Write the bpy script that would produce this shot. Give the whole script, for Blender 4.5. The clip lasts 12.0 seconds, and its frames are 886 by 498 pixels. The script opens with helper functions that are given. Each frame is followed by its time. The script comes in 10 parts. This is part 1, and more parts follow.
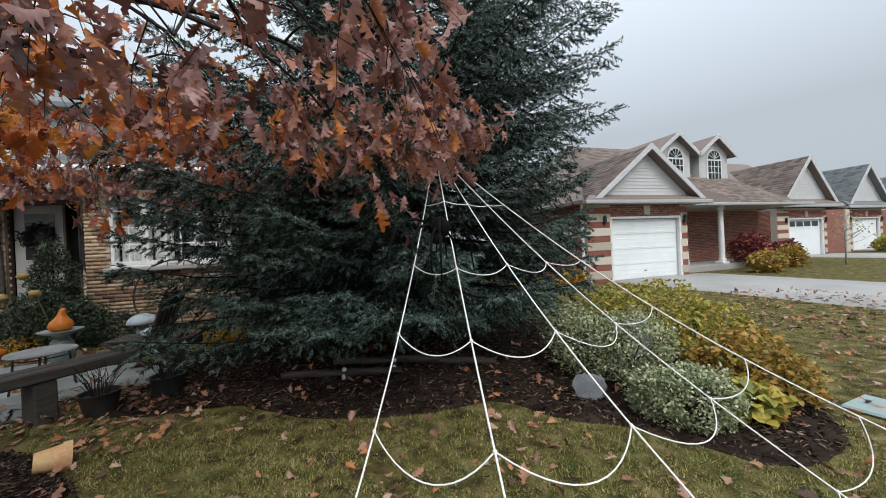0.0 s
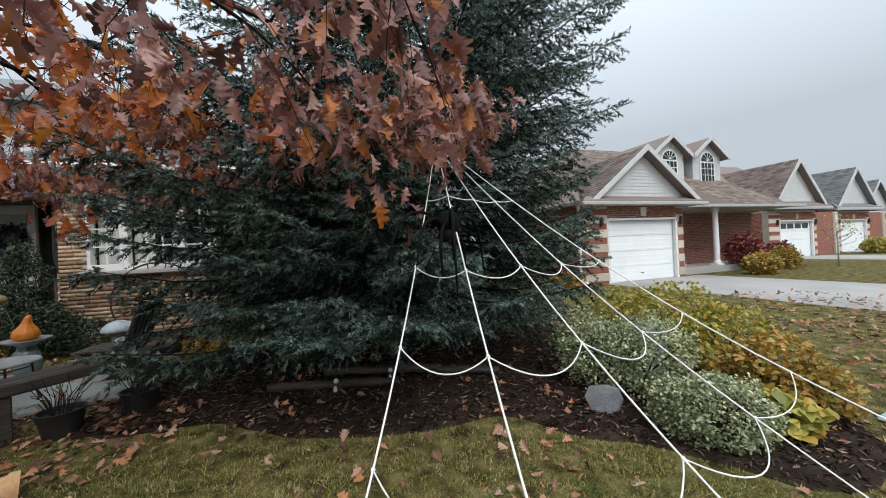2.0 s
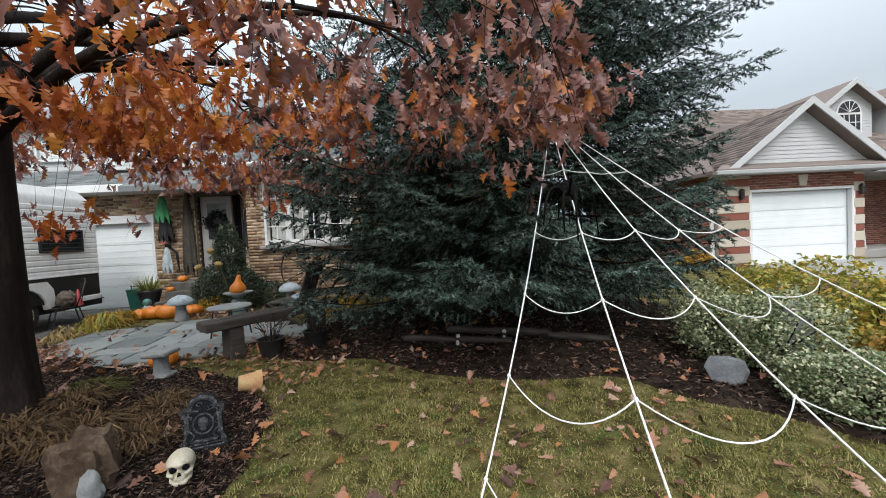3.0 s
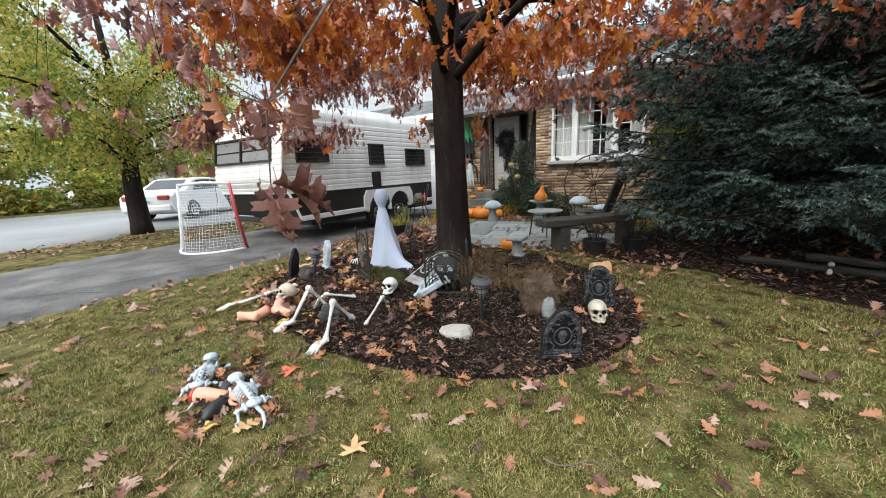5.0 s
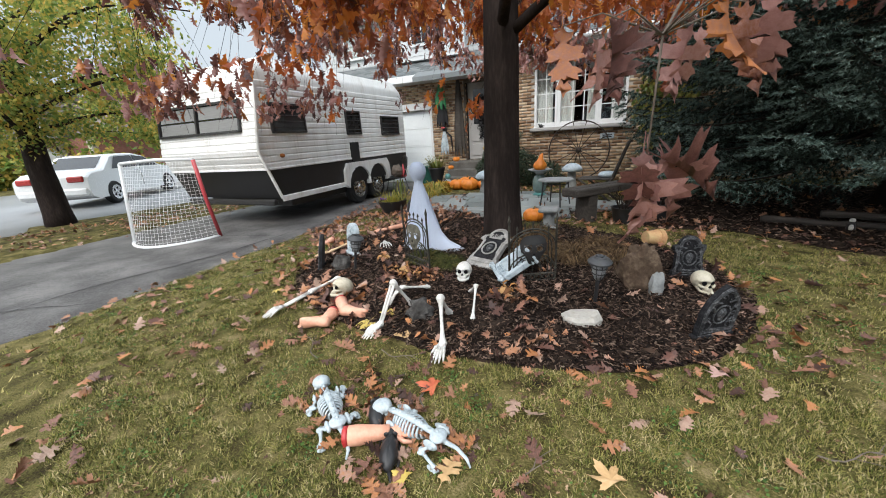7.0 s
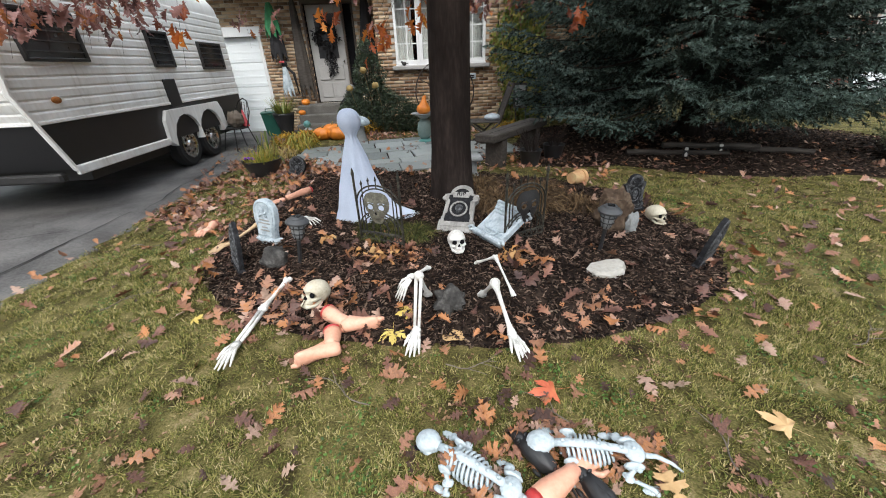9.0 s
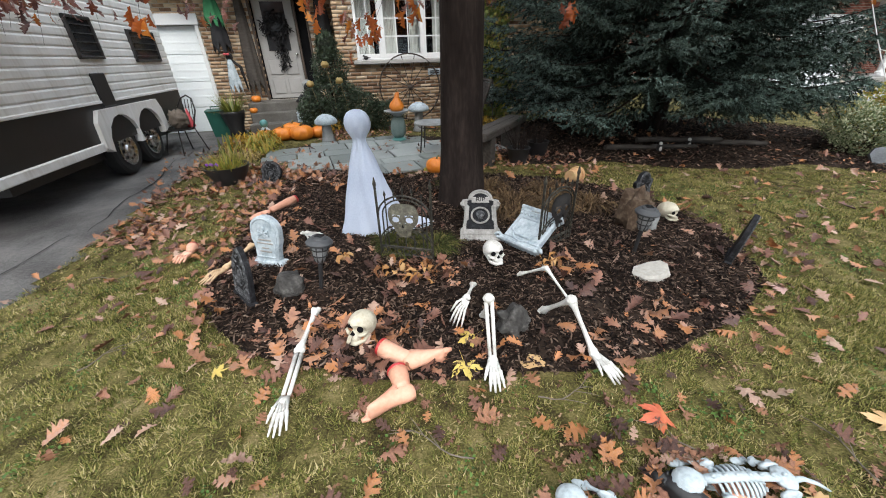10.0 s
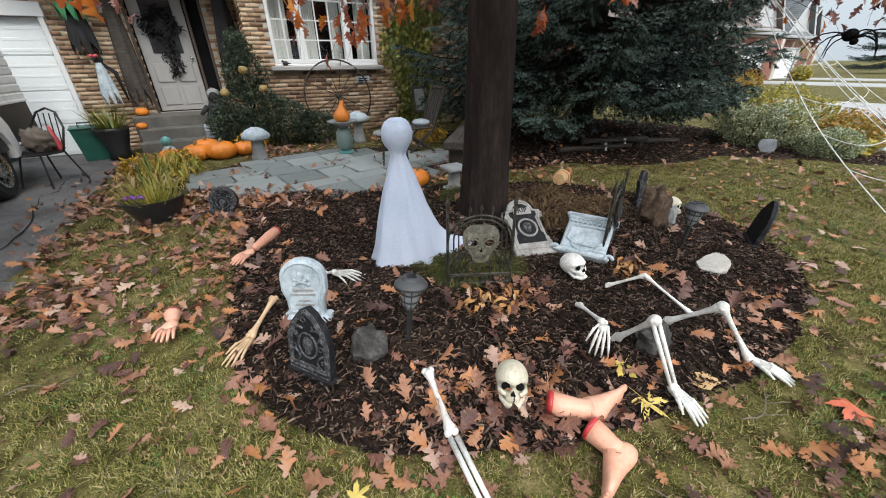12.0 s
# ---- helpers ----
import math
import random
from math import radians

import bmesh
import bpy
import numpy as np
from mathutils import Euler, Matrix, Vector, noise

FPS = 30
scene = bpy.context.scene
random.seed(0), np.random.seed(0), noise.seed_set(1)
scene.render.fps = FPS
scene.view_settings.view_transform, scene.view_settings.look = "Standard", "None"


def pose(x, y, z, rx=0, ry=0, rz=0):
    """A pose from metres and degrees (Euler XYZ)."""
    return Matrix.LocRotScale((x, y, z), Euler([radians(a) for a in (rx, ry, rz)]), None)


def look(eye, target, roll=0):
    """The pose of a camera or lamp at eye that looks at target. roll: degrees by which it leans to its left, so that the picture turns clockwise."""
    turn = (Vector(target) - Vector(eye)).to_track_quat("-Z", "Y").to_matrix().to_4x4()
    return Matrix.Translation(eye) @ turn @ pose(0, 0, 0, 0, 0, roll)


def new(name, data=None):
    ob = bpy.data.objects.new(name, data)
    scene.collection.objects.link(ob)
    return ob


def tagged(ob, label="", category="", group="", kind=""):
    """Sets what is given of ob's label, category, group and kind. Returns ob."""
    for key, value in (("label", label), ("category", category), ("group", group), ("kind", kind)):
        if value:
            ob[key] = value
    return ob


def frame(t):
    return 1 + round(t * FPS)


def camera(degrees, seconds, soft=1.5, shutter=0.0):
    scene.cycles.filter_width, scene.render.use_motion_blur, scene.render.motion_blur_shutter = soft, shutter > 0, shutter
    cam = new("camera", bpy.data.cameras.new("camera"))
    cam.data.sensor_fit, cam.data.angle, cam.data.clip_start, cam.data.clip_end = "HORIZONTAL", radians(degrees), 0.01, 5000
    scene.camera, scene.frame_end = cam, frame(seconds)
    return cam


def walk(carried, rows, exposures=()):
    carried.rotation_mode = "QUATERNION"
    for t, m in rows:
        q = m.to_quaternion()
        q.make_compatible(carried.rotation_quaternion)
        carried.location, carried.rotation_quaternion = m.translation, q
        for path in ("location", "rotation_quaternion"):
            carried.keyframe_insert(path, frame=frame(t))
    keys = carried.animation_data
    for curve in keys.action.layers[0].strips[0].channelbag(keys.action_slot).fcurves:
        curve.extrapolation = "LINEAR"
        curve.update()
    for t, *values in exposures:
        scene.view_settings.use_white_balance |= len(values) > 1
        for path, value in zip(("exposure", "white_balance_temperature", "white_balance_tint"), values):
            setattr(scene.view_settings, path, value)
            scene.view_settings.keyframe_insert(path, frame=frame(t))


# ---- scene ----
cam = camera(102.4, 12.0, soft=1.0)
PATH = [
    (0, (-0.04, 0.357, 1.365), (-0.117, 2.356, 1.359), -2.6),
    (0.5, (-0.043, 0.535, 1.427), (-0.098, 2.534, 1.427), -2.8),
    (1, (-0.082, 0.683, 1.442), (-0.105, 2.683, 1.449), -2.9),
    (1.5, (-0.103, 0.696, 1.424), (-0.099, 2.696, 1.438), -2.8),
    (2, (-0.124, 0.618, 1.35), (-0.158, 2.617, 1.358), -2.7),
    (2.5, (-0.112, 0.442, 1.292), (-0.331, 2.429, 1.28), -2.7),
    (3, (-0.198, 0.201, 1.262), (-0.795, 2.108, 1.195), -2.9),
    (3.5, (-0.388, -0.141, 1.233), (-1.453, 1.542, 1.053), -3.9),
    (3.7, (-0.437, -0.242, 1.23), (-1.667, 1.318, 1.001), -4.3),
    (5.3, (-0.961, -0.976, 1.161), (-2.547, 0.157, 0.711), -2.5),
    (5.5, (-1.039, -1.092, 1.178), (-2.623, 0.037, 0.711), -2.5),
    (6, (-1.256, -1.244, 1.193), (-2.807, -0.084, 0.692), -2.6),
    (6.5, (-1.555, -1.342, 1.22), (-3.026, -0.098, 0.679), -3.2),
    (7, (-1.877, -1.44, 1.224), (-3.206, -0.072, 0.621), -3.7),
    (7.5, (-2.181, -1.504, 1.219), (-3.322, -0.01, 0.536), -4.0),
    (7.7, (-2.302, -1.476, 1.196), (-3.364, 0.057, 0.473), -4.1),
    (9.3, (-3.327, -1.572, 1.278), (-3.737, 0.146, 0.34), -1.9),
    (9.5, (-3.468, -1.536, 1.275), (-3.827, 0.191, 0.331), -1.8),
    (10, (-3.725, -1.45, 1.302), (-3.956, 0.294, 0.35), -1.6),
    (10.5, (-4.029, -1.42, 1.301), (-4.111, 0.332, 0.34), -1.6),
    (11, (-4.274, -1.343, 1.26), (-4.198, 0.407, 0.296), -1.4),
    (11.5, (-4.517, -1.184, 1.266), (-4.307, 0.562, 0.312), -1.1),
    (12, (-4.774, -1.089, 1.258), (-4.469, 0.661, 0.339), -0.7),
]
EXPOSURES = [(0, 0.28), (2.5, 0.45), (3.5, 0.66), (5.5, 0.92), (6.5, 0.76), (7.5, 0.78), (9.5, 0.89), (12, 0.77)]
walk(cam, [(t, look(eye, target, roll)) for t, eye, target, roll in PATH], EXPOSURES)

# ---- light: an overcast autumn day ----
world = bpy.data.worlds.new("overcast")
scene.world = world
world.use_nodes = True
wn, wl = world.node_tree.nodes, world.node_tree.links
sky = wn.new("ShaderNodeTexSky")
sky.sky_type, sky.sun_disc = "NISHITA", False
sky.sun_elevation, sky.sun_rotation = radians(40), radians(200)
sky.air_density, sky.dust_density, sky.ozone_density = 1.0, 6.0, 1.0
pale = wn.new("ShaderNodeHueSaturation")
pale.inputs["Saturation"].default_value = 0.35
veil = wn.new("ShaderNodeMix")
veil.data_type, veil.blend_type = "RGBA", "MIX"
veil.inputs["Factor"].default_value = 0.75
veil.inputs["B"].default_value = (5.05, 5.75, 6.4, 1)
wl.new(sky.outputs["Color"], pale.inputs["Color"])
wl.new(pale.outputs["Color"], veil.inputs["A"])
# an overcast sky is brighter towards the zenith
way, split, grade, scaled = wn.new("ShaderNodeTexCoord"), wn.new("ShaderNodeSeparateXYZ"), wn.new("ShaderNodeMapRange"), wn.new("ShaderNodeVectorMath")
grade.inputs["From Min"].default_value, grade.inputs["From Max"].default_value = 0.25, 1.0
grade.inputs["To Min"].default_value, grade.inputs["To Max"].default_value = 0.84, 2.5
scaled.operation = "SCALE"
wl.new(way.outputs["Generated"], split.inputs["Vector"])
wl.new(split.outputs["Z"], grade.inputs["Value"])
wl.new(veil.outputs["Result"], scaled.inputs[0])
wl.new(grade.outputs["Result"], scaled.inputs["Scale"])
wl.new(scaled.outputs["Vector"], wn["Background"].inputs["Color"])
wn["Background"].inputs["Strength"].default_value = 0.11
sun_data = bpy.data.lights.new("sun", "SUN")
sun_data.energy, sun_data.angle, sun_data.color = 1.5, radians(25), (1.0, 0.96, 0.9)
sun = new("sun", sun_data)
sun.matrix_world = look((5, -9, 14), (-2, 2, 0))

# ---- mesh tools ----
PI = math.pi
rng = np.random.default_rng(7)


class Geo:
    """Collects vertices and faces; every method takes an optional matrix."""

    def __init__(self):
        self.v, self.f = [], []

    def add(self, verts, faces, m=None):
        base = len(self.v)
        if m is not None:
            verts = [m @ Vector(p) for p in verts]
        self.v.extend(tuple(p) for p in verts)
        self.f.extend(tuple(i + base for i in f) for f in faces)
        return self

    def box(self, lo, hi, m=None, bevel=0.0):
        (x0, y0, z0), (x1, y1, z1) = lo, hi
        if bevel <= 0:
            vs = [(x, y, z) for z in (z0, z1) for y in (y0, y1) for x in (x0, x1)]
            return self.add(vs, [(0, 2, 3, 1), (4, 5, 7, 6), (0, 1, 5, 4), (2, 6, 7, 3), (0, 4, 6, 2), (1, 3, 7, 5)], m)
        b = min(bevel, (x1 - x0) / 2.1, (y1 - y0) / 2.1, (z1 - z0) / 2.1)
        vs, idx = [], {}
        for sx in (0, 1):
            for sy in (0, 1):
                for sz in (0, 1):
                    c = ((x0, x1)[sx], (y0, y1)[sy], (z0, z1)[sz])
                    d = (b if not sx else -b, b if not sy else -b, b if not sz else -b)
                    for a in range(3):
                        p = [c[k] + (0 if k == a else d[k]) for k in range(3)]
                        idx[sx, sy, sz, a] = len(vs)
                        vs.append(p)
        fs = []
        for a in range(3):
            o, q = [k for k in range(3) if k != a]
            for s in (0, 1):
                ring = []
                for so, sq in ((0, 0), (1, 0), (1, 1), (0, 1)):
                    key = [0, 0, 0]
                    key[a], key[o], key[q] = s, so, sq
                    ring.append(idx[(*key, a)])
                fs.append(tuple(ring))
            for so in (0, 1):
                for sq in (0, 1):
                    k0, k1 = [0, 0, 0], [0, 0, 0]
                    k0[a], k1[a] = 0, 1
                    k0[o] = k1[o] = so
                    k0[q] = k1[q] = sq
                    fs.append((idx[(*k0, o)], idx[(*k0, q)], idx[(*k1, q)], idx[(*k1, o)]))
        for sx in (0, 1):
            for sy in (0, 1):
                for sz in (0, 1):
                    fs.append(tuple(idx[sx, sy, sz, a] for a in range(3)))
        return self.add(vs, fs, m)

    def tube(self, pts, radii, n=8, m=None, caps=True, squash=1.0):
        pts = [Vector(p) for p in pts]
        if not hasattr(radii, "__len__"):
            radii = [radii] * len(pts)
        vs, fs, side = [], [], None
        for i, p in enumerate(pts):
            d = (pts[min(i + 1, len(pts) - 1)] - pts[max(i - 1, 0)]).normalized()
            if side is None:
                side = d.cross(Vector((0, 0, 1)) if abs(d.z) < 0.9 else Vector((1, 0, 0))).normalized()
            side = (side - d * side.dot(d)).normalized()
            up = d.cross(side)
            for k in range(n):
                a = 2 * PI * k / n
                vs.append(p + (side * math.cos(a) + up * math.sin(a) * squash) * radii[i])
        for i in range(len(pts) - 1):
            for k in range(n):
                q = (k + 1) % n
                fs.append((i * n + k, i * n + q, (i + 1) * n + q, (i + 1) * n + k))
        if caps:
            fs.append(tuple(range(n))[::-1])
            fs.append(tuple(range((len(pts) - 1) * n, len(pts) * n)))
        return self.add(vs, fs, m)

    def lathe(self, profile, n=16, m=None, wobble=None):
        vs, fs = [], []
        for i, (r, z) in enumerate(profile):
            for k in range(n):
                a = 2 * PI * k / n
                s = wobble(a, i / (len(profile) - 1)) if wobble else 1
                vs.append((r * s * math.cos(a), r * s * math.sin(a), z))
        for i in range(len(profile) - 1):
            for k in range(n):
                q = (k + 1) % n
                fs.append((i * n + k, i * n + q, (i + 1) * n + q, (i + 1) * n + k))
        fs.append(tuple(range(n))[::-1])
        fs.append(tuple(range((len(profile) - 1) * n, len(profile) * n)))
        return self.add(vs, fs, m)

    def ball(self, c, r, m=None, nu=12, nv=8, rough=0.0, freq=3.0, seed=0.0):
        """An ellipsoid, with lumps where rough is set."""
        if not hasattr(r, "__len__"):
            r = (r, r, r)
        vs, fs = [], []
        off = Vector((seed * 7.1, seed * 3.3, seed))
        for j in range(nv + 1):
            th = PI * j / nv
            for i in range(nu):
                a = 2 * PI * i / nu
                d = Vector((math.sin(th) * math.cos(a), math.sin(th) * math.sin(a), math.cos(th)))
                k = 1 + rough * noise.noise(d * freq + off)
                vs.append((c[0] + d.x * r[0] * k, c[1] + d.y * r[1] * k, c[2] + d.z * r[2] * k))
        for j in range(nv):
            for i in range(nu):
                q = (i + 1) % nu
                fs.append((j * nu + i, (j + 1) * nu + i, (j + 1) * nu + q, j * nu + q))
        return self.add(vs, fs, m)

    def prism(self, outline, lo, hi, m=None, bevel=0.0):
        """An outline in x, z pushed out along y from lo to hi; the front (lo) edge may be bevelled."""
        n = len(outline)
        cx, cz = sum(p[0] for p in outline) / n, sum(p[1] for p in outline) / n
        rings = [[(x, hi, z) for x, z in outline]]
        if bevel > 0:
            rings.append([(x, lo + bevel, z) for x, z in outline])
            rings.append([(x - bevel * np.sign(x - cx) * min(1, abs(x - cx) * 9), lo, z - bevel * np.sign(z - cz) * min(1, abs(z - cz) * 9)) for x, z in outline])
        else:
            rings.append([(x, lo, z) for x, z in outline])
        vs = [p for r in rings for p in r]
        fs = [tuple(range(n))]
        for j in range(len(rings) - 1):
            for i in range(n):
                q = (i + 1) % n
                fs.append((j * n + i, (j + 1) * n + i, (j + 1) * n + q, j * n + q))
        fs.append(tuple(range((len(rings) - 1) * n, len(rings) * n))[::-1])
        return self.add(vs, fs, m)

    def mesh(self, name, smooth=False):
        me = bpy.data.meshes.new(name)
        me.from_pydata(self.v, [], self.f)
        bm = bmesh.new()
        bm.from_mesh(me)
        bmesh.ops.recalc_face_normals(bm, faces=bm.faces)
        bm.to_mesh(me)
        bm.free()
        if smooth:
            me.shade_smooth()
            if smooth is not True:
                me.set_sharp_from_angle(angle=radians(smooth))
        return me


def soup(name, verts, faces_n, smooth=False):
    """A big mesh from arrays: verts (count, corners, 3), every face with its own corners."""
    count, corners = verts.shape[:2]
    me = bpy.data.meshes.new(name)
    me.vertices.add(count * corners)
    me.vertices.foreach_set("co", verts.reshape(-1).astype(np.float32))
    loops = np.array(faces_n, dtype=np.int32)
    per, size = loops.shape
    idx = (np.arange(count, dtype=np.int32)[:, None, None] * corners + loops[None]).reshape(-1)
    me.loops.add(len(idx))
    me.loops.foreach_set("vertex_index", idx)
    total = count * per
    me.polygons.add(total)
    me.polygons.foreach_set("loop_start", np.arange(total, dtype=np.int32) * size)
    me.update(calc_edges=True)
    if smooth:
        me.shade_smooth()
    return me


def part(name, geo, material, parent=None, label="", smooth=35, m=None):
    """Links a Geo or a mesh as one object, under a thing or a part where parent is given."""
    me = geo.mesh(name, smooth) if isinstance(geo, Geo) else geo
    if material is not None and not me.materials:
        me.materials.append(material)
    ob = new(name, me)
    if parent is not None:
        ob.parent = parent
    if m is not None:
        ob.matrix_basis = m
    if label:
        ob["label"] = label
    return ob


def thing(name, label, category, at=None, group="", kind=""):
    """The Empty at a thing's base, which parents its parts."""
    ob = new(name)
    ob.empty_display_size = 0.1
    if at is not None:
        ob.matrix_basis = at
    return tagged(ob, label, category, group, kind)


def alone(name, geo, material, label, category, at=None, group="", kind="", smooth=35):
    """A thing that is one mesh."""
    return tagged(part(name, geo, material, None, "", smooth, at), label, category, group, kind)


# ---- materials ----
def material(name, colours, rough=0.7, scale=8.0, bump=0.2, fine=60.0, metal=0.0, per="", stretch=(1, 1, 1), space="Object", coat=0.0, bump_scale=None, through_light=0.0, spread=0.5, shine=0.5, vary=0.75):
    """A procedural surface: colours blended by two sizes of noise, with bump. per: 'island' or 'object' varies whole pieces too."""
    mat = bpy.data.materials.new(name)
    mat.use_nodes = True
    nt = mat.node_tree
    nn, ll = nt.nodes, nt.links
    bsdf = nn["Principled BSDF"]
    co = nn.new("ShaderNodeTexCoord")
    mp = nn.new("ShaderNodeMapping")
    mp.inputs["Scale"].default_value = stretch
    ll.new(co.outputs[space], mp.inputs["Vector"])
    n1, n2 = nn.new("ShaderNodeTexNoise"), nn.new("ShaderNodeTexNoise")
    n1.inputs["Scale"].default_value, n1.inputs["Detail"].default_value = scale, 5
    n2.inputs["Scale"].default_value, n2.inputs["Detail"].default_value = fine, 4
    for nd in (n1, n2):
        ll.new(mp.outputs["Vector"], nd.inputs["Vector"])
    mixer = nn.new("ShaderNodeMath")
    mixer.operation = "MULTIPLY_ADD"
    ll.new(n1.outputs["Fac"], mixer.inputs[0])
    mixer.inputs[1].default_value = 0.6
    add = nn.new("ShaderNodeMath")
    add.operation = "MULTIPLY"
    ll.new(n2.outputs["Fac"], add.inputs[0])
    add.inputs[1].default_value = 0.4
    ll.new(add.outputs[0], mixer.inputs[2])
    source = mixer.outputs[0]
    if per:
        if per == "island":
            rnd = nn.new("ShaderNodeNewGeometry").outputs["Random Per Island"]
        else:
            rnd = nn.new("ShaderNodeObjectInfo").outputs["Random"]
        blend = nn.new("ShaderNodeMix")
        blend.inputs["Factor"].default_value = vary
        span = nn.new("ShaderNodeMapRange")
        span.inputs["To Min"].default_value, span.inputs["To Max"].default_value = 0.5 - 0.46 * spread / vary, 0.5 + 0.46 * spread / vary
        ll.new(rnd, span.inputs["Value"])
        ll.new(source, blend.inputs["A"])
        ll.new(span.outputs["Result"], blend.inputs["B"])
        source = blend.outputs["Result"]
    ramp = nn.new("ShaderNodeValToRGB")
    el = ramp.color_ramp.elements
    while len(el) < len(colours):
        el.new(0.5)
    for i, c in enumerate(colours):
        el[i].position = 0.5 + spread * 0.5 * (2 * i / max(1, len(colours) - 1) - 1)
        el[i].color = (*c, 1)
    ll.new(source, ramp.inputs["Fac"])
    ll.new(ramp.outputs["Color"], bsdf.inputs["Base Color"])
    rr = nn.new("ShaderNodeMapRange")
    rr.inputs["To Min"].default_value, rr.inputs["To Max"].default_value = max(0.03, rough - 0.12), min(1, rough + 0.12)
    ll.new(n2.outputs["Fac"], rr.inputs["Value"])
    ll.new(rr.outputs["Result"], bsdf.inputs["Roughness"])
    bsdf.inputs["Metallic"].default_value = metal
    bsdf.inputs["Specular IOR Level"].default_value = shine
    if coat:
        bsdf.inputs["Coat Weight"].default_value = coat
    if bump:
        bp = nn.new("ShaderNodeBump")
        bp.inputs["Strength"].default_value, bp.inputs["Distance"].default_value = bump, 0.01
        height = n2
        if bump_scale:
            height = nn.new("ShaderNodeTexNoise")
            height.inputs["Scale"].default_value, height.inputs["Detail"].default_value = bump_scale, 6
            ll.new(mp.outputs["Vector"], height.inputs["Vector"])
        ll.new(height.outputs["Fac"], bp.inputs["Height"])
        ll.new(bp.outputs["Normal"], bsdf.inputs["Normal"])
    if through_light:
        tr = nn.new("ShaderNodeBsdfTranslucent")
        ll.new(ramp.outputs["Color"], tr.inputs["Color"])
        ms = nn.new("ShaderNodeMixShader")
        ms.inputs["Fac"].default_value = through_light
        ll.new(bsdf.outputs["BSDF"], ms.inputs[1])
        ll.new(tr.outputs["BSDF"], ms.inputs[2])
        ll.new(ms.outputs["Shader"], nn["Material Output"].inputs["Surface"])
    return mat


def glass(name, tint=(0.9, 0.95, 0.95), rough=0.02):
    mat = bpy.data.materials.new(name)
    mat.use_nodes = True
    b = mat.node_tree.nodes["Principled BSDF"]
    b.inputs["Base Color"].default_value = (*tint, 1)
    b.inputs["Roughness"].default_value = rough
    b.inputs["Transmission Weight"].default_value = 1.0
    b.inputs["IOR"].default_value = 1.45
    return mat


M = {}
M["turf"] = material("turf_soil", [(0.014, 0.010, 0.006), (0.045, 0.036, 0.014), (0.095, 0.086, 0.028), (0.165, 0.135, 0.056), (0.25, 0.195, 0.11)], 0.95, 6.0, 1.0, 120, space="Object", bump_scale=110, shine=0.1, spread=0.34)
M["blade"] = material("grass_blade", [(0.034, 0.029, 0.010), (0.072, 0.082, 0.022), (0.140, 0.155, 0.040), (0.245, 0.228, 0.068), (0.36, 0.305, 0.125), (0.52, 0.43, 0.25)], 0.75, 5.5, 0.0, 34, per="island", through_light=0.2, spread=0.5, shine=0.12, vary=0.5)
M["mulch"] = material("mulch_bed", [(0.008, 0.005, 0.004), (0.024, 0.016, 0.012), (0.06, 0.041, 0.030)], 0.95, 6, 1.0, 55, bump_scale=60, shine=0.1)
M["chip"] = material("mulch_chip", [(0.004, 0.003, 0.003), (0.014, 0.009, 0.008), (0.042, 0.027, 0.021), (0.105, 0.070, 0.053), (0.27, 0.195, 0.150)], 0.9, 20, 0.3, 120, per="island", spread=0.6, shine=0.15)
M["asphalt"] = material("asphalt", [(0.034, 0.033, 0.032), (0.085, 0.081, 0.079), (0.15, 0.144, 0.14), (0.22, 0.205, 0.19)], 0.72, 2.2, 1.0, 55, bump_scale=90, spread=0.42, shine=0.35)
M["concrete"] = material("concrete_paving", [(0.22, 0.215, 0.21), (0.30, 0.295, 0.285), (0.37, 0.36, 0.35)], 0.7, 0.8, 0.25, 60)
M["road"] = material("wet_road", [(0.16, 0.165, 0.17), (0.23, 0.235, 0.24), (0.30, 0.30, 0.31)], 0.4, 0.5, 0.15, 60)
M["brick_tan"] = material("tan_brick", [(0.11, 0.065, 0.042), (0.25, 0.155, 0.095), (0.38, 0.255, 0.155), (0.47, 0.34, 0.22), (0.53, 0.43, 0.31)], 0.88, 9, 0.6, 90, per="island", spread=0.55, shine=0.2)
M["brick_red"] = material("red_brick", [(0.16, 0.05, 0.035), (0.25, 0.085, 0.06), (0.32, 0.13, 0.09)], 0.85, 7, 0.4, 80, per="island")
M["stone_cream"] = material("cream_block", [(0.36, 0.31, 0.25), (0.48, 0.43, 0.36), (0.56, 0.51, 0.44)], 0.85, 9, 0.4, 70, per="object")
M["mortar"] = material("mortar", [(0.30, 0.27, 0.23), (0.42, 0.385, 0.335)], 0.95, 12, 0.5, 90)
M["white"] = material("white_paint", [(0.60, 0.61, 0.62), (0.70, 0.71, 0.72)], 0.5, 3, 0.06, 50, shine=0.3)
M["garage"] = material("white_steel_door", [(0.66, 0.70, 0.72), (0.78, 0.82, 0.84)], 0.42, 2, 0.05, 40)
M["house_trim"] = material("pale_grey_trim", [(0.42, 0.43, 0.445), (0.52, 0.53, 0.545)], 0.6, 3, 0.06, 50, shine=0.25)
M["siding"] = material("grey_siding", [(0.44, 0.46, 0.47), (0.55, 0.57, 0.58)], 0.6, 2, 0.08, 40)
M["shingle"] = material("roof_shingle", [(0.10, 0.075, 0.065), (0.17, 0.135, 0.12), (0.25, 0.205, 0.18)], 0.92, 4, 0.5, 40, per="island")
M["shingle_grey"] = material("grey_roof_shingle", [(0.09, 0.10, 0.105), (0.15, 0.165, 0.17), (0.2, 0.215, 0.22)], 0.92, 4, 0.5, 40, per="island")
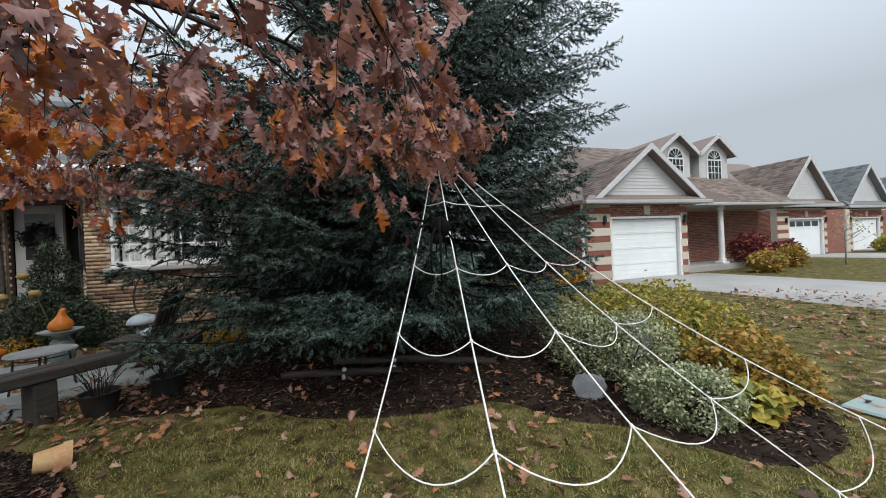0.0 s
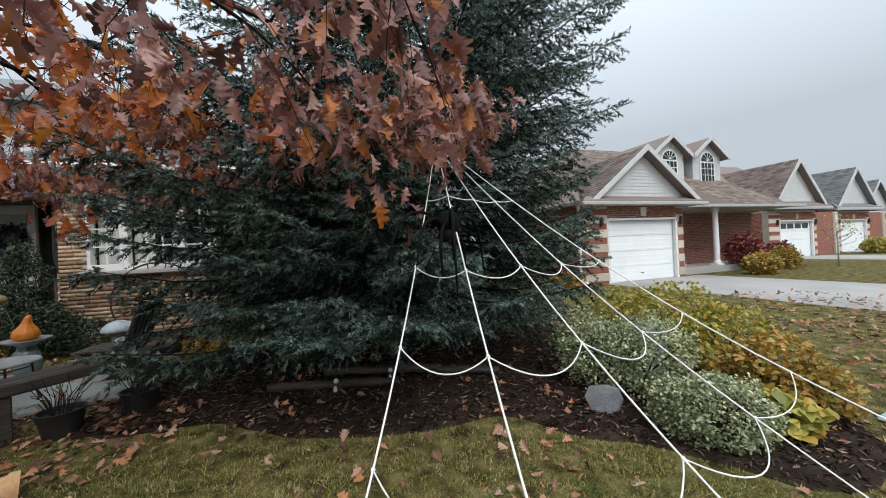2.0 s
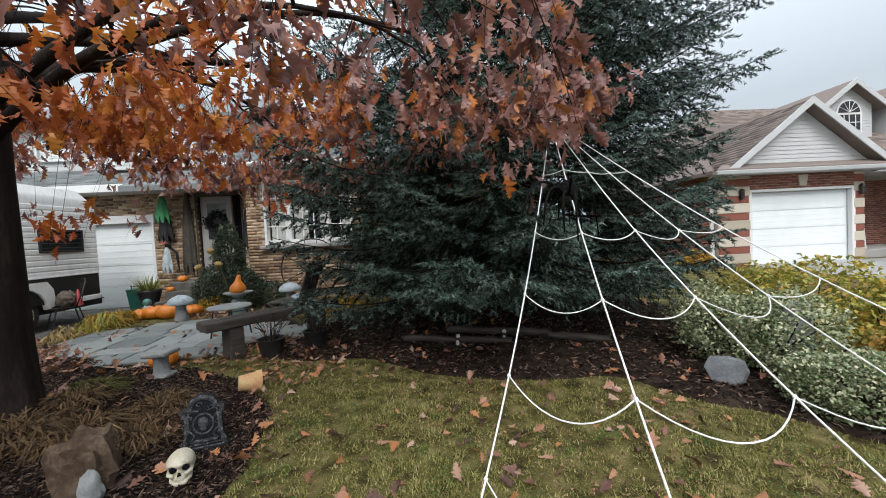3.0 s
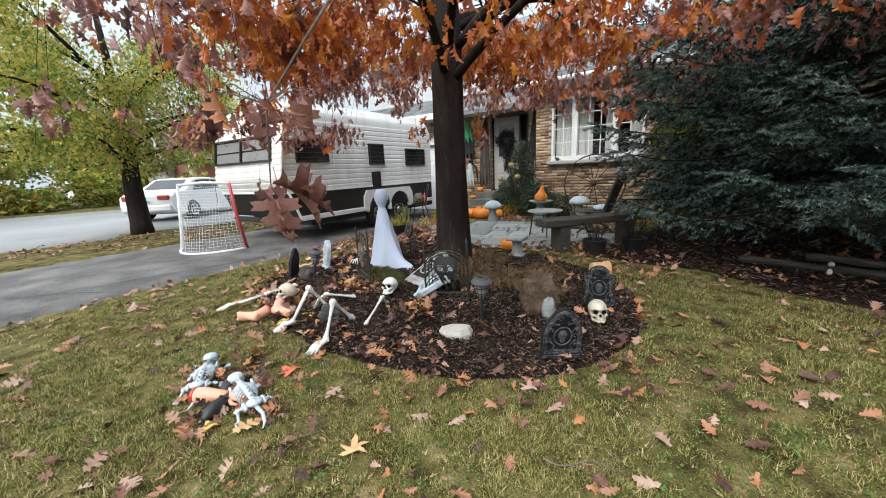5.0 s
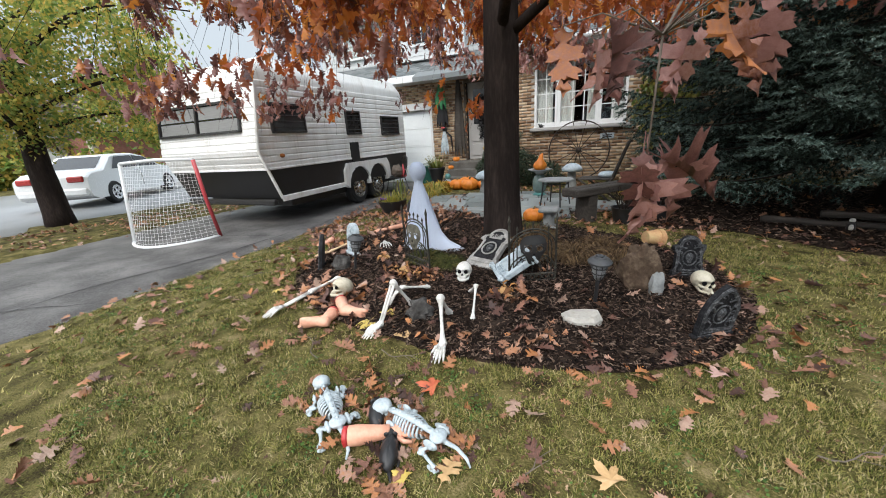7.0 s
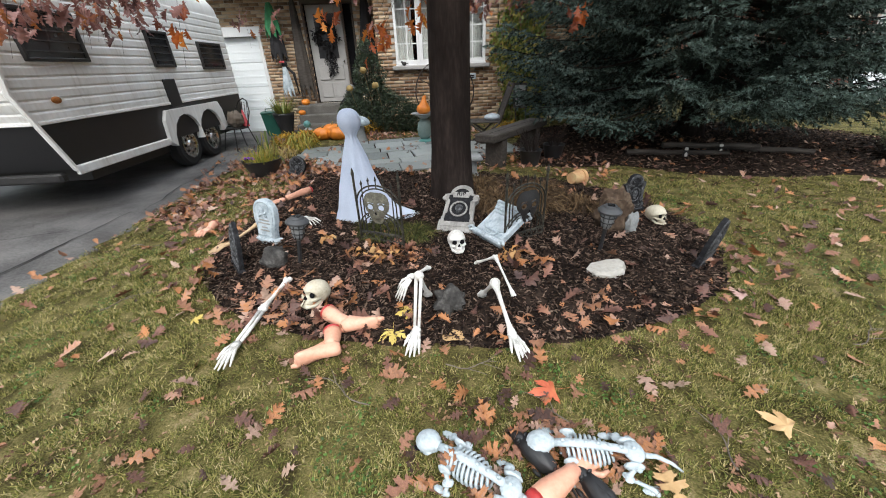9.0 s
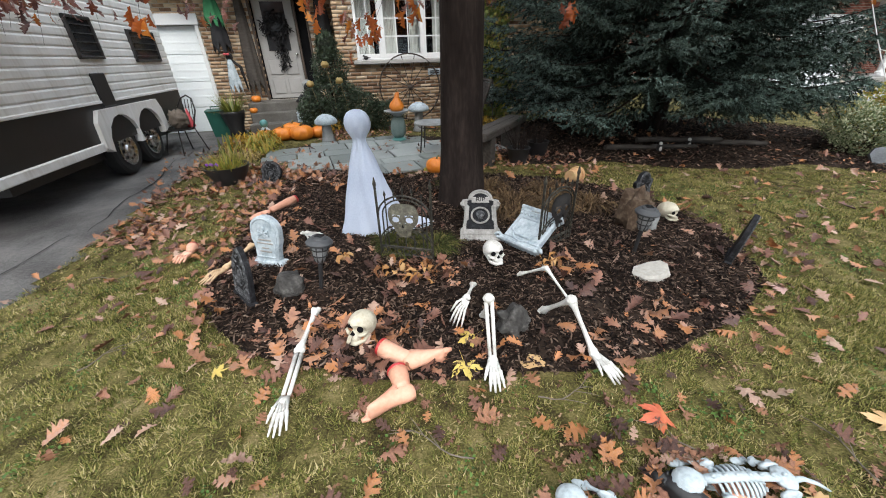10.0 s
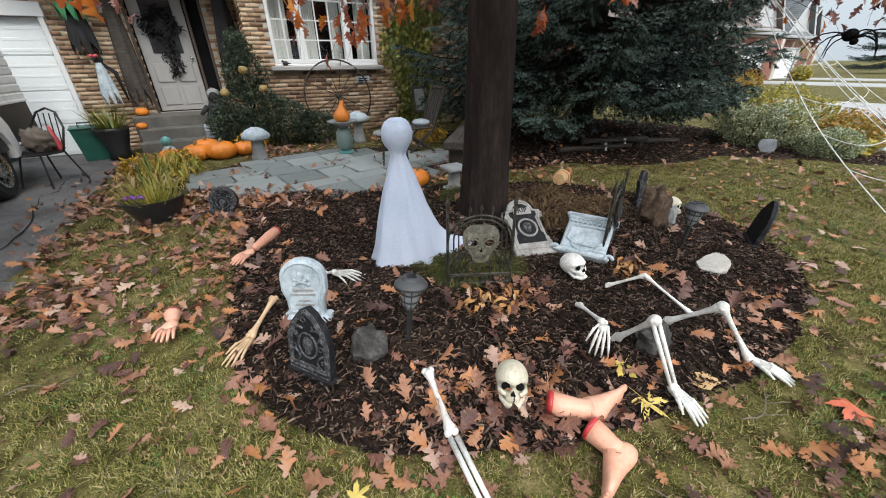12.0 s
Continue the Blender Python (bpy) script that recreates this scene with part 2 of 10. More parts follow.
# black for real dark parts, and shade put into the colour of dim insides
M["dark"] = material("black_and_painted_shade", [(0.004, 0.004, 0.005), (0.012, 0.012, 0.013)], 0.8, 4, 0.1, 30, shine=0.05)
M["black_glass"] = material("dark_window_glass", [(0.012, 0.013, 0.015), (0.03, 0.032, 0.035)], 0.08, 2, 0.0, 20)
M["bark"] = material("oak_bark", [(0.007, 0.005, 0.0045), (0.022, 0.016, 0.014), (0.052, 0.039, 0.034)], 0.95, 9, 1.0, 50, shine=0.12, stretch=(1, 1, 0.22), bump_scale=28)
M["rv_white"] = material("camper_siding", [(0.50, 0.48, 0.44), (0.72, 0.71, 0.69), (0.80, 0.80, 0.79), (0.86, 0.86, 0.85)], 0.38, 1.8, 0.05, 14, stretch=(2, 2, 0.3), spread=0.45)
M["rv_black"] = material("camper_black_band", [(0.010, 0.010, 0.011), (0.022, 0.022, 0.024)], 0.4, 2, 0.05, 30)
M["rubber"] = material("tyre_rubber", [(0.010, 0.010, 0.010), (0.026, 0.026, 0.027)], 0.8, 8, 0.3, 80)
M["chrome"] = material("bright_metal", [(0.55, 0.56, 0.57), (0.72, 0.73, 0.74)], 0.25, 6, 0.05, 50, metal=1.0)
M["iron"] = material("black_iron", [(0.012, 0.012, 0.013), (0.032, 0.030, 0.030)], 0.4, 12, 0.2, 80)
M["pewter"] = material("worn_black_metal", [(0.010, 0.010, 0.009), (0.035, 0.033, 0.028), (0.12, 0.11, 0.085)], 0.42, 26, 0.2, 80, metal=0.3, shine=0.4, spread=0.4)
M["cord"] = material("white_cord", [(0.72, 0.72, 0.72), (0.85, 0.85, 0.85)], 0.7, 40, 0.4, 200)

# ---- the street's frame: x along the house fronts, y to the back, z up ----
STREET = pose(-6.55, 6.8, 0, 0, 0, 20)


def st(u, b, z=0.0, turn=0.0):
    """A pose in the street's frame."""
    return STREET @ pose(u, b, z, 0, 0, turn)


STREET_INV = STREET.inverted()
OAK = Vector((-3.95, 1.62, 0))
SPRUCE = Vector((-0.75, 5.8, 0))


def smoothstep(a, b, x):
    k = min(1, max(0, (x - a) / (b - a)))
    return k * k * (3 - 2 * k)


def ground_z(x, y):
    """Height of the ground: flat lawn, falling a little to the drive, with soft unevenness."""
    u, b, _ = STREET_INV @ Vector((x, y, 0))
    if u > -2.65:
        z = -0.10 * smoothstep(-1.3, -2.6, u)
    elif u > -6.25:
        z = -0.17
    elif u > -9.3:
        z = -0.10
    else:
        z = -0.17 if u > -24 else -0.08
    near = math.hypot(x + 3, y - 1)
    if near < 14 and u > -2.6:
        z += 0.018 * noise.noise(Vector((x * 0.9, y * 0.9, 2))) + 0.008 * noise.noise(Vector((x * 3.1, y * 3.1, 5)))
    r = math.hypot((x + 3.85) / 2.1, (y - 1.15) / 1.75)
    z += 0.05 * smoothstep(1.0, 0.4, r) + 0.10 * smoothstep(0.9, 0.1, math.hypot(x - OAK.x, y - OAK.y))
    return z


# ---- ground ----
def ground():
    fine_x, fine_y = np.arange(-12, 5.01, 0.16), np.arange(-5, 8.01, 0.16)
    far = np.array([1.2, 3, 6, 11, 18, 28, 45, 80, 160, 400, 900])
    xs = np.concatenate([fine_x[0] - far[::-1], fine_x, fine_x[-1] + far])
    ys = np.concatenate([fine_y[0] - far[::-1], fine_y, fine_y[-1] + far])
    g = Geo()
    vs = [(x, y, ground_z(x, y)) for y in ys for x in xs]
    n = len(xs)
    fs = [(j * n + i, j * n + i + 1, (j + 1) * n + i + 1, (j + 1) * n + i) for j in range(len(ys) - 1) for i in range(n - 1)]
    g.add(vs, fs)
    return alone("ground", g, M["turf"], "mossy autumn lawn of short yellow-green grass", "lawn", kind="structure", smooth=True)


ground()


def sheet(name, u0, u1, b0, b1, z, mat, label, category, steps=24, wave=0.06):
    """A paved sheet with soft uneven long edges, in the street's frame."""
    g = Geo()
    vs, fs = [], []
    for i in range(steps + 1):
        b = b0 + (b1 - b0) * i / steps
        e0 = u0 + wave * noise.noise(Vector((b * 0.7, u0, 1)))
        e1 = u1 + wave * noise.noise(Vector((b * 0.7, u1, 4)))
        vs += [(e0, b, z - 0.05), (e0 + 0.03, b, z), ((e0 + e1) / 2, b, z + 0.01), (e1 - 0.03, b, z), (e1, b, z - 0.05)]
    for i in range(steps):
        for k in range(4):
            fs.append((i * 5 + k, i * 5 + k + 1, i * 5 + k + 6, i * 5 + k + 5))
    g.add(vs, fs)
    return alone(name, g, mat, label, category, at=STREET, kind="structure", smooth=True)


DRIVE = sheet("driveway", -6.3, -2.6, -13, 0.96, -0.125, M["asphalt"], "dark worn asphalt drive under the camper trailer", "driveway", wave=0.14)
def crack(u, b, turn, ln, wide, seed):
    """A tar-dark crack lying just over the asphalt."""
    vs = []
    for k in range(25):
        s = k / 24
        w = 0.45 * wide * (0.35 + 0.65 * math.sin(PI * s)) * (1 + 0.6 * noise.noise(Vector((s * 9, seed, 2))))
        off = 0.16 * noise.noise(Vector((s * 2.5, seed, 0))) + 0.04 * noise.noise(Vector((s * 11, seed, 5)))
        vs += [(ln * (s - 0.5), off - w, 0), (ln * (s - 0.5), off + w, 0)]
    part("crack", Geo().add(vs, [(2 * k, 2 * k + 2, 2 * k + 3, 2 * k + 1) for k in range(24)]), M["tar"], DRIVE, m=pose(u, b, -0.111, 0, 0, turn), smooth=False)


M["tar"] = material("crack_tar", [(0.006, 0.006, 0.006), (0.018, 0.017, 0.016)], 0.8, 20, 0.3, 80, shine=0.2)
for u, b, turn, ln, w, sd in ((-3.2, -6.6, 80, 3.4, 0.022, 1), (-3.6, -8.3, 35, 2.2, 0.012, 2), (-4.4, -5.6, 8, 2.8, 0.010, 3), (-3.0, -3.4, 96, 3.0, 0.016, 4), (-4.9, -9.0, 70, 3.0, 0.011, 5), (-5.3, -7.2, 20, 1.6, 0.008, 6), (-3.4, -10.2, 60, 2.4, 0.014, 7)):
    crack(u, b, turn, ln, w, sd)
sheet("road", -24, -9.2, -40, 40, -0.12, M["road"], "pale damp road beside the grass strip", "road")
sheet("neighbour_driveway", 12.7, 17.0, -14, 1.3, 0.02, M["concrete"], "pale concrete drive before the white garage door", "driveway")
sheet("far_driveway", 28.0, 32.4, -12, 4.6, 0.02, M["concrete"], "pale concrete drive of a brick bungalow", "driveway")
sheet("last_driveway", 36.0, 40.4, -12, 5.4, 0.02, M["concrete"], "pale concrete drive at the end of the row", "driveway")


def bricks(u0, u1, z0, z1, face, holes=(), size=(0.215, 0.07), gap=0.013, side=None):
    """Brick faces proud of a wall; returns a Geo. side: bricks along y on a wall at x = face."""
    vs = []
    row, z = 0, z0
    lx, lz = size
    while z < z1 - 0.02:
        top = min(z + lz - gap, z1)
        x = u0 - (lx / 2 if row % 2 else 0)
        while x < u1 - 0.015:
            a, b = max(x, u0), min(x + lx - gap, u1)
            x += lx
            if b - a < 0.02:
                continue
            ca, cz = (a + b) / 2, (z + top) / 2
            if any(h0 - 0.01 < ca < h1 + 0.01 and g0 < cz < g1 for h0, h1, g0, g1 in holes):
                continue
            d = 0.006 + 0.004 * rng.random()
            if side is None:
                vs.append([(a, face + 0.01, z), (b, face + 0.01, z), (b, face + 0.01, top), (a, face + 0.01, top), (a, face - d, z), (b, face - d, z), (b, face - d, top), (a, face - d, top)])
            else:
                vs.append([(face - side * 0.01, a, z), (face - side * 0.01, b, z), (face - side * 0.01, b, top), (face - side * 0.01, a, top), (face + side * d, a, z), (face + side * d, b, z), (face + side * d, b, top), (face + side * d, a, top)])
        z += lz
        row += 1
    return soup("bricks", np.array(vs), [(4, 5, 6, 7), (0, 1, 5, 4), (1, 2, 6, 5), (2, 3, 7, 6), (3, 0, 4, 7)])


def shingled(origin, along, up, inside, name="shingles", tab=(0.30, 0.15)):
    """Courses of shingle tabs on a roof plane. along, up: vectors with lengths; inside(s, t): kept tabs, s and t in 0..1."""
    o, a, c = Vector(origin), Vector(along), Vector(up)
    n = a.cross(c).normalized()
    if n.z < 0:
        n = -n
    la, lc = a.length, c.length
    ah, ch = a / la, c / lc
    vs, row, t = [], 0, 0.0
    while t < lc - 0.05:
        x = -tab[0] / 2 * (row % 2)
        while x < la:
            s0, s1 = max(0, x + 0.004), min(la, x + tab[0] - 0.004)
            x += tab[0]
            if s1 - s0 < 0.02 or not inside((s0 + s1) / 2 / la, (t + tab[1] / 2) / lc):
                continue
            lift = 0.016 + 0.006 * rng.random()
            p0, p1 = o + ah * s0 + ch * t, o + ah * s1 + ch * t
            q0, q1 = p0 + ch * tab[1] * 1.1, p1 + ch * tab[1] * 1.1
            vs.append([p0 + n * 0.002, p1 + n * 0.002, p0 + n * lift, p1 + n * lift, q0 + n * 0.006, q1 + n * 0.006])
        t += tab[1]
        row += 1
    return soup(name, np.array([[tuple(p) for p in r] for r in vs]), [(0, 1, 3, 2), (2, 3, 5, 4)])


def slab(g, pts, thick):
    """A thick roof or wall panel from a planar outline, thickened downwards."""
    n = len(pts)
    vs = [tuple(p) for p in pts] + [(p[0], p[1], p[2] - thick) for p in pts]
    fs = [tuple(range(n)), tuple(range(n, 2 * n))[::-1]] + [(i, (i + 1) % n, n + (i + 1) % n, n + i) for i in range(n)]
    g.add(vs, fs)
    return g


def lap_siding(outline, face, z0, z1, row=0.115):
    """Lapped boards in the x, z plane at y = face, clipped to outline(z) -> (x0, x1)."""
    g = Geo()
    z = z0
    while z < z1 - 0.02:
        t = min(z + row, z1)
        a0, b0 = outline(z)
        a1, b1 = outline(t)
        g.add([(a0, face - 0.016, z), (b0, face - 0.016, z), (b1, face - 0.002, t), (a1, face - 0.002, t), (a0, face, z), (b0, face, z)], [(0, 1, 2, 3), (4, 5, 1, 0)])
        z = t
    return g


def sash(parent, u0, u1, z0, z1, face, cols, rows, frame_w=0.06, name="window", depth=0.07):
    """A white window with muntin bars, glass and a dark space behind it."""
    win = part(name, Geo().box((u0, face - 0.02, z0), (u1, face - 0.012, z0 + 0.01)), M["white"], parent)
    fr = Geo()
    for lo, hi in (((u0, z0), (u0 + frame_w, z1)), ((u1 - frame_w, z0), (u1, z1)), ((u0 + frame_w, z1 - frame_w), (u1 - frame_w, z1)), ((u0 + frame_w, z0), (u1 - frame_w, z0 + frame_w))):
        fr.box((lo[0], face - depth, lo[1]), (hi[0], face + 0.05, hi[1]), bevel=0.006)
    part("frame", fr, M["white"], win)
    bars = Geo()
    for i in range(1, cols):
        x = u0 + frame_w + (u1 - u0 - 2 * frame_w) * i / cols
        bars.box((x - 0.012, face - 0.035, z0 + frame_w), (x + 0.012, face - 0.012, z1 - frame_w))
    for j in range(1, rows):
        z = z0 + frame_w + (z1 - z0 - 2 * frame_w) * j / rows
        bars.box((u0 + frame_w, face - 0.033, z - 0.012), (u1 - frame_w, face - 0.014, z + 0.012))
    if bars.v:
        part("muntin", bars, M["white"], win)
    pane = part("pane", Geo().box((u0 + frame_w, face - 0.006, z0 + frame_w), (u1 - frame_w, face, z1 - frame_w)), M["pane"], win)
    pane.visible_shadow = False
    return win


M["pane"] = glass("window_pane")
M["curtain"] = material("pale_curtain", [(0.42, 0.42, 0.40), (0.62, 0.62, 0.60)], 0.9, 3, 0.2, 20, stretch=(14, 1, 0.3))


def wall_with_holes(u0, u1, z0, z1, b0, b1, holes):
    """A thick wall in boxes round its openings (holes: u0, u1, z0, z1, left to right)."""
    g = Geo()
    x = u0
    for h0, h1, g0, g1 in sorted(holes):
        if h0 > x:
            g.box((x, b0, z0), (h0, b1, z1))
        if g0 > z0:
            g.box((h0, b0, z0), (h1, b1, g0))
        if g1 < z1:
            g.box((h0, b0, g1), (h1, b1, z1))
        x = h1
    if x < u1:
        g.box((x, b0, z0), (u1, b1, z1))
    return g


def garage_door(parent, u0, u1, z0, z1, face, lights=False):
    """A sectional door: four panels of pressed ribs, with joints between them."""
    door = part("garage_door", Geo().box((u0, face + 0.03, z0), (u1, face + 0.06, z1)), M["garage"], parent, "white sectional garage door")
    h = (z1 - z0) / 4
    for i in range(4):
        a, b = z0 + i * h + 0.006, z0 + (i + 1) * h - 0.006
        p = Geo().box((u0 + 0.01, face, a), (u1 - 0.01, face + 0.03, b), bevel=0.006)
        for k in range(3):
            p.box((u0 + 0.03, face - 0.005, a + 0.05 + k * (h - 0.08) / 3), (u1 - 0.03, face, a + 0.09 + k * (h - 0.08) / 3), bevel=0.004)
        part("panel", p, M["garage"], door)
        if lights and i == 3:
            for j in range(4):
                w = (u1 - u0 - 0.3) / 4
                x = u0 + 0.15 + j * w
                part("pane", Geo().box((x + 0.06, face - 0.012, a + 0.12), (x + w - 0.06, face - 0.006, b - 0.1)), M["black_glass"], door)
    part("handle", Geo().box(((u0 + u1) / 2 - 0.06, face - 0.03, z0 + 0.28), ((u0 + u1) / 2 + 0.06, face - 0.006, z0 + 0.31), bevel=0.008), M["iron"], door)
    return door


# ---- the decorated house ----
def own_house():
    h = thing("house", "tan brick two-storey house with a front door, white window and garage", "house", at=STREET)
    # front room wall, return wall, door wall
    hole = (0.03, 2.03, 1.28, 2.74)
    w = part("wall", wall_with_holes(-0.36, 6.5, -0.2, 3.0, 0.0, 0.28, [hole]), M["mortar"], h, "tan brick front wall")
    part("bricks", bricks(-0.36, 6.5, -0.14, 2.98, 0.0, [hole]), M["brick_tan"], w)["kind"] = "stuff"
    w = part("return_wall", Geo().box((-0.36, 0.28, -0.2), (-0.1, 1.26, 3.0)), M["mortar"], h)
    part("bricks", bricks(0.0, 1.26, -0.14, 2.98, -0.36, side=-1), M["brick_tan"], w)["kind"] = "stuff"
    holes = [(-6.0, -3.2, -0.2, 2.0), (-2.1, -0.92, 0.5, 2.68)]
    w = part("door_wall", wall_with_holes(-7.4, -0.36, -0.2, 3.0, 0.98, 1.26, holes), M["mortar"], h)
    part("bricks", bricks(-7.4, -0.37, -0.14, 2.98, 0.98, holes), M["brick_tan"], w)["kind"] = "stuff"
    garage_door(h, -6.0, -3.2, -0.13, 2.0, 1.06)
    part("lintel_trim", Geo().box((-6.2, 0.93, 2.0), (-3.1, 0.975, 2.2), bevel=0.008), M["white"], h)
    for x in (-6.08, -3.2):
        part("door_jamb", Geo().box((x, 0.95, -0.13), (x + 0.07, 1.05, 2.0), bevel=0.005), M["white"], h)
    # window: a fixed middle light between two casements, with sill and curtains
    win = part("window", Geo().box((0.02, -0.05, 1.26), (2.04, -0.005, 1.3), bevel=0.01), M["white"], h, "white three-part window with muntin bars")
    part("sill", Geo().box((-0.06, -0.14, 1.18), (2.12, -0.012, 1.27), bevel=0.02), M["concrete"], win)
    for a, b, c in ((0.03, 0.56, 2), (0.56, 1.46, 3), (1.46, 2.03, 2)):
        fr = Geo()
        t = 0.055 if c == 2 else 0.075
        for lo, hi in (((a, 1.3), (a + t, 2.74)), ((b - t, 1.3), (b, 2.74)), ((a + t, 2.66), (b - t, 2.74)), ((a + t, 1.3), (b - t, 1.38))):
            fr.box((lo[0], -0.03, lo[1]), (hi[0], 0.12, hi[1]), bevel=0.008)
        part("frame", fr, M["white"], win)
        for i in range(1, c):
            x = a + t + (b - a - 2 * t) * i / c
            part("muntin", Geo().box((x - 0.011, 0.025, 1.38), (x + 0.011, 0.05, 2.66)), M["white"], win)
        for j in range(1, 4):
            z = 1.38 + 1.28 * j / 4
            part("muntin", Geo().box((a + t, 0.027, z - 0.011), (b - t, 0.048, z + 0.011)), M["white"], win)
        pn = part("pane", Geo().box((a + t, 0.06, 1.38), (b - t, 0.066, 2.66)), M["pane"], win)
        pn.visible_shadow = False
    for a, b in ((0.06, 0.42), (0.6, 0.92), (1.2, 1.42), (1.72, 2.0)):
        cu, n = Geo(), 30
        vs = [(a + (b - a) * i / n, 0.3 + 0.03 * math.sin(i * 1.9) + 0.012 * math.sin(i * 0.7), z) for z in (1.2, 2.8) for i in range(n + 1)]
        cu.add(vs, [(i, i + 1, n + 2 + i, n + 1 + i) for i in range(n)])
        part("curtain", cu, M["curtain"], win, "pale hanging curtain", smooth=True)
    # near-black box behind the window: the room's dimness is put into its colour
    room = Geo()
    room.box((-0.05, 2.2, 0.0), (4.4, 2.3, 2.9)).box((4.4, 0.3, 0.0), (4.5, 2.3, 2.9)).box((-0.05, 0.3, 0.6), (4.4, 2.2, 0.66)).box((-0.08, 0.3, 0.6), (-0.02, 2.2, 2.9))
    part("shade_black_room", room, M["dark"], h)
    part("ceiling_board", Geo().box((-0.3, 0.29, 2.86), (6.5, 2.4, 2.95)), M["white"], h)
    # porch, steps, door and side light
    part("porch_floor", Geo().box((-2.42, 0.35, -0.2), (-0.42, 0.97, 0.5), bevel=0.015), M["porch_stone"], h)
    part("step", Geo().box((-2.35, 0.05, -0.2), (-0.75, 0.345, 0.32), bevel=0.015), M["porch_stone"], h)
    part("step", Geo().box((-2.35, -0.25, -0.2), (-0.75, 0.045, 0.14), bevel=0.015), M["porch_stone"], h)
    door = part("front_door", Geo().box((-2.03, 1.08, 0.52), (-1.22, 1.13, 2.6), bevel=0.008), M["door_grey"], h, "grey panelled front door")
    part("glass", Geo().box((-1.86, 1.068, 1.5), (-1.39, 1.078, 2.42)), M["black_glass"], door)
    for z in (0.62, 1.02):
        for x in (-1.93, -1.59):
            part("panel", Geo().box((x, 1.06, z), (x + 0.27, 1.078, z + 0.32), bevel=0.012), M["door_grey"], door)
    part("handle", Geo().ball((-1.29, 1.04, 1.42), 0.03), M["chrome"], door)
    for x in (-2.1, -1.2, -0.965):
        part("door_trim", Geo().box((x, 0.96, 0.5), (x + 0.045, 1.1, 2.68), bevel=0.006), M["door_brown"], h)
    part("door_trim", Geo().box((-2.1, 0.955, 2.6), (-0.92, 1.1, 2.69), bevel=0.006), M["door_brown"], h)
    # side light in matte black instead of glass, so no sky shows in it
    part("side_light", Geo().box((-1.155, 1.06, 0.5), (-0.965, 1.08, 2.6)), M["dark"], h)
    # added black backing: blocks daylight through the gaps round the door
    part("door_light_block", Geo().box((-2.12, 1.14, 0.45), (-0.9, 1.24, 2.7)), M["dark"], h)
    # eaves, skirt roof, upper storey
    part("soffit", Geo().box((-0.75, -0.5, 2.95), (6.6, 0.3, 3.02), bevel=0.01), M["white"], h)
    part("gutter", Geo().tube([(-0.78, -0.52, 3.03), (6.6, -0.52, 3.03)], 0.06, 8), M["white"], h)
    ro = Geo()
    slab(ro, [(-0.8, -0.5, 3.1), (6.7, -0.5, 3.1), (6.7, 3.6, 5.0), (-0.8, 3.6, 5.0)], 0.08)
    slab(ro, [(-7.5, 0.45, 2.9), (-0.5, 0.45, 2.9), (-0.5, 1.7, 3.55), (-7.5, 1.7, 3.55)], 0.08)
    roof = part("roof", ro, M["shingle_grey"], h, "grey shingled roof")
    part("shingles", shingled((-0.8, -0.5, 3.1), (7.5, 0, 0), (0, 4.1, 1.9), lambda s, t: True), M["shingle_grey"], roof)["kind"] = "stuff"
    part("shingles", shingled((-7.5, 0.45, 2.9), (7.0, 0, 0), (0, 1.25, 0.65), lambda s, t: True), M["shingle_grey"], roof)["kind"] = "stuff"
    # slab added under the eaves to keep the door area dim
    part("porch_canopy", slab(Geo(), [(-3.3, 0.2, 2.80), (-0.36, 0.2, 2.80), (-0.36, 0.5, 2.95), (-3.3, 0.5, 2.95)], 0.12), M["shingle_grey"], h)
    part("fascia", Geo().box((-7.5, 0.42, 2.72), (-0.5, 0.46, 2.9), bevel=0.006), M["white"], h)
    part("porch_soffit", Geo().box((-7.5, 0.46, 2.72), (-0.5, 1.0, 2.76)), M["white"], h)
    part("upper_wall", Geo().box((-7.4, 1.6, 3.0), (-1.0, 7.5, 4.85)), M["mortar"], h)
    up = lap_siding(lambda z: (-7.4, -1.0), 1.6, 3.3, 4.85)
    part("siding", up, M["siding"], h, "pale lapped siding", smooth=False)
    g2 = Geo()
    slab(g2, [(-7.8, 1.2, 4.78), (-0.7, 1.2, 4.78), (-0.7, 4.5, 6.4), (-7.8, 4.5, 6.4)], 0.1)
    slab(g2, [(-0.7, 7.8, 4.78), (-7.8, 7.8, 4.78), (-7.8, 4.5, 6.4), (-0.7, 4.5, 6.4)], 0.1)
    # projecting gable with an arched window
    slab(g2, [(-4.5, 0.95, 4.72), (-4.5, 3.6, 4.72), (-3.2, 3.6, 5.85), (-3.2, 0.95, 5.85)], 0.1)
    slab(g2, [(-1.9, 3.6, 4.72), (-1.9, 0.95, 4.72), (-3.2, 0.95, 5.85), (-3.2, 3.6, 5.85)], 0.1)
    part("upper_roof", g2, M["shingle_grey"], h)
    gab = lap_siding(lambda z: (-4.3, -2.1) if z < 4.75 else (-4.3 + (z - 4.75) * 1.12, -2.1 - (z - 4.75) * 1.12), 1.2, 3.4, 5.7)
    part("gable_siding", gab, M["siding"], h, smooth=False)
    part("gable_body", Geo().prism([(-4.3, 3.4), (-2.1, 3.4), (-2.1, 4.75), (-3.2, 5.72), (-4.3, 4.75)], 1.205, 3.0), M["siding"], h)
    arch = [(-3.2 + 0.52 * math.cos(a), 4.55 + 0.52 * math.sin(a)) for a in np.linspace(0, PI, 13)]
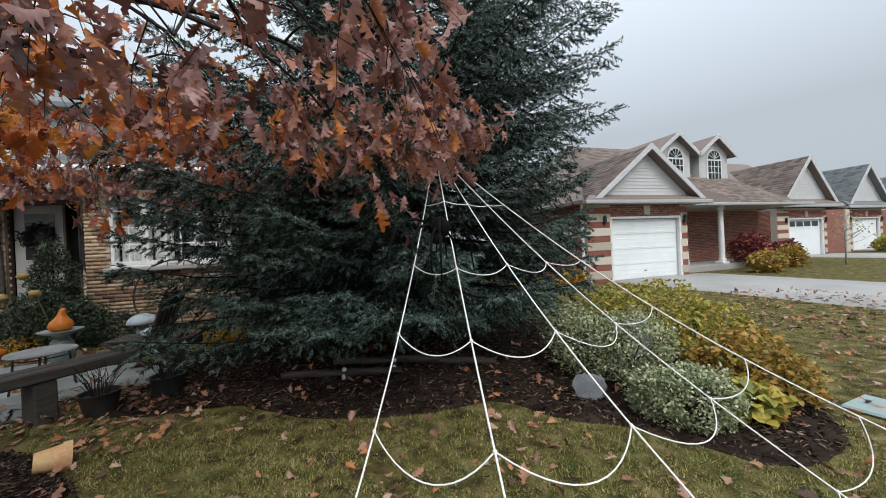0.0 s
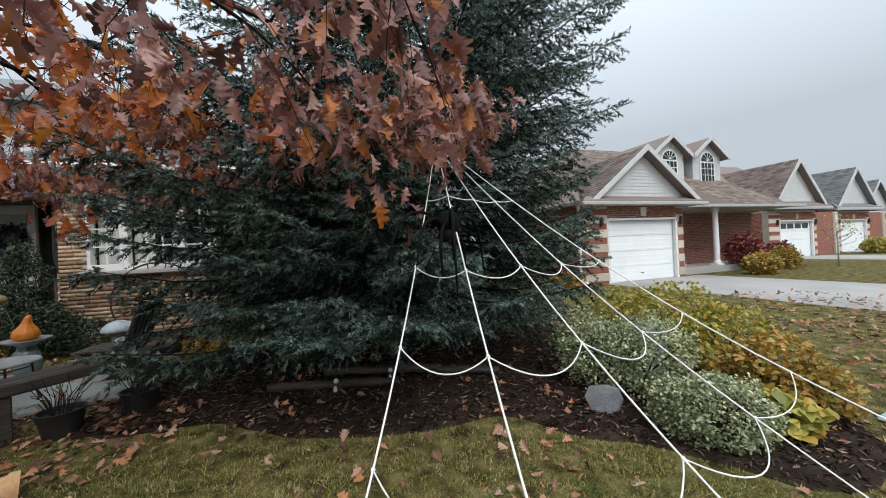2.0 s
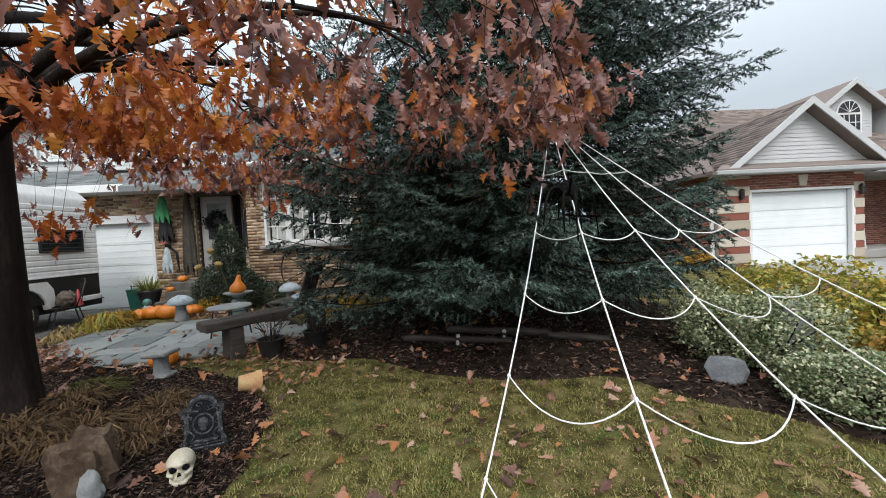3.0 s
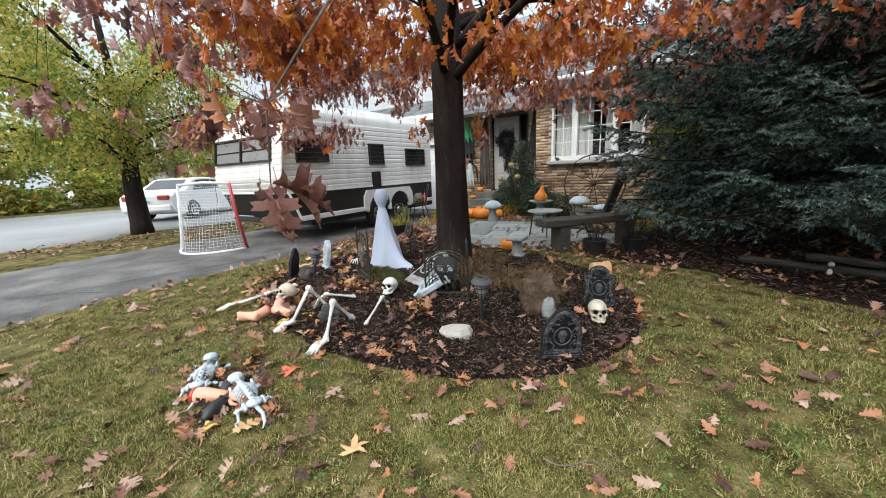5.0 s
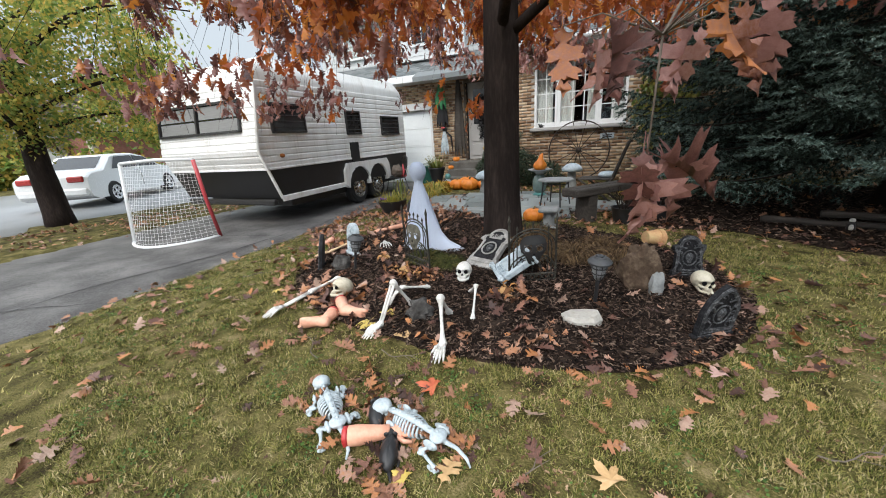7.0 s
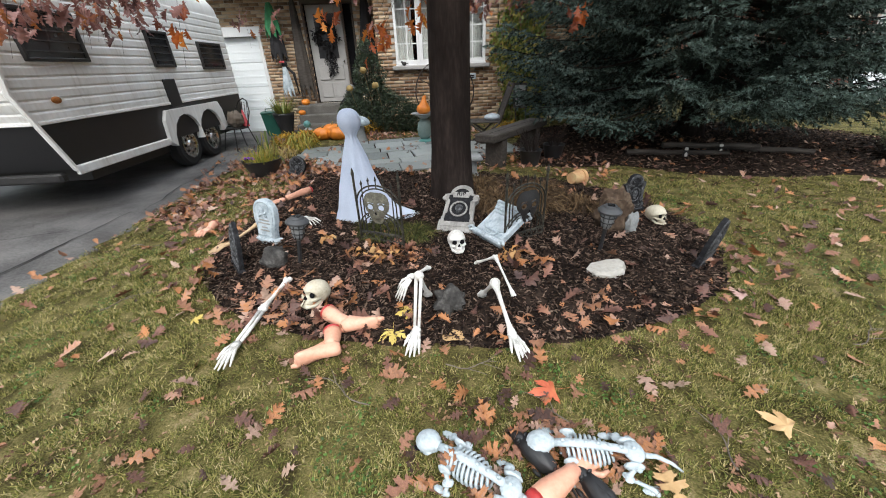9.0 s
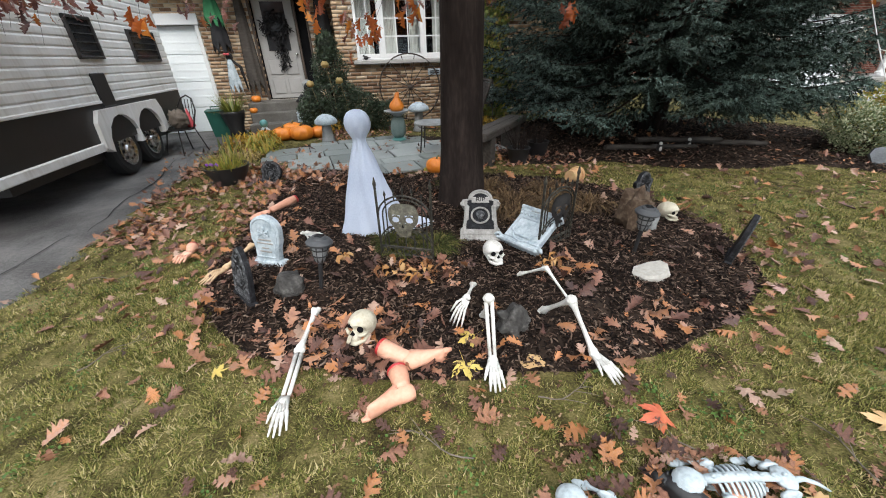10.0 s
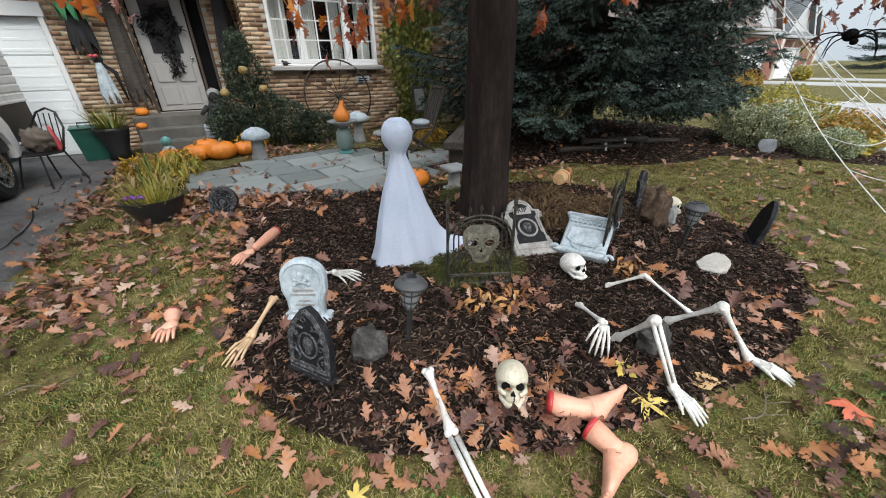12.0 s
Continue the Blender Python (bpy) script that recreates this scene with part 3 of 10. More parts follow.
    aw = part("arched_window", Geo().prism([(-2.62, 3.75), *[(x + 0.0, z) for x, z in [(-3.2 + 0.6 * math.cos(a), 4.55 + 0.6 * math.sin(a)) for a in np.linspace(0, PI, 13)]], (-3.78, 3.75)], 1.15, 1.2), M["white"], h, "white arched window")
    part("pane", Geo().prism([(-2.70, 3.83), *arch, (-3.70, 3.83)], 1.135, 1.149), M["black_glass"], aw)
    for x in (-3.38, -3.02):
        part("muntin", Geo().box((x - 0.012, 1.12, 3.85), (x + 0.012, 1.134, 5.0)), M["white"], aw)
    part("muntin", Geo().box((-3.7, 1.12, 4.5), (-2.7, 1.134, 4.53)), M["white"], aw)
    sash(h, -6.4, -5.3, 3.75, 4.65, 1.58, 2, 2)
    return h


M["door_brown"] = material("brown_door_frame", [(0.055, 0.042, 0.034), (0.10, 0.078, 0.064)], 0.6, 6, 0.15, 50, shine=0.2)
M["porch_stone"] = material("weathered_step_concrete", [(0.06, 0.056, 0.05), (0.115, 0.108, 0.098), (0.18, 0.172, 0.16)], 0.9, 5, 0.4, 60, shine=0.15)
M["door_grey"] = material("grey_door_paint", [(0.27, 0.265, 0.26), (0.36, 0.355, 0.345)], 0.6, 4, 0.1, 40, shine=0.25)
own_house()


# ---- bungalows along the street ----
def bungalow(at, label, brick, lights, depth_roof=M["shingle"], full=True):
    h = thing("house", label, "house", at=at, group="bungalows along the street")
    hole = (0.0, 3.05, -0.1, 2.06)
    w = part("wall", wall_with_holes(-0.95, 3.35, -0.2, 2.7, 0.0, 0.3, [hole]), M["mortar"], h)
    part("bricks", bricks(-0.36, 3.34, 2.06, 2.6, 0.0), brick, w)["kind"] = "stuff"
    part("bricks", bricks(0.3, 7.5, -0.1, 2.6, -0.95, side=-1), brick, w)["kind"] = "stuff"
    part("bricks", bricks(0.3, 1.9, -0.1, 2.6, 3.35, side=1), brick, w)["kind"] = "stuff"
    part("side_wall", Geo().box((-0.95, 0.3, -0.2), (-0.7, 7.6, 2.7)), M["mortar"], h)
    part("inner_wall", Geo().box((3.1, 0.3, -0.2), (3.35, 2.2, 2.7)), M["mortar"], h)
    # quoined piers of red and cream blocks
    for x0, x1 in ((-0.95, -0.02), (3.07, 3.37)):
        z, k = -0.1, 0
        while z < 2.5:
            t = z + (0.27 if k % 2 else 0.2)
            a, b = (x0 - 0.02, x1) if k % 2 else (x0, x1 - 0.015 if x1 < 1 else x1)
            part("block", Geo().box((a, -0.035 if k % 2 else -0.02, z + 0.006), (b, 0.0, min(t, 2.55) - 0.006), bevel=0.008), M["stone_cream"] if k % 2 else brick, w)
            z, k = t, k + 1
    garage_door(h, 0.0, 3.05, -0.02, 2.06, 0.12, lights)
    part("door_trim", Geo().box((-0.06, -0.03, 2.06), (3.1, 0.1, 2.14), bevel=0.01), M["white"], h)
    for x in (-0.05, 3.0):
        part("door_trim", Geo().box((x, -0.028, -0.02), (x + 0.1, 0.1, 2.06), bevel=0.01), M["white"], h)
    part("keystone", Geo().prism([(1.43, 2.2), (1.63, 2.2), (1.67, 2.5), (1.39, 2.5)], -0.05, 0.0), M["stone_cream"], h)
    for x in (-0.3, 3.22):
        lamp = part("wall_lamp", Geo().box((x - 0.05, -0.14, 1.88), (x + 0.05, -0.04, 2.1), bevel=0.02), M["iron"], h)
        part("cap", Geo().lathe([(0.08, 0), (0.05, 0.05), (0.01, 0.08)], 8, pose(x, -0.09, 2.1)), M["iron"], lamp)
    # gable over the garage
    part("gable", Geo().prism([(-0.6, 2.7), (3.7, 2.7), (1.55, 4.36)], 0.02, 0.3), M["siding"], h)
    part("gable_siding", lap_siding(lambda z: (-0.55 + (z - 2.75) * 1.29, 3.65 - (z - 2.75) * 1.29), 0.015, 2.75, 4.3), M["house_trim"], h, "white lapped gable siding", smooth=False)
    part("skirt_roof", slab(Geo(), [(-1.3, -0.45, 2.68), (4.0, -0.45, 2.68), (3.75, 0.0, 2.86), (-0.8, 0.0, 2.86)], 0.07), depth_roof, h)
    part("soffit", Geo().box((-1.3, -0.43, 2.55), (4.0, 0.02, 2.6)), M["house_trim"], h)
    part("gutter", Geo().box((-1.35, -0.52, 2.52), (4.02, -0.44, 2.64), bevel=0.02), M["gutter"], h)
    r = Geo()
    for s in (1, -1):
        e = 1.55 - s * 2.4
        slab(r, [(e, -0.3, 2.66), (e, 5.0, 2.66), (1.55, 5.0, 4.52), (1.55, -0.3, 4.52)][::s], 0.12)
    roof = part("gable_roof", r, depth_roof, h)
    for s in (1, -1):
        e = 1.55 - s * 2.4
        part("shingles", shingled((e, -0.3, 2.66), (0, 5.3, 0), (s * 2.4, 0, 1.86), lambda a, b: True), depth_roof, roof)["kind"] = "stuff"
        v = Geo()
        slab(v, [(e - s * 0.03, -0.34, 2.69), (e - s * 0.03, -0.305, 2.69), (1.55, -0.305, 4.57), (1.55, -0.34, 4.57)][::s], 0.2)
        part("verge_board", v, M["house_trim"], h)
    if not full:
        slab2 = Geo()
        slab(slab2, [(-1.3, 0.6, 2.68), (6.8, 0.6, 2.68), (5.0, 5.0, 5.1), (0.5, 5.0, 5.1)], 0.1)
        slab(slab2, [(-1.3, 9.4, 2.68), (-1.3, 0.6, 2.68), (0.5, 5.0, 5.1)], 0.1)
        slab(slab2, [(6.8, 0.6, 2.68), (6.8, 9.4, 2.68), (5.0, 5.0, 5.1)], 0.1)
        part("main_roof", slab2, depth_roof, h)
        part("house_body", Geo().box((-0.68, 0.4, -0.2), (6.4, 9, 2.62)), M["brick_plain"], h)
        part("column", Geo().box((6.0, 0.3, -0.1), (6.4, 0.7, 2.6), bevel=0.02), M["stone_cream"], h)
        # this model's roofs are steeper and taller
        for ob in h.children:
            if ob.name.split(".")[0] in ("gable", "gable_siding", "skirt_roof", "soffit", "gutter", "gable_roof", "verge_board", "main_roof"):
                ob.matrix_basis = Matrix.Translation((0, 0, -2.1 * 0.45)) @ Matrix.Diagonal((1, 1, 1.45, 1))
        return h
    # main roof, porch and dormers
    ro = Geo()
    slab(ro, [(-1.4, -0.4, 2.66), (-1.4, 10, 2.66), (3.2, 6.2, 6.25), (2.2, 4.4, 5.55)], 0.1)
    slab(ro, [(-1.4, 0.2, 2.7), (11.6, 1.2, 2.7), (8.0, 6.2, 6.25), (3.2, 6.2, 6.25)], 0.1)
    slab(ro, [(11.6, 11.2, 2.7), (-1.4, 11.2, 2.7), (3.2, 6.2, 6.25), (8.0, 6.2, 6.25)], 0.1)
    slab(ro, [(11.6, 1.2, 2.7), (11.6, 11.2, 2.7), (8.0, 6.2, 6.25)], 0.1)
    roof = part("main_roof", ro, depth_roof, h, "brown shingled roof")
    part("shingles", shingled((-1.4, 1.0, 2.75), (13.0, 0, 0), (0, 5.0, 3.55), lambda s, t: s * 13.0 > t * 4.6 and (1 - s) * 13.0 > t * 3.6), depth_roof, roof)["kind"] = "stuff"
    part("porch_wall", Geo().box((3.35, 2.2, -0.2), (10.9, 2.4, 2.62)), M["mortar"], h)
    part("bricks", bricks(3.37, 10.9, -0.1, 2.5, 2.2, [(4.6, 5.5, 0, 2.15)]), brick, h)["kind"] = "stuff"
    part("front_door", Geo().box((4.62, 2.14, 0.1), (5.48, 2.19, 2.13), bevel=0.01), M["dark"], h)
    part("wreath", Geo().tube([(5.05 + 0.2 * math.cos(a), 2.1, 1.62 + 0.2 * math.sin(a)) for a in np.linspace(0, 2 * PI, 15)], 0.05, 6), M["needle_dark"], h)
    part("porch_slab", Geo().box((3.36, 0.5, -0.2), (9.0, 2.19, 0.24), bevel=0.02), M["concrete"], h)
    part("porch_soffit", Geo().box((3.4, 0.3, 2.56), (11.2, 2.2, 2.62)), M["house_trim"], h)
    part("gutter", Geo().box((3.4, 0.22, 2.52), (11.2, 0.31, 2.64), bevel=0.02), M["gutter"], h)
    col = part("column", Geo().lathe([(0.14, 0.24), (0.14, 0.4), (0.105, 0.44), (0.095, 2.36), (0.14, 2.42), (0.14, 2.56)], 14, pose(6.2, 0.75, 0)), M["white"], h, "white round porch column")
    part("plinth", Geo().box((6.03, 0.58, 0.24), (6.37, 0.92, 0.32), bevel=0.01), M["white"], col)
    for x in (5.7, 8.2):
        d = part("dormer", Geo().prism([(x, 3.7), (x + 1.9, 3.7), (x + 1.9, 5.42), (x + 0.95, 6.1), (x, 5.42)], 3.0, 6.0), M["house_trim"], h, "white gabled dormer")
        part("siding", lap_siding(lambda z: (x, x + 1.9) if z < 5.4 else (x + (z - 5.4) * 1.39, x + 1.9 - (z - 5.4) * 1.39), 2.99, 3.75, 6.05), M["house_trim"], d, smooth=False)
        dr = Geo()
        slab(dr, [(x - 0.25, 2.7, 5.32), (x - 0.25, 6.2, 5.32), (x + 0.95, 6.2, 6.2), (x + 0.95, 2.7, 6.2)], 0.14)
        slab(dr, [(x + 2.15, 6.2, 5.32), (x + 2.15, 2.7, 5.32), (x + 0.95, 2.7, 6.2), (x + 0.95, 6.2, 6.2)], 0.14)
        part("dormer_roof", dr, depth_roof, d)
        for s in (1, -1):
            e = x + 0.95 - s * 1.22
            part("verge_board", slab(Geo(), [(e, 2.66, 5.33), (e, 2.695, 5.33), (x + 0.95, 2.695, 6.24), (x + 0.95, 2.66, 6.24)][::s], 0.2), M["house_trim"], d)
        cx = x + 0.95
        fr = [(cx + 0.5 * math.cos(a), 5.05 + 0.5 * math.sin(a)) for a in np.linspace(0, PI, 11)]
        wn = part("window", Geo().prism([(cx + 0.5, 4.0), *fr, (cx - 0.5, 4.0)], 2.93, 2.985), M["white"], d, "arched dormer window")
        fr = [(cx + 0.42 * math.cos(a), 5.08 + 0.42 * math.sin(a)) for a in np.linspace(0, PI, 11)]
        part("pane", Geo().prism(fr, 2.915, 2.929), M["black_glass"], wn)
        for a in (-0.42, 0.03):
            part("pane", Geo().box((cx + a, 2.915, 4.1), (cx + a + 0.39, 2.929, 5.0)), M["black_glass"], wn)
        for a in (-0.225, 0.225):
            part("muntin", Geo().box((cx + a - 0.012, 2.9, 4.1), (cx + a + 0.012, 2.914, 5.0)), M["white"], wn)
        for zz in (4.4, 4.7):
            part("muntin", Geo().box((cx - 0.42, 2.9, zz), (cx + 0.42, 2.912, zz + 0.024)), M["white"], wn)
        for a in (0.5, 1.05, 1.57, 2.09, 2.64):
            part("muntin", Geo().tube([(cx, 2.91, 5.08), (cx + 0.41 * math.cos(a), 2.91, 5.08 + 0.41 * math.sin(a))], 0.012, 4), M["white"], wn)
    part("roof_vent", Geo().box((0.2, 2.2, 4.28), (0.62, 2.55, 4.5), bevel=0.04), M["dark"], h)
    # downspout and meter box on the side wall
    part("downspout", Geo().tube([(-1.0, 0.15, 2.55), (-1.02, 0.12, 0.2), (-1.02, -0.25, 0.05)], 0.045, 6), M["white"], h)
    part("meter_box", Geo().box((-1.1, 0.7, 1.2), (-0.97, 1.1, 1.75), bevel=0.02), M["siding"], h)
    return h


M["gutter"] = material("grey_gutter", [(0.30, 0.31, 0.32), (0.38, 0.39, 0.40)], 0.5, 3, 0.05, 30)
M["brick_plain"] = material("far_brick", [(0.16, 0.06, 0.045), (0.24, 0.10, 0.075), (0.30, 0.15, 0.11)], 0.9, 5, 0.4, 50)
M["needle_dark"] = material("dark_greenery", [(0.010, 0.016, 0.010), (0.025, 0.04, 0.022)], 0.8, 20, 0.3, 80)
bungalow(st(12.81, 1.22), "red brick bungalow with white garage door and two dormers", M["brick_red"], False)
bungalow(st(28.3, 4.7), "red brick bungalow farther along the row with lit garage panes", M["brick_red"], True, full=False)
bungalow(st(36.3, 5.6), "red brick bungalow with a grey roof down the row", M["brick_red"], False, M["shingle_grey"], full=False)
bungalow(st(47.0, 8.5), "beige house at the far end of the row", M["brick_tan"], False, M["shingle_grey"], full=False)
bungalow(st(-34.0, 3.0, -0.1), "brick house across the road behind small shrubs", M["brick_tan"], False, full=False)
bungalow(st(-47.0, 0.0, -0.1), "brick house farther off across the road", M["brick_tan"], False, M["shingle_grey"], full=False)


# ---- camper trailer ----
def camper():
    c = thing("camper_trailer", "white camper trailer with black lower band, parked on the drive", "trailer", at=st(-3.41, -4.99, -0.12))
    W, L = 2.46, 4.66

    def side(z):
        """The rear end's line at a height: it slopes in below and rounds in at the roof."""
        if z < 1.28:
            return 0.16 - 0.3 * (z - 0.5) / 0.78
        if z < 2.3:
            return -0.14 + 0.16 * (z - 1.28) / 1.02
        return 0.02 + 0.3 * ((z - 2.3) / 0.42) ** 2

    def shell(zs, inset=0.0):
        vs, fs = [], []
        for z in zs:
            top = max(0, (z - 2.5) / 0.22) * 0.1
            y0, y1 = side(z) + inset, L - 0.25 * max(0, (z - 2.2) / 0.5) ** 2 - inset
            vs += [(-W + inset + top, y0, z), (-inset - top, y0, z), (-inset - top, y1, z), (-W + inset + top, y1, z)]
        for j in range(len(zs) - 1):
            for i in range(4):
                q = (i + 1) % 4
                fs.append((j * 4 + i, j * 4 + q, j * 4 + 4 + q, j * 4 + 4 + i))
        fs += [(0, 3, 2, 1), tuple(range(len(vs) - 4, len(vs)))]
        return Geo().add(vs, fs)

    part("lower_body", shell([0.5, 0.75, 1.0]), M["rv_black"], c, "black lower band")
    ribs = [1.0]
    while ribs[-1] < 2.32:
        z = ribs[-1]
        ribs += [z + 0.02, z + 0.085, z + 0.105]
    vs, fs = [], []
    for k, z in enumerate(ribs):
        out = 0.009 if k % 3 in (1, 2) else 0.0
        vs += [(-W - out, side(z) - out, z), (out, side(z) - out, z), (out, L + out, z), (-W - out, L + out, z)]
    for j in range(len(ribs) - 1):
        for i in range(4):
            q = (i + 1) % 4
            fs.append((j * 4 + i, j * 4 + q, j * 4 + 4 + q, j * 4 + 4 + i))
    part("siding", Geo().add(vs, fs), M["rv_white"], c, "white ribbed aluminium siding", smooth=20)
    part("roof", shell([2.32, 2.42, 2.5, 2.58, 2.65, 2.7, 2.72]), M["rv_white"], c, smooth=50)
    part("underframe", Geo().box((-W + 0.15, 0.5, 0.3), (-0.15, L + 0.2, 0.5)), M["iron"], c)
    # trim along the lower edge and up the sloping corner
    tr = Geo()
    tr.tube([(0.012, side(2.3), 2.3), (0.012, side(1.28), 1.28), (0.012, side(0.5), 0.5)], 0.028, 6)
    part("corner_trim", tr, M["rv_white"], c)
    part("lower_trim", Geo().box((-0.01, 0.16, 0.44), (0.03, 2.0, 0.54), bevel=0.01), M["rv_white"], c)
    part("lower_trim", Geo().box((-0.01, 3.6, 0.44), (0.03, L, 0.54), bevel=0.01), M["rv_white"], c)
    part("belt_trim", Geo().box((-0.008, -0.0, 0.985), (0.022, L, 1.02), bevel=0.006), M["rv_white"], c)
    part("rear_trim", Geo().box((-W, side(1.0) - 0.03, 0.985), (0, side(1.0) + 0.01, 1.02), bevel=0.006), M["rv_white"], c)

    def window(x0, y0, z0, x1, y1, z1, slats, name="window"):
        """A dark louvred window on the side (x) or the rear (y)."""
        on_side = abs(y1 - y0) > abs(x1 - x0)
        fr = Geo()
        e = 0.035
        if on_side:
            for lo, hi in (((y0, z0), (y0 + e, z1)), ((y1 - e, z0), (y1, z1)), ((y0, z0), (y1, z0 + e)), ((y0, z1 - e), (y1, z1))):
                fr.box((0.0, lo[0], lo[1]), (0.045, hi[0], hi[1]), bevel=0.006)
            w = part(name, fr, M["iron"], c)
            part("pane", Geo().box((0.005, y0 + e, z0 + e), (0.022, y1 - e, z1 - e)), M["black_glass"], w)
            for i in range(1, slats):
                z = z0 + (z1 - z0) * i / slats
                part("slat", Geo().box((0.022, y0 + e, z - 0.006), (0.034, y1 - e, z + 0.006)), M["louvre"], w)
        else:
            def yy(z):
                return side(z) - 0.02
            for a, b, lo, hi in ((x0, x0 + e, z0, z1), (x1 - e, x1, z0, z1), (x0, x1, z0, z0 + e), (x0, x1, z1 - e, z1), ((x0 + x1) / 2 - 0.02, (x0 + x1) / 2 + 0.02, z0, z1)):
                fr.add([(a, yy(lo) - 0.035, lo), (b, yy(lo) - 0.035, lo), (b, yy(hi) - 0.035, hi), (a, yy(hi) - 0.035, hi), (a, yy(lo) + 0.03, lo), (b, yy(lo) + 0.03, lo), (b, yy(hi) + 0.03, hi), (a, yy(hi) + 0.03, hi)], [(0, 1, 2, 3), (0, 4, 5, 1), (1, 5, 6, 2), (2, 6, 7, 3), (3, 7, 4, 0)])
            w = part(name, fr, M["iron"], c)
            part("pane", Geo().add([(x0 + e, yy(z0), z0), (x1 - e, yy(z0), z0), (x1 - e, yy(z1), z1), (x0 + e, yy(z1), z1)], [(0, 1, 2, 3)]), M["black_glass"], w)
            for a, b in ((x0 + 0.06, (x0 + x1) / 2 - 0.05), ((x0 + x1) / 2 + 0.05, x1 - 0.06)):
                for p, q in ((0.08, 0.44), (0.5, 0.9)):
                    zl, zh = z0 + (z1 - z0) * p, z0 + (z1 - z0) * q
                    part("blind", Geo().add([(a, yy(zl) - 0.006, zl), (b, yy(zl) - 0.006, zl), (b, yy(zh) - 0.006, zh), (a, yy(zh) - 0.006, zh)], [(0, 1, 2, 3)]), M["blind"], w)
        return w

    window(0, 0.2, 1.56, 0, 0.98, 2.04, 5)
    window(0, 2.15, 1.5, 0, 2.66, 1.98, 5)
    window(0, 3.5, 1.46, 0, 4.34, 1.9, 5)
    window(-W + 0.06, 0, 1.6, -0.3, 0, 2.1, 2)
    part("hatch", Geo().box((0.0, 2.2, 0.94), (0.03, 2.5, 1.34), bevel=0.01), M["rv_black"], c)
    part("marker_light", Geo().ball((0.02, 0.32, 1.2), (0.02, 0.06, 0.035)), M["amber"], c)
    # wheels under a white arch
    ar = []
    for yc in (2.4, 3.14):
        ar += [(yc + 0.41 * math.cos(a), 0.4 + 0.43 * math.sin(a)) for a in np.linspace(PI, 0, 9)]
    outer = [(1.85, 0.48), (1.88, 0.78), (1.98, 0.92), (3.56, 0.92), (3.66, 0.78), (3.7, 0.48)]
    part("wheel_arch", Geo().prism([*outer, *ar[::-1]], -0.05, 0.05, m=pose(0, 0, 0, 0, 0, 90)), M["rv_white"], c, smooth=False)
    for yc in (2.4, 3.14):
        for x in (-0.12, -W + 0.12):
            wh = part("wheel", Geo().lathe([(0.2, -0.09), (0.3, -0.1), (0.335, -0.07), (0.345, 0), (0.335, 0.07), (0.3, 0.1), (0.2, 0.09)], 24, pose(x, yc, 0.345, 0, 90, 0)), M["rubber"], c)
            rim = part("rim", Geo().lathe([(0.2, 0.06), (0.215, 0.108), (0.2, 0.114), (0.175, 0.098), (0.08, 0.104), (0.06, 0.125), (0.0, 0.13)], 20, pose(x, yc, 0.345, 0, 90 if x > -1 else -90, 0)), M["chrome"], wh, smooth=40)
            for k in range(8):
                a = k * PI / 4
                part("slot", Geo().ball((x + (0.094 if x > -1 else -0.094), yc + 0.125 * math.cos(a), 0.345 + 0.125 * math.sin(a)), (0.016, 0.026, 0.026), nu=8, nv=6), M["dark"], rim)
    # tongue and steps at the front
    part("tongue", Geo().tube([(-0.5, L, 0.42), (-W / 2, L + 0.55, 0.42), (-W + 0.5, L, 0.42)], 0.05, 6), M["iron"], c)
    part("bumper", Geo().box((-W + 0.1, 0.06, 0.38), (-0.1, 0.16, 0.48), bevel=0.02), M["iron"], c)
    part("roof_rail", Geo().tube([(-0.1, 0.35, 2.66), (-0.1, L - 0.4, 2.66)], 0.02, 6), M["rv_white"], c)
    return c


M["louvre"] = material("smoked_louvre", [(0.035, 0.036, 0.038), (0.06, 0.062, 0.065)], 0.35, 4, 0.05, 30)
M["blind"] = material("pale_blind", [(0.16, 0.16, 0.155), (0.24, 0.24, 0.235)], 0.7, 6, 0.1, 50, stretch=(1, 1, 20))
M["amber"] = material("amber_lens", [(0.30, 0.10, 0.02), (0.38, 0.15, 0.03)], 0.3, 6, 0, 50)
M["red_lens"] = material("red_lens", [(0.30, 0.02, 0.02), (0.42, 0.04, 0.03)], 0.25, 6, 0, 50)
camper()


# ---- plants: outlines of the beds ----
OAK_BED = [(-5.63, 0.44), (-5.3, -0.03), (-4.9, -0.26), (-4.3, -0.36), (-3.86, -0.32), (-3.28, -0.24), (-2.8, -0.05), (-2.3, 0.27), (-1.98, 0.63), (-1.84, 1.1), (-1.88, 1.7), (-2.3, 2.35), (-3.0, 2.75), (-3.9, 2.95), (-4.8, 2.85), (-5.9, 2.95), (-6.15, 2.6), (-5.9, 1.5)]
SPRUCE_BED = [(-3.3, 3.38), (-2.2, 3.54), (-1.3, 3.24), (-0.37, 3.27), (0.25, 3.48), (0.73, 3.11), (1.11, 2.98), (1.5, 2.7), (1.85, 2.45), (2.36, 2.65), (2.7, 3.09), (2.85, 3.8), (2.3, 4.9), (1.7, 6.4), (0.5, 7.5), (-2.2, 7.5), (-3.4, 6.4), (-3.7, 4.6)]


def inside(poly, xs, ys):
    """Which points lie inside a polygon."""
    hit = np.zeros(len(xs), bool)
    n = len(poly)
    for i in range(n):
        (x0, y0), (x1, y1) = poly[i], poly[(i + 1) % n]
        cross = (y0 > ys) != (y1 > ys)
        with np.errstate(divide="ignore", invalid="ignore"):
            hit ^= cross & (xs < (x1 - x0) * (ys - y0) / (y1 - y0 + 1e-12) + x0)
    return hit


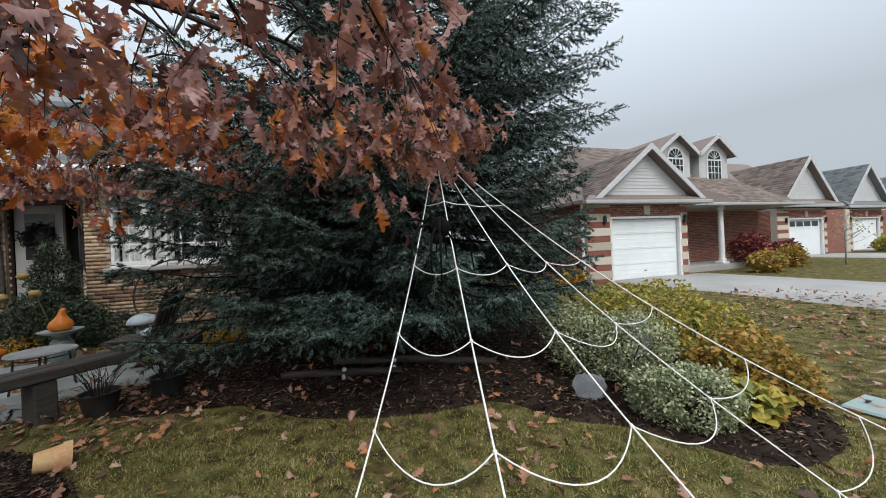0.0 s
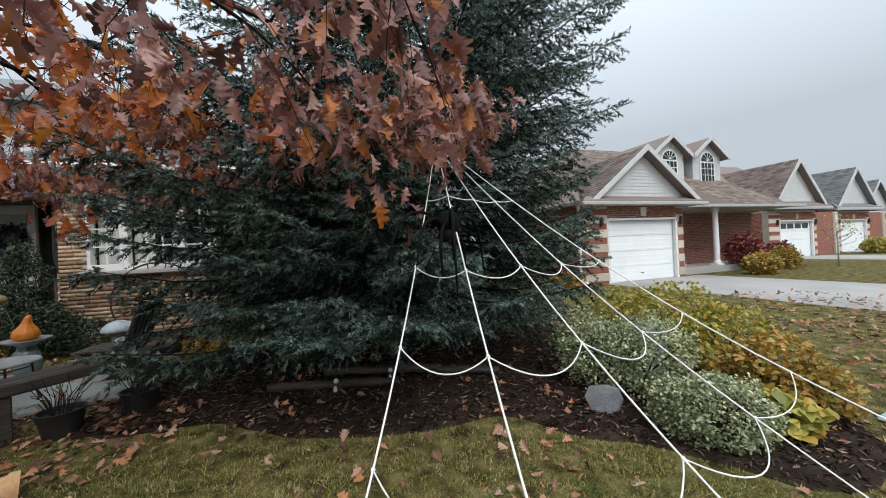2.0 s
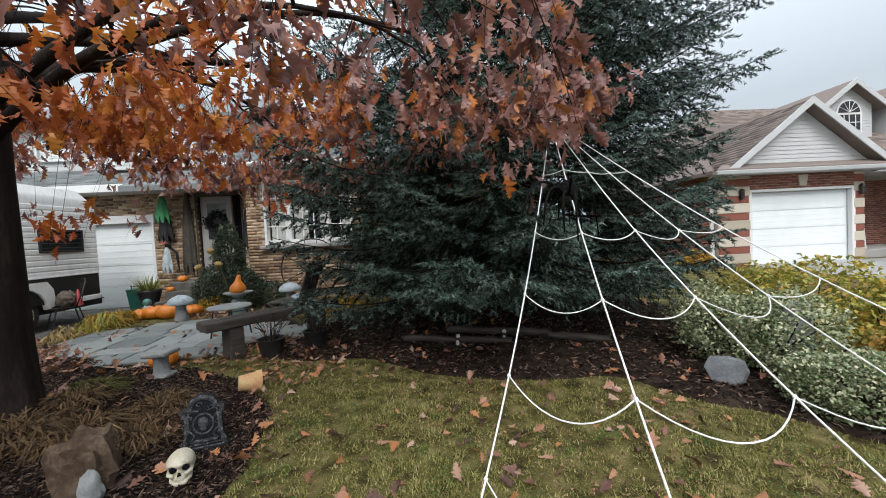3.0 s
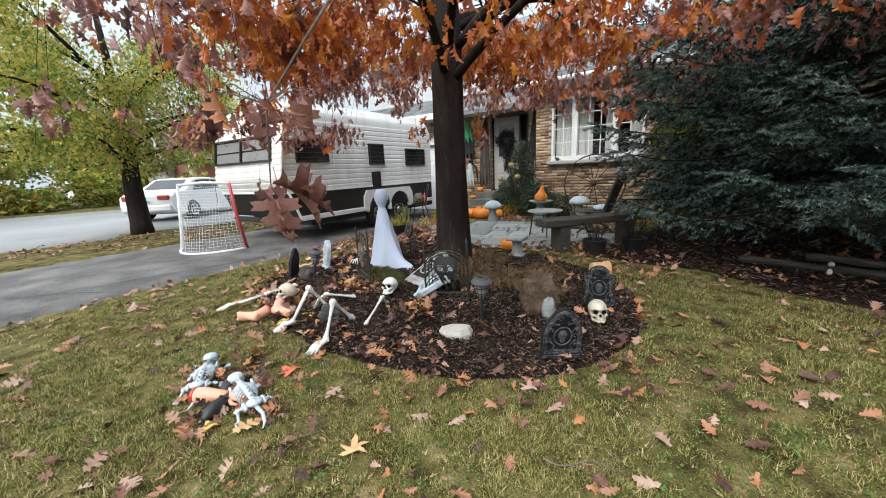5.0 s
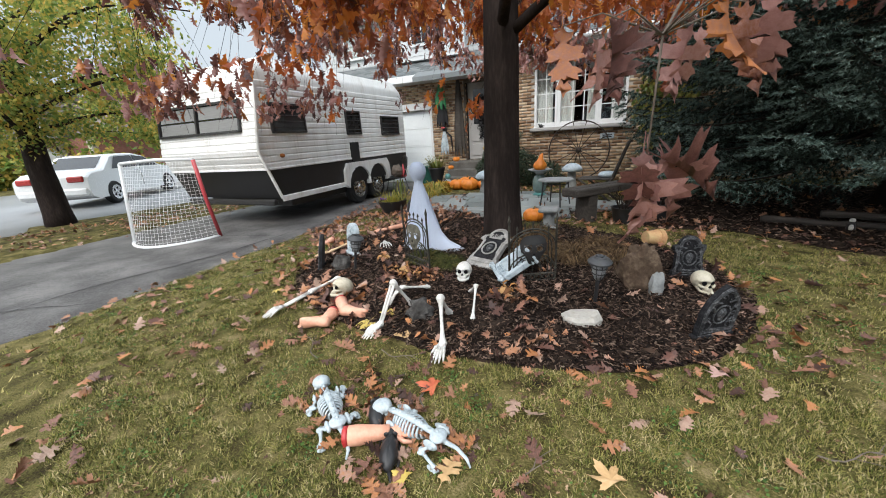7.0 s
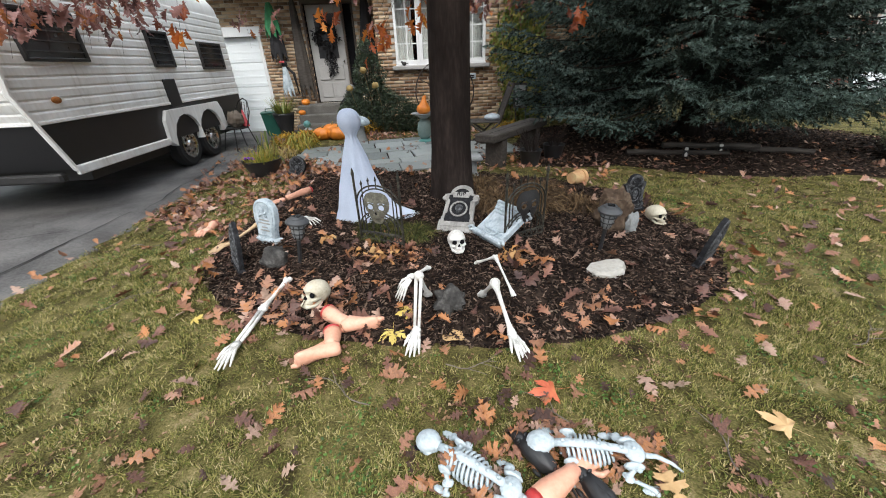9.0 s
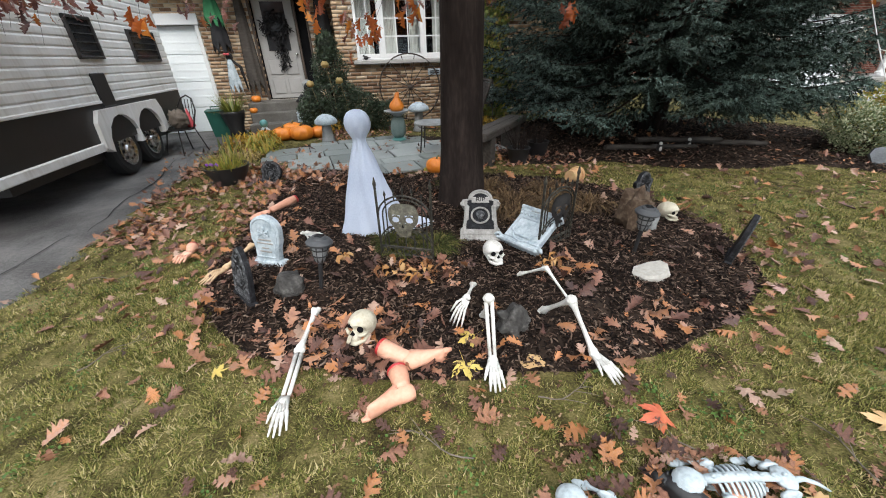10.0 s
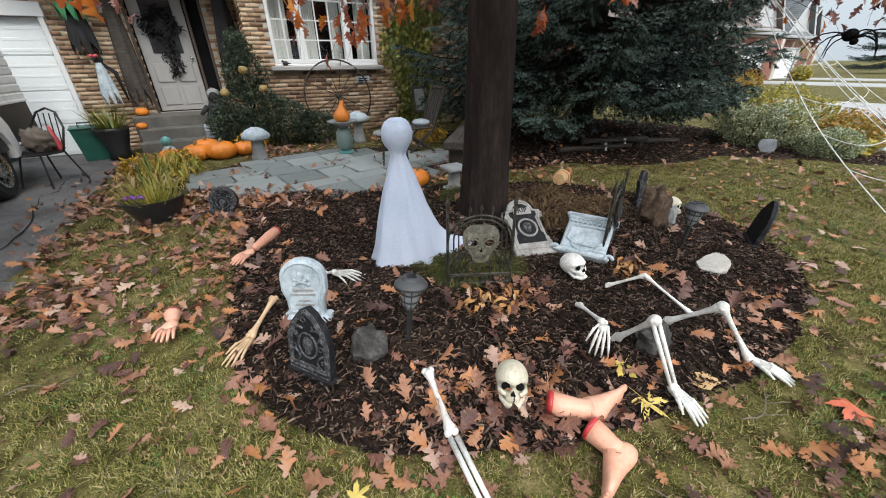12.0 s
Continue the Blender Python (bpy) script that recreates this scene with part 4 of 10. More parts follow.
def smooth_outline(poly, n=160):
    """A closed smooth curve through the corners, slightly frayed."""
    k, out = len(poly), []
    for i in range(n):
        s = i / n * k
        j, t = int(s), s % 1
        p0, p1, p2, p3 = (Vector(poly[(j + d) % k]) for d in (-1, 0, 1, 2))
        q = 0.5 * (2 * p1 + (p2 - p0) * t + (2 * p0 - 5 * p1 + 4 * p2 - p3) * t * t + (3 * p1 - p0 - 3 * p2 + p3) * t ** 3)
        w = 0.035 * noise.noise(Vector((q.x * 3, q.y * 3, 0)))
        out.append((q.x + w, q.y - w))
    return out


def bed(name, poly, label):
    """A mulch bed: rings from its edge to its middle, crumbly and slightly raised."""
    rim = smooth_outline(poly)
    n = len(rim)
    cx, cy = sum(p[0] for p in rim) / n, sum(p[1] for p in rim) / n
    vs, fs, rings = [], [], 26
    for r in range(rings):
        k = 1 - r / rings
        for x, y in rim:
            px, py = cx + (x - cx) * k, cy + (y - cy) * k
            lift = -0.01 if r == 0 else 0.014 + 0.012 * noise.noise(Vector((px * 7, py * 7, 3))) + 0.02 * noise.noise(Vector((px * 2, py * 2, 8)))
            vs.append((px, py, ground_z(px, py) + max(lift, 0.006) if r else ground_z(px, py) - 0.01))
    for r in range(rings - 1):
        for i in range(n):
            q = (i + 1) % n
            fs.append((r * n + i, r * n + q, (r + 1) * n + q, (r + 1) * n + i))
    vs.append((cx, cy, ground_z(cx, cy) + 0.015))
    for i in range(n):
        fs.append(((rings - 1) * n + i, (rings - 1) * n + (i + 1) % n, len(vs) - 1))
    return alone(name, Geo().add(vs, fs), M["mulch"], label, "mulch bed", kind="structure", smooth=True)


bed("bed_oak", OAK_BED, "dark shredded bark mulch round the oak trunk")
bed("bed_spruce", SPRUCE_BED, "dark shredded bark mulch under the spruce and shrubs")


def ground_many(xs, ys):
    return np.array([ground_z(x, y) for x, y in zip(xs, ys)])


def basis(yaw, pitch, roll):
    """Rotation matrices from arrays of angles (z, then x, then y)."""
    cz, sz, cx, sx, cy, sy = np.cos(yaw), np.sin(yaw), np.cos(pitch), np.sin(pitch), np.cos(roll), np.sin(roll)
    z0, o = np.zeros_like(cz), np.ones_like(cz)
    rz = np.stack([np.stack([cz, -sz, z0], -1), np.stack([sz, cz, z0], -1), np.stack([z0, z0, o], -1)], -2)
    rx = np.stack([np.stack([o, z0, z0], -1), np.stack([z0, cx, -sx], -1), np.stack([z0, sx, cx], -1)], -2)
    ry = np.stack([np.stack([cy, z0, sy], -1), np.stack([z0, o, z0], -1), np.stack([-sy, z0, cy], -1)], -2)
    return rz @ rx @ ry


def mulch_chips(name, poly, count, label, size):
    lo, hi = np.min(poly, 0), np.max(poly, 0)
    xs, ys = rng.uniform(lo[0], hi[0], count * 2), rng.uniform(lo[1], hi[1], count * 2)
    ok = inside(poly, xs, ys)
    xs, ys = xs[ok][:count], ys[ok][:count]
    n = len(xs)
    shape = np.array([(-0.5, -0.5, 0), (0.5, -0.4, 0), (0.42, 0.5, 0), (-0.45, 0.45, 0), (-0.3, -0.1, 1), (0.35, 0.1, 1)])
    ln = rng.uniform(0.6, 1.6, n) * size
    dims = np.stack([ln, ln * rng.uniform(0.16, 0.42, n), ln * rng.uniform(0.08, 0.2, n)], -1)
    rot = basis(rng.uniform(0, 2 * PI, n), rng.normal(0, 0.3, n), rng.normal(0, 0.35, n))
    v = np.einsum("nij,nkj->nki", rot, shape[None] * dims[:, None])
    v += np.stack([xs, ys, ground_many(xs, ys) + 0.02 + rng.uniform(0, 0.014, n)], -1)[:, None]
    me = soup(name, v, [(0, 1, 5, 4), (1, 2, 5, 5), (2, 3, 4, 5), (3, 0, 4, 4), (3, 2, 1, 0)])
    me.validate()
    me.materials.append(M["chip"])
    return tagged(part(name, me, None), label, "mulch", kind="stuff")


mulch_chips("mulch_chips", OAK_BED, 56000, "loose shreds of dark bark mulch", 0.024)
mulch_chips("mulch_chips", SPRUCE_BED, 17000, "loose shreds of dark bark mulch below the spruce", 0.036)


# ---- grass ----
def on_lawn(xs, ys):
    u = (STREET_INV.to_3x3() @ Vector((1, 0, 0))).x
    v = (STREET_INV.to_3x3() @ Vector((0, 1, 0))).x
    along = u * xs + v * ys + STREET_INV.translation.x
    return ~inside(OAK_BED, xs, ys) & ~inside(SPRUCE_BED, xs, ys) & ~inside(PATIO, xs, ys) & (along > -2.62)


def field(xs, ys, f, seed):
    """Smooth noise over the plan."""
    return np.array([noise.noise((x, y, seed)) for x, y in zip((xs * f).tolist(), (ys * f).tolist())])


def grass(name, x0, x1, y0, y1, count, tall, wide, label):
    xs, ys = rng.uniform(x0, x1, count), rng.uniform(y0, y1, count)
    ok = on_lawn(xs, ys)
    xs, ys = xs[ok], ys[ok]
    patch, tuft = field(xs, ys, 1.7, 0.5), field(xs, ys, 19.0, 6.5)
    ok = rng.random(len(xs)) < 0.62 + 0.6 * patch + 1.6 * tuft
    xs, ys, patch, tuft = xs[ok], ys[ok], patch[ok], tuft[ok]
    n = len(xs)
    a = rng.uniform(0, 2 * PI, n)
    lean = rng.uniform(0.2, 1.5, n)
    h = tall * rng.uniform(0.5, 1.35, n) * (1 + 0.4 * patch + 0.7 * tuft)
    w = wide * rng.uniform(0.5, 1.4, n)
    dx, dy = np.cos(a), np.sin(a)
    base = np.stack([xs, ys, ground_many(xs, ys) - 0.003], -1)
    side = np.stack([-dy * w, dx * w, np.zeros(n)], -1)
    tip = base + np.stack([dx * h * lean, dy * h * lean, h * (1.05 - 0.45 * lean)], -1)
    me = soup(name, np.stack([base - side, base + side, tip], 1), [(0, 1, 2)])
    me.materials.append(M["blade"])
    return tagged(part(name, me, None), label, "grass", kind="stuff")


PATIO = [(-7.1, 3.5), (-6.2, 2.95), (-4.9, 2.9), (-4.2, 3.5), (-3.6, 4.2), (-4.3, 5.0), (-5.25, 5.3), (-6.7, 4.7)]
grass("grass", -7.6, 2.6, -1.8, 3.6, 430000, 0.025, 0.0027, "short green and straw-coloured grass blades")
grass("grass", -6.6, 0.2, -1.8, 0.7, 460000, 0.023, 0.0021, "short mossy grass blades near the walk")
grass("grass", -2.2, 2.4, -1.2, 3.2, 260000, 0.023, 0.0023, "short grass blades between oak bed and web")
grass("grass", -8.6, 8.0, -4.5, 9.5, 190000, 0.028, 0.0045, "grass blades out over the lawn")


# ---- leaves ----
def leaf_shape(lobes, length, curl, fold, stalk=True, skew=0.0):
    """A lobed leaf along +y with its midrib folded and its tip curled: vertices and quads."""
    n = len(lobes) - 1
    vs = []
    for i, w in enumerate(lobes):
        t = i / n
        y, z = length * t, -curl * length * t * t
        ahead = length * (0.11 if w > 0.2 else -0.01)
        for s in (-1, 0, 1):
            half = w * length * (1 + skew * s * (1 if i % 4 < 2 else -1))
            if s == 0:
                vs.append((skew * 0.12 * length * math.sin(3 * t), y, z))
            else:
                vs.append((s * half, y + ahead + s * skew * 0.08 * length, z + half * fold - curl * half * 0.8 * (1 + s * skew)))
    fs = []
    for i in range(n):
        fs += [(3 * i, 3 * i + 1, 3 * i + 4, 3 * i + 3), (3 * i + 1, 3 * i + 2, 3 * i + 5, 3 * i + 4)]
    if stalk:
        b = len(vs)
        vs += [(-0.006 * length, -0.3 * length, 0), (0.006 * length, -0.3 * length, 0), (0.008 * length, 0.02 * length, 0.002), (-0.008 * length, 0.02 * length, 0.002)]
        fs.append((b, b + 1, b + 2, b + 3))
    return np.array(vs), fs


OAK_LOBES = [0.02, 0.09, 0.13, 0.09, 0.24, 0.30, 0.13, 0.33, 0.38, 0.14, 0.27, 0.25, 0.09, 0.14, 0.005]
# one side of a red oak leaf, from stalk to tip: lobes with bristle points
OAK_EDGE = [(0.012, 0.0), (0.06, 0.08), (0.13, 0.10), (0.20, 0.09), (0.15, 0.19), (0.055, 0.235), (0.16, 0.31), (0.26, 0.31), (0.37, 0.34), (0.32, 0.42), (0.40, 0.49), (0.25, 0.50), (0.075, 0.475), (0.16, 0.58), (0.25, 0.61), (0.34, 0.68), (0.25, 0.70), (0.27, 0.79), (0.14, 0.74), (0.055, 0.70), (0.09, 0.80), (0.16, 0.89), (0.07, 0.88), (0.0, 1.0)]


def oak_shape(curl, fold, skew=0.0):
    """A whole oak leaf a metre long, with its lobes cut out, folded on the midrib and rippled."""
    vs, n = [], len(OAK_EDGE)
    for i, (w, y) in enumerate(OAK_EDGE):
        ym = i / (n - 1)
        for s in (-1, 0, 1):
            x = s * w * (1 + 0.25 * skew * s)
            yy = ym if s == 0 else y + 0.05 * skew * s
            ripple = 0.03 * math.sin(11 * yy + 2.3 * s + 5 * skew) if s else 0
            vs.append((x * (1 - 0.25 * fold), yy, -curl * yy * yy + abs(x) * (fold - 0.8 * curl) + ripple))
    fs = []
    for i in range(n - 1):
        fs += [(3 * i, 3 * i + 1, 3 * i + 4, 3 * i + 3), (3 * i + 1, 3 * i + 2, 3 * i + 5, 3 * i + 4)]
    b = len(vs)
    vs += [(-0.007, -0.3, 0.02), (0.007, -0.3, 0.02), (0.009, 0.03, 0.003), (-0.009, 0.03, 0.003)]
    fs.append((b, b + 1, b + 2, b + 3))
    return vs, fs


MAPLE_LOBES = [0.12, 0.40, 0.22, 0.50, 0.20, 0.40, 0.14, 0.17, 0.01]

# curl, fold and skew of leaves that lie about and of wilted ones that hang
FLAT = ((0.05, 0.25, 0.15), (0.22, 0.5, -0.25), (0.42, 0.15, 0.3), (-0.15, 0.6, -0.1), (0.6, 0.7, 0.2))
WILTED = ((0.4, 0.95, 0.15), (0.6, 1.15, -0.25), (0.75, 0.7, 0.3), (0.25, 1.25, -0.1), (0.95, 1.0, 0.2))


def leaf_cloud(name, pos, rots, scale, mat, variants=5, lobes=OAK_LOBES, stalk=False, forms=FLAT):
    """Joined leaves: every leaf an island of its own, in a few curls."""
    shapes = [leaf_shape(lobes, 1.0, c, f, stalk, k) for c, f, k in forms[:variants]]
    faces = shapes[0][1]
    which = rng.integers(0, variants, len(pos))
    local = np.stack([s[0] for s in shapes])[which] * scale[:, None, None]
    v = np.einsum("nij,nkj->nki", rots, local) + pos[:, None]
    me = soup(name, v, faces)
    me.materials.append(mat)
    return me


M["leaf_outer"] = material("mauve_brown_oak_leaf", [(0.060, 0.024, 0.020), (0.135, 0.056, 0.048), (0.23, 0.100, 0.086), (0.32, 0.155, 0.135), (0.42, 0.225, 0.20), (0.30, 0.115, 0.062), (0.48, 0.165, 0.03)], 0.4, 14, 0.25, 60, per="island", through_light=0.28, spread=0.58, vary=0.7)
M["leaf_inner"] = material("rust_oak_leaf", [(0.17, 0.05, 0.028), (0.36, 0.085, 0.026), (0.54, 0.15, 0.028), (0.64, 0.27, 0.04)], 0.45, 9, 0.15, 60, per="island", through_light=0.35, spread=0.6, vary=0.7)
M["leaf_dry"] = material("fallen_oak_leaf", [(0.032, 0.015, 0.012), (0.10, 0.044, 0.032), (0.21, 0.094, 0.062), (0.31, 0.150, 0.085), (0.40, 0.16, 0.05), (0.33, 0.20, 0.15), (0.44, 0.31, 0.235)], 0.55, 22, 0.5, 90, per="island", spread=0.56, vary=0.68)
M["leaf_dry_one"] = material("single_fallen_leaf", [(0.032, 0.015, 0.012), (0.10, 0.044, 0.032), (0.21, 0.094, 0.062), (0.31, 0.150, 0.085), (0.40, 0.16, 0.05), (0.33, 0.20, 0.15), (0.44, 0.31, 0.235)], 0.5, 9, 0.5, 60, per="object", spread=0.56, vary=0.66)
M["leaf_tan"] = material("tan_leaf", [(0.36, 0.22, 0.10), (0.50, 0.32, 0.15), (0.56, 0.40, 0.24)], 0.6, 12, 0.25, 60)
M["leaf_red"] = material("orange_red_leaf", [(0.34, 0.06, 0.03), (0.46, 0.11, 0.05), (0.50, 0.20, 0.07)], 0.55, 12, 0.25, 60)
M["leaf_pink"] = material("pale_underside_leaf", [(0.36, 0.22, 0.19), (0.46, 0.30, 0.26)], 0.6, 12, 0.25, 60)
M["leaf_yellow"] = material("yellow_maple_leaf", [(0.42, 0.30, 0.06), (0.55, 0.42, 0.11), (0.60, 0.46, 0.2)], 0.55, 7, 0.2, 60, per="object")


def path_clear(p, gap):
    """True where no eye of the walk comes nearer than gap."""
    keep = np.ones(len(p), bool)
    eyes = np.array([e for _, e, _, _ in PATH])
    dense = np.concatenate([np.linspace(eyes[i], eyes[i + 1], 8) for i in range(len(eyes) - 1)])
    for e in dense:
        keep &= np.linalg.norm(p - e, axis=1) > gap
    return keep


def oak():
    t = thing("oak_tree", "red oak with hanging rust and mauve-brown autumn leaves", "tree", at=Matrix.Translation(OAK))
    loc = lambda p: Vector(p) - OAK
    g = Geo()
    zs = [-0.1, 0.02, 0.1, 0.25, 0.6, 1.2, 1.9, 2.5, 3.2, 4.2, 5.2]
    rs = [0.30, 0.27, 0.235, 0.20, 0.178, 0.165, 0.158, 0.15, 0.11, 0.07, 0.03]
    g.lathe(list(zip(rs, zs)), 26, wobble=lambda a, k: 1 + 0.05 * math.sin(5 * a + 1) * (1 - k) + 0.03 * math.sin(11 * a + 9 * k) + 0.02 * math.sin(23 * a + 14 * k))
    part("trunk", g, M["bark"], t, "dark furrowed trunk", smooth=True)
    # limbs: rise from the trunk, spread and droop at their ends
    limbs, tubes = [], []
    count = 17
    for i in range(count):
        az = 2 * PI * i / count + rng.uniform(-0.15, 0.15)
        z0 = 1.95 + 0.13 * i % 1.9 + rng.uniform(0, 0.2)
        reach = rng.uniform(3.0, 4.0) if z0 < 3.2 else rng.uniform(2.2, 3.0)
        rise = rng.uniform(0.5, 1.1)
        pts = []
        for k in range(11):
            s = k / 10
            sway = 0.25 * math.sin(3 * s + i)
            pts.append(Vector((math.cos(az + sway * 0.3) * reach * s, math.sin(az + sway * 0.3) * reach * s, z0 + rise * math.sin(s * 2.3) - 0.35 * s * s)))
        limbs.append(pts)
        part("limb", Geo().tube(pts, [0.052 * (1 - 0.9 * k / 10) for k in range(11)], 7), M["bark"], t, smooth=True)
    nodes = [tuple(p) for l in limbs for p in l[2:]]
    for i, l in enumerate(limbs):
        for k in range(9):
            q = 2 + k
            p, d = l[q], (l[q] - l[q - 1]).normalized()
            out = Vector((-d.y, d.x, 0)).normalized() * (1 if k % 2 else -1)
            ln = rng.uniform(0.5, 1.0)
            pts = [p + d * ln * 0.6 * s + out * ln * s + Vector((0, 0, 0.12 * math.sin(2.6 * s) - 0.42 * ln * s * s)) for s in np.linspace(0, 1, 6)]
            part("branch", Geo().tube(pts, [0.012, 0.010, 0.008, 0.006, 0.0045, 0.003], 5, caps=False), M["bark"], t, smooth=True)
            nodes += [tuple(x) for x in pts[1:]]
    nodes = np.array(nodes)
    # leaf clusters: a drooping layer over the yard, thinner above
    n = 1650
    az = rng.uniform(0, 2 * PI, n)
    r = 4.15 * np.sqrt(rng.uniform(0.03, 1, n))
    east, south = np.cos(az), -np.sin(az)
    low = 2.08 - 0.09 * r - 0.10 * np.clip(south, 0, 1) * (r > 1.4) + 0.16 * np.clip(-south, 0, 1) + 0.10 * (east > 0.3) * (r > 1.6)
    z = low + rng.gamma(1.1, 0.42, n)
    z = np.where(z > 4.6, rng.uniform(2.0, 3.2, n), z)
    c = np.stack([np.cos(az) * r, np.sin(az) * r, z], -1)
    # the crown is thin to the south-west and gappy throughout
    gap = np.array([noise.noise(Vector(p) * 1.25 + Vector((3, 1, 7))) for p in c])
    thin = ((c[:, 0] < 1.2) & (c[:, 1] < -2.3) & (rng.random(n) < 0.8)) | ((c[:, 1] > 1.2) & (rng.random(n) < 0.35)) | (gap < -0.36) | ((c[:, 0] > 0.8) & (c[:, 2] > 2.3) & (rng.random(n) < 0.45)) | ((c[:, 0] > 0.9) & (c[:, 2] > 3.3 - 0.17 * c[:, 0])) | ((c[:, 2] > 2.5) & (c[:, 1] > -0.4) & (rng.random(n) < 0.4))
    c = c[~thin]
    # a few low sprays that hang far below the rest
    sprays = np.array([(-0.9, 0.75, 1.54), (-1.1, 0.9, 1.44), (-0.6, 0.9, 1.62), (-1.3, 0.5, 1.62), (0.3, -1.5, 1.8), (-2.1, -0.5, 1.62), (0.9, -0.9, 1.9), (3.6, 0.6, 1.58), (3.4, 0.2, 1.66), (3.9, 0.5, 1.72), (1.3, 0.6, 1.85), (2.2, 1.4, 2.0), (-1.6, 1.9, 1.66), (1.0, 1.6, 1.62), (1.65, -2.67, 1.78), (1.9, -2.6, 1.8), (1.45, -2.4, 1.72), (2.05, -2.4, 1.76), (1.3, -2.8, 1.84), (1.75, -2.2, 1.75)])
    start = np.stack([rng.uniform(2.7, 3.4, 12), rng.uniform(-0.5, 0.5, 12), rng.uniform(1.6, 2.3, 12)], -1)
    tip = np.stack([rng.uniform(3.5, 4.5, 26), rng.uniform(0.6, 1.35, 26), rng.uniform(1.82, 2.55, 26)], -1)
    c = np.concatenate([c, start, tip, sprays])
    world_c = c + np.array(OAK)
    ok = path_clear(world_c, 0.92)
    ok[-len(sprays):] = True
    c = c[ok]
    twigs = Geo()
    pos, out = [], []
    for p in c:
        d = np.linalg.norm(nodes - p, axis=1) + 0.4 * np.clip(np.hypot(nodes[:, 0], nodes[:, 1]) - np.hypot(p[0], p[1]), 0, 9)
        a = nodes[int(np.argsort(d)[int(rng.integers(0, 4))])]
        far = np.linalg.norm(p - a)
        if far > 0.45 and p[2] > 1.86:
            p = a + (p - a) * (0.45 + 0.35 * (far - 0.45)) / far
        m = (a + p) / 2 + np.array([0, 0, 0.05]) + rng.normal(0, 0.04, 3)
        twigs.tube([a, m, p, p + (p - m) * 0.25 - np.array([0, 0, 0.06])], [0.0026, 0.002, 0.0014, 0.0009], 4, caps=False)
        k = int(rng.integers(8, 13))
        m = p + (m - p) * min(1, 0.3 / (np.linalg.norm(m - p) + 1e-6))
        for _ in range(k):
            s = rng.random() ** 0.6
            base = m * (1 - s) + p * s + rng.normal(0, 0.07, 3)
            pos.append(base)
            out.append(math.atan2(p[1] - a[1] + rng.normal(0, 0.3), p[0] - a[0] + rng.normal(0, 0.3)))
    part("twig_wood", twigs, M["bark"], t, smooth=False)["kind"] = "stuff"
    pos, out = np.array(pos), np.array(out)
    keep = path_clear(pos + np.array(OAK), 0.76) & (np.linalg.norm(pos + np.array(OAK) - np.array([-0.08, 0.55, 1.4]), axis=1) > 1.3)
    pos, out = pos[keep], out[keep]
    n = len(pos)
    rots = basis(out - PI / 2 + rng.normal(0, 0.8, n), -np.clip(rng.normal(0.95, 0.42, n) - np.where(pos[:, 0] > 1.3, 0.25, 0.0), -0.2, 1.6), rng.normal(0, 0.8, n))
    scale = rng.uniform(0.078, 0.135, n) * np.where(pos[:, 0] > 1.3, 0.84, 1.0)
    rad = np.hypot(pos[:, 0], pos[:, 1])
    warm = (rad + rng.normal(0, 0.6, n)) < 2.35
    # leaves within reach of the walk are single parts, the rest one mesh a colour
    wp = pos + np.array(OAK)
    eye_gap = np.full(n, 9.0)
    for s in np.linspace(0, 1, 40):
        e = np.array([-0.2 - 2.4 * s, 0.6 - 2.2 * min(1, s * 1.4), 1.35])
        eye_gap = np.minimum(eye_gap, np.linalg.norm(wp - e, axis=1))
    near = np.zeros(n, bool)
    near[np.argsort(eye_gap)[:260]] = True
    variants = []
    for cu, fo, sk in WILTED[:4]:
        vs, fs = oak_shape(cu * 1.1, fo * 1.15, sk)
        me = bpy.data.meshes.new("leaf")
        me.from_pydata([tuple(v) for v in vs], [], fs)
        me.materials.append(M["leaf_near"])
        me.shade_smooth()
        variants.append(me)
    for i in np.nonzero(near)[0]:
        ob = new("leaf", variants[int(rng.integers(0, 4))])
        ob.parent = t
        ob.matrix_basis = Matrix.Translation(pos[i]) @ Matrix([list(q) for q in rots[i]]).to_4x4() @ Matrix.Scale(float(scale[i]), 4)
    # one long spray that hangs low over the lawn, with a bunch above and broad leaves at its end
    low = Vector((-2.1, -0.56, 1.15)) - OAK
    part("twig", Geo().tube([low + Vector((0.12, 0.35, 0.72)), low + Vector((0.05, 0.14, 0.42)), low + Vector((0.0, 0.02, 0.24)), low], [0.006, 0.004, 0.003, 0.002], 6), M["stem_grey"], t, smooth=True)
    hang = [(0.0, 0.0, 0.0, -2.3, 0.17, 0.15), (0.0, 0.02, 0.0, -1.4, 0.19, 0.3), (0.0, -0.03, 0.02, -3.0, 0.13, 0.2), (0.03, 0.0, 0.0, -0.4, 0.2, 1.25), (0.03, 0.02, 0.0, -0.1, 0.18, 1.0)]
    hang += [(0.17 * math.cos(0.7 + q * 0.6), 0.14 * math.sin(2.1 * q), 0.26 + 0.03 * math.sin(q * 3.1), -3.0 + 0.6 * q, 0.11 + 0.012 * (q % 4), 0.1 + 0.1 * (q % 4)) for q in range(11)]
    for dx, dy, lift, _, _, _ in hang[5:]:
        part("twig", Geo().tube([low + Vector((0.0, 0.02, 0.24)), low + Vector((dx * 0.6, dy * 0.6, 0.5 * lift + 0.15)), low + Vector((dx, dy, lift))], [0.002, 0.0016, 0.0012], 5), M["stem_grey"], t, smooth=True)
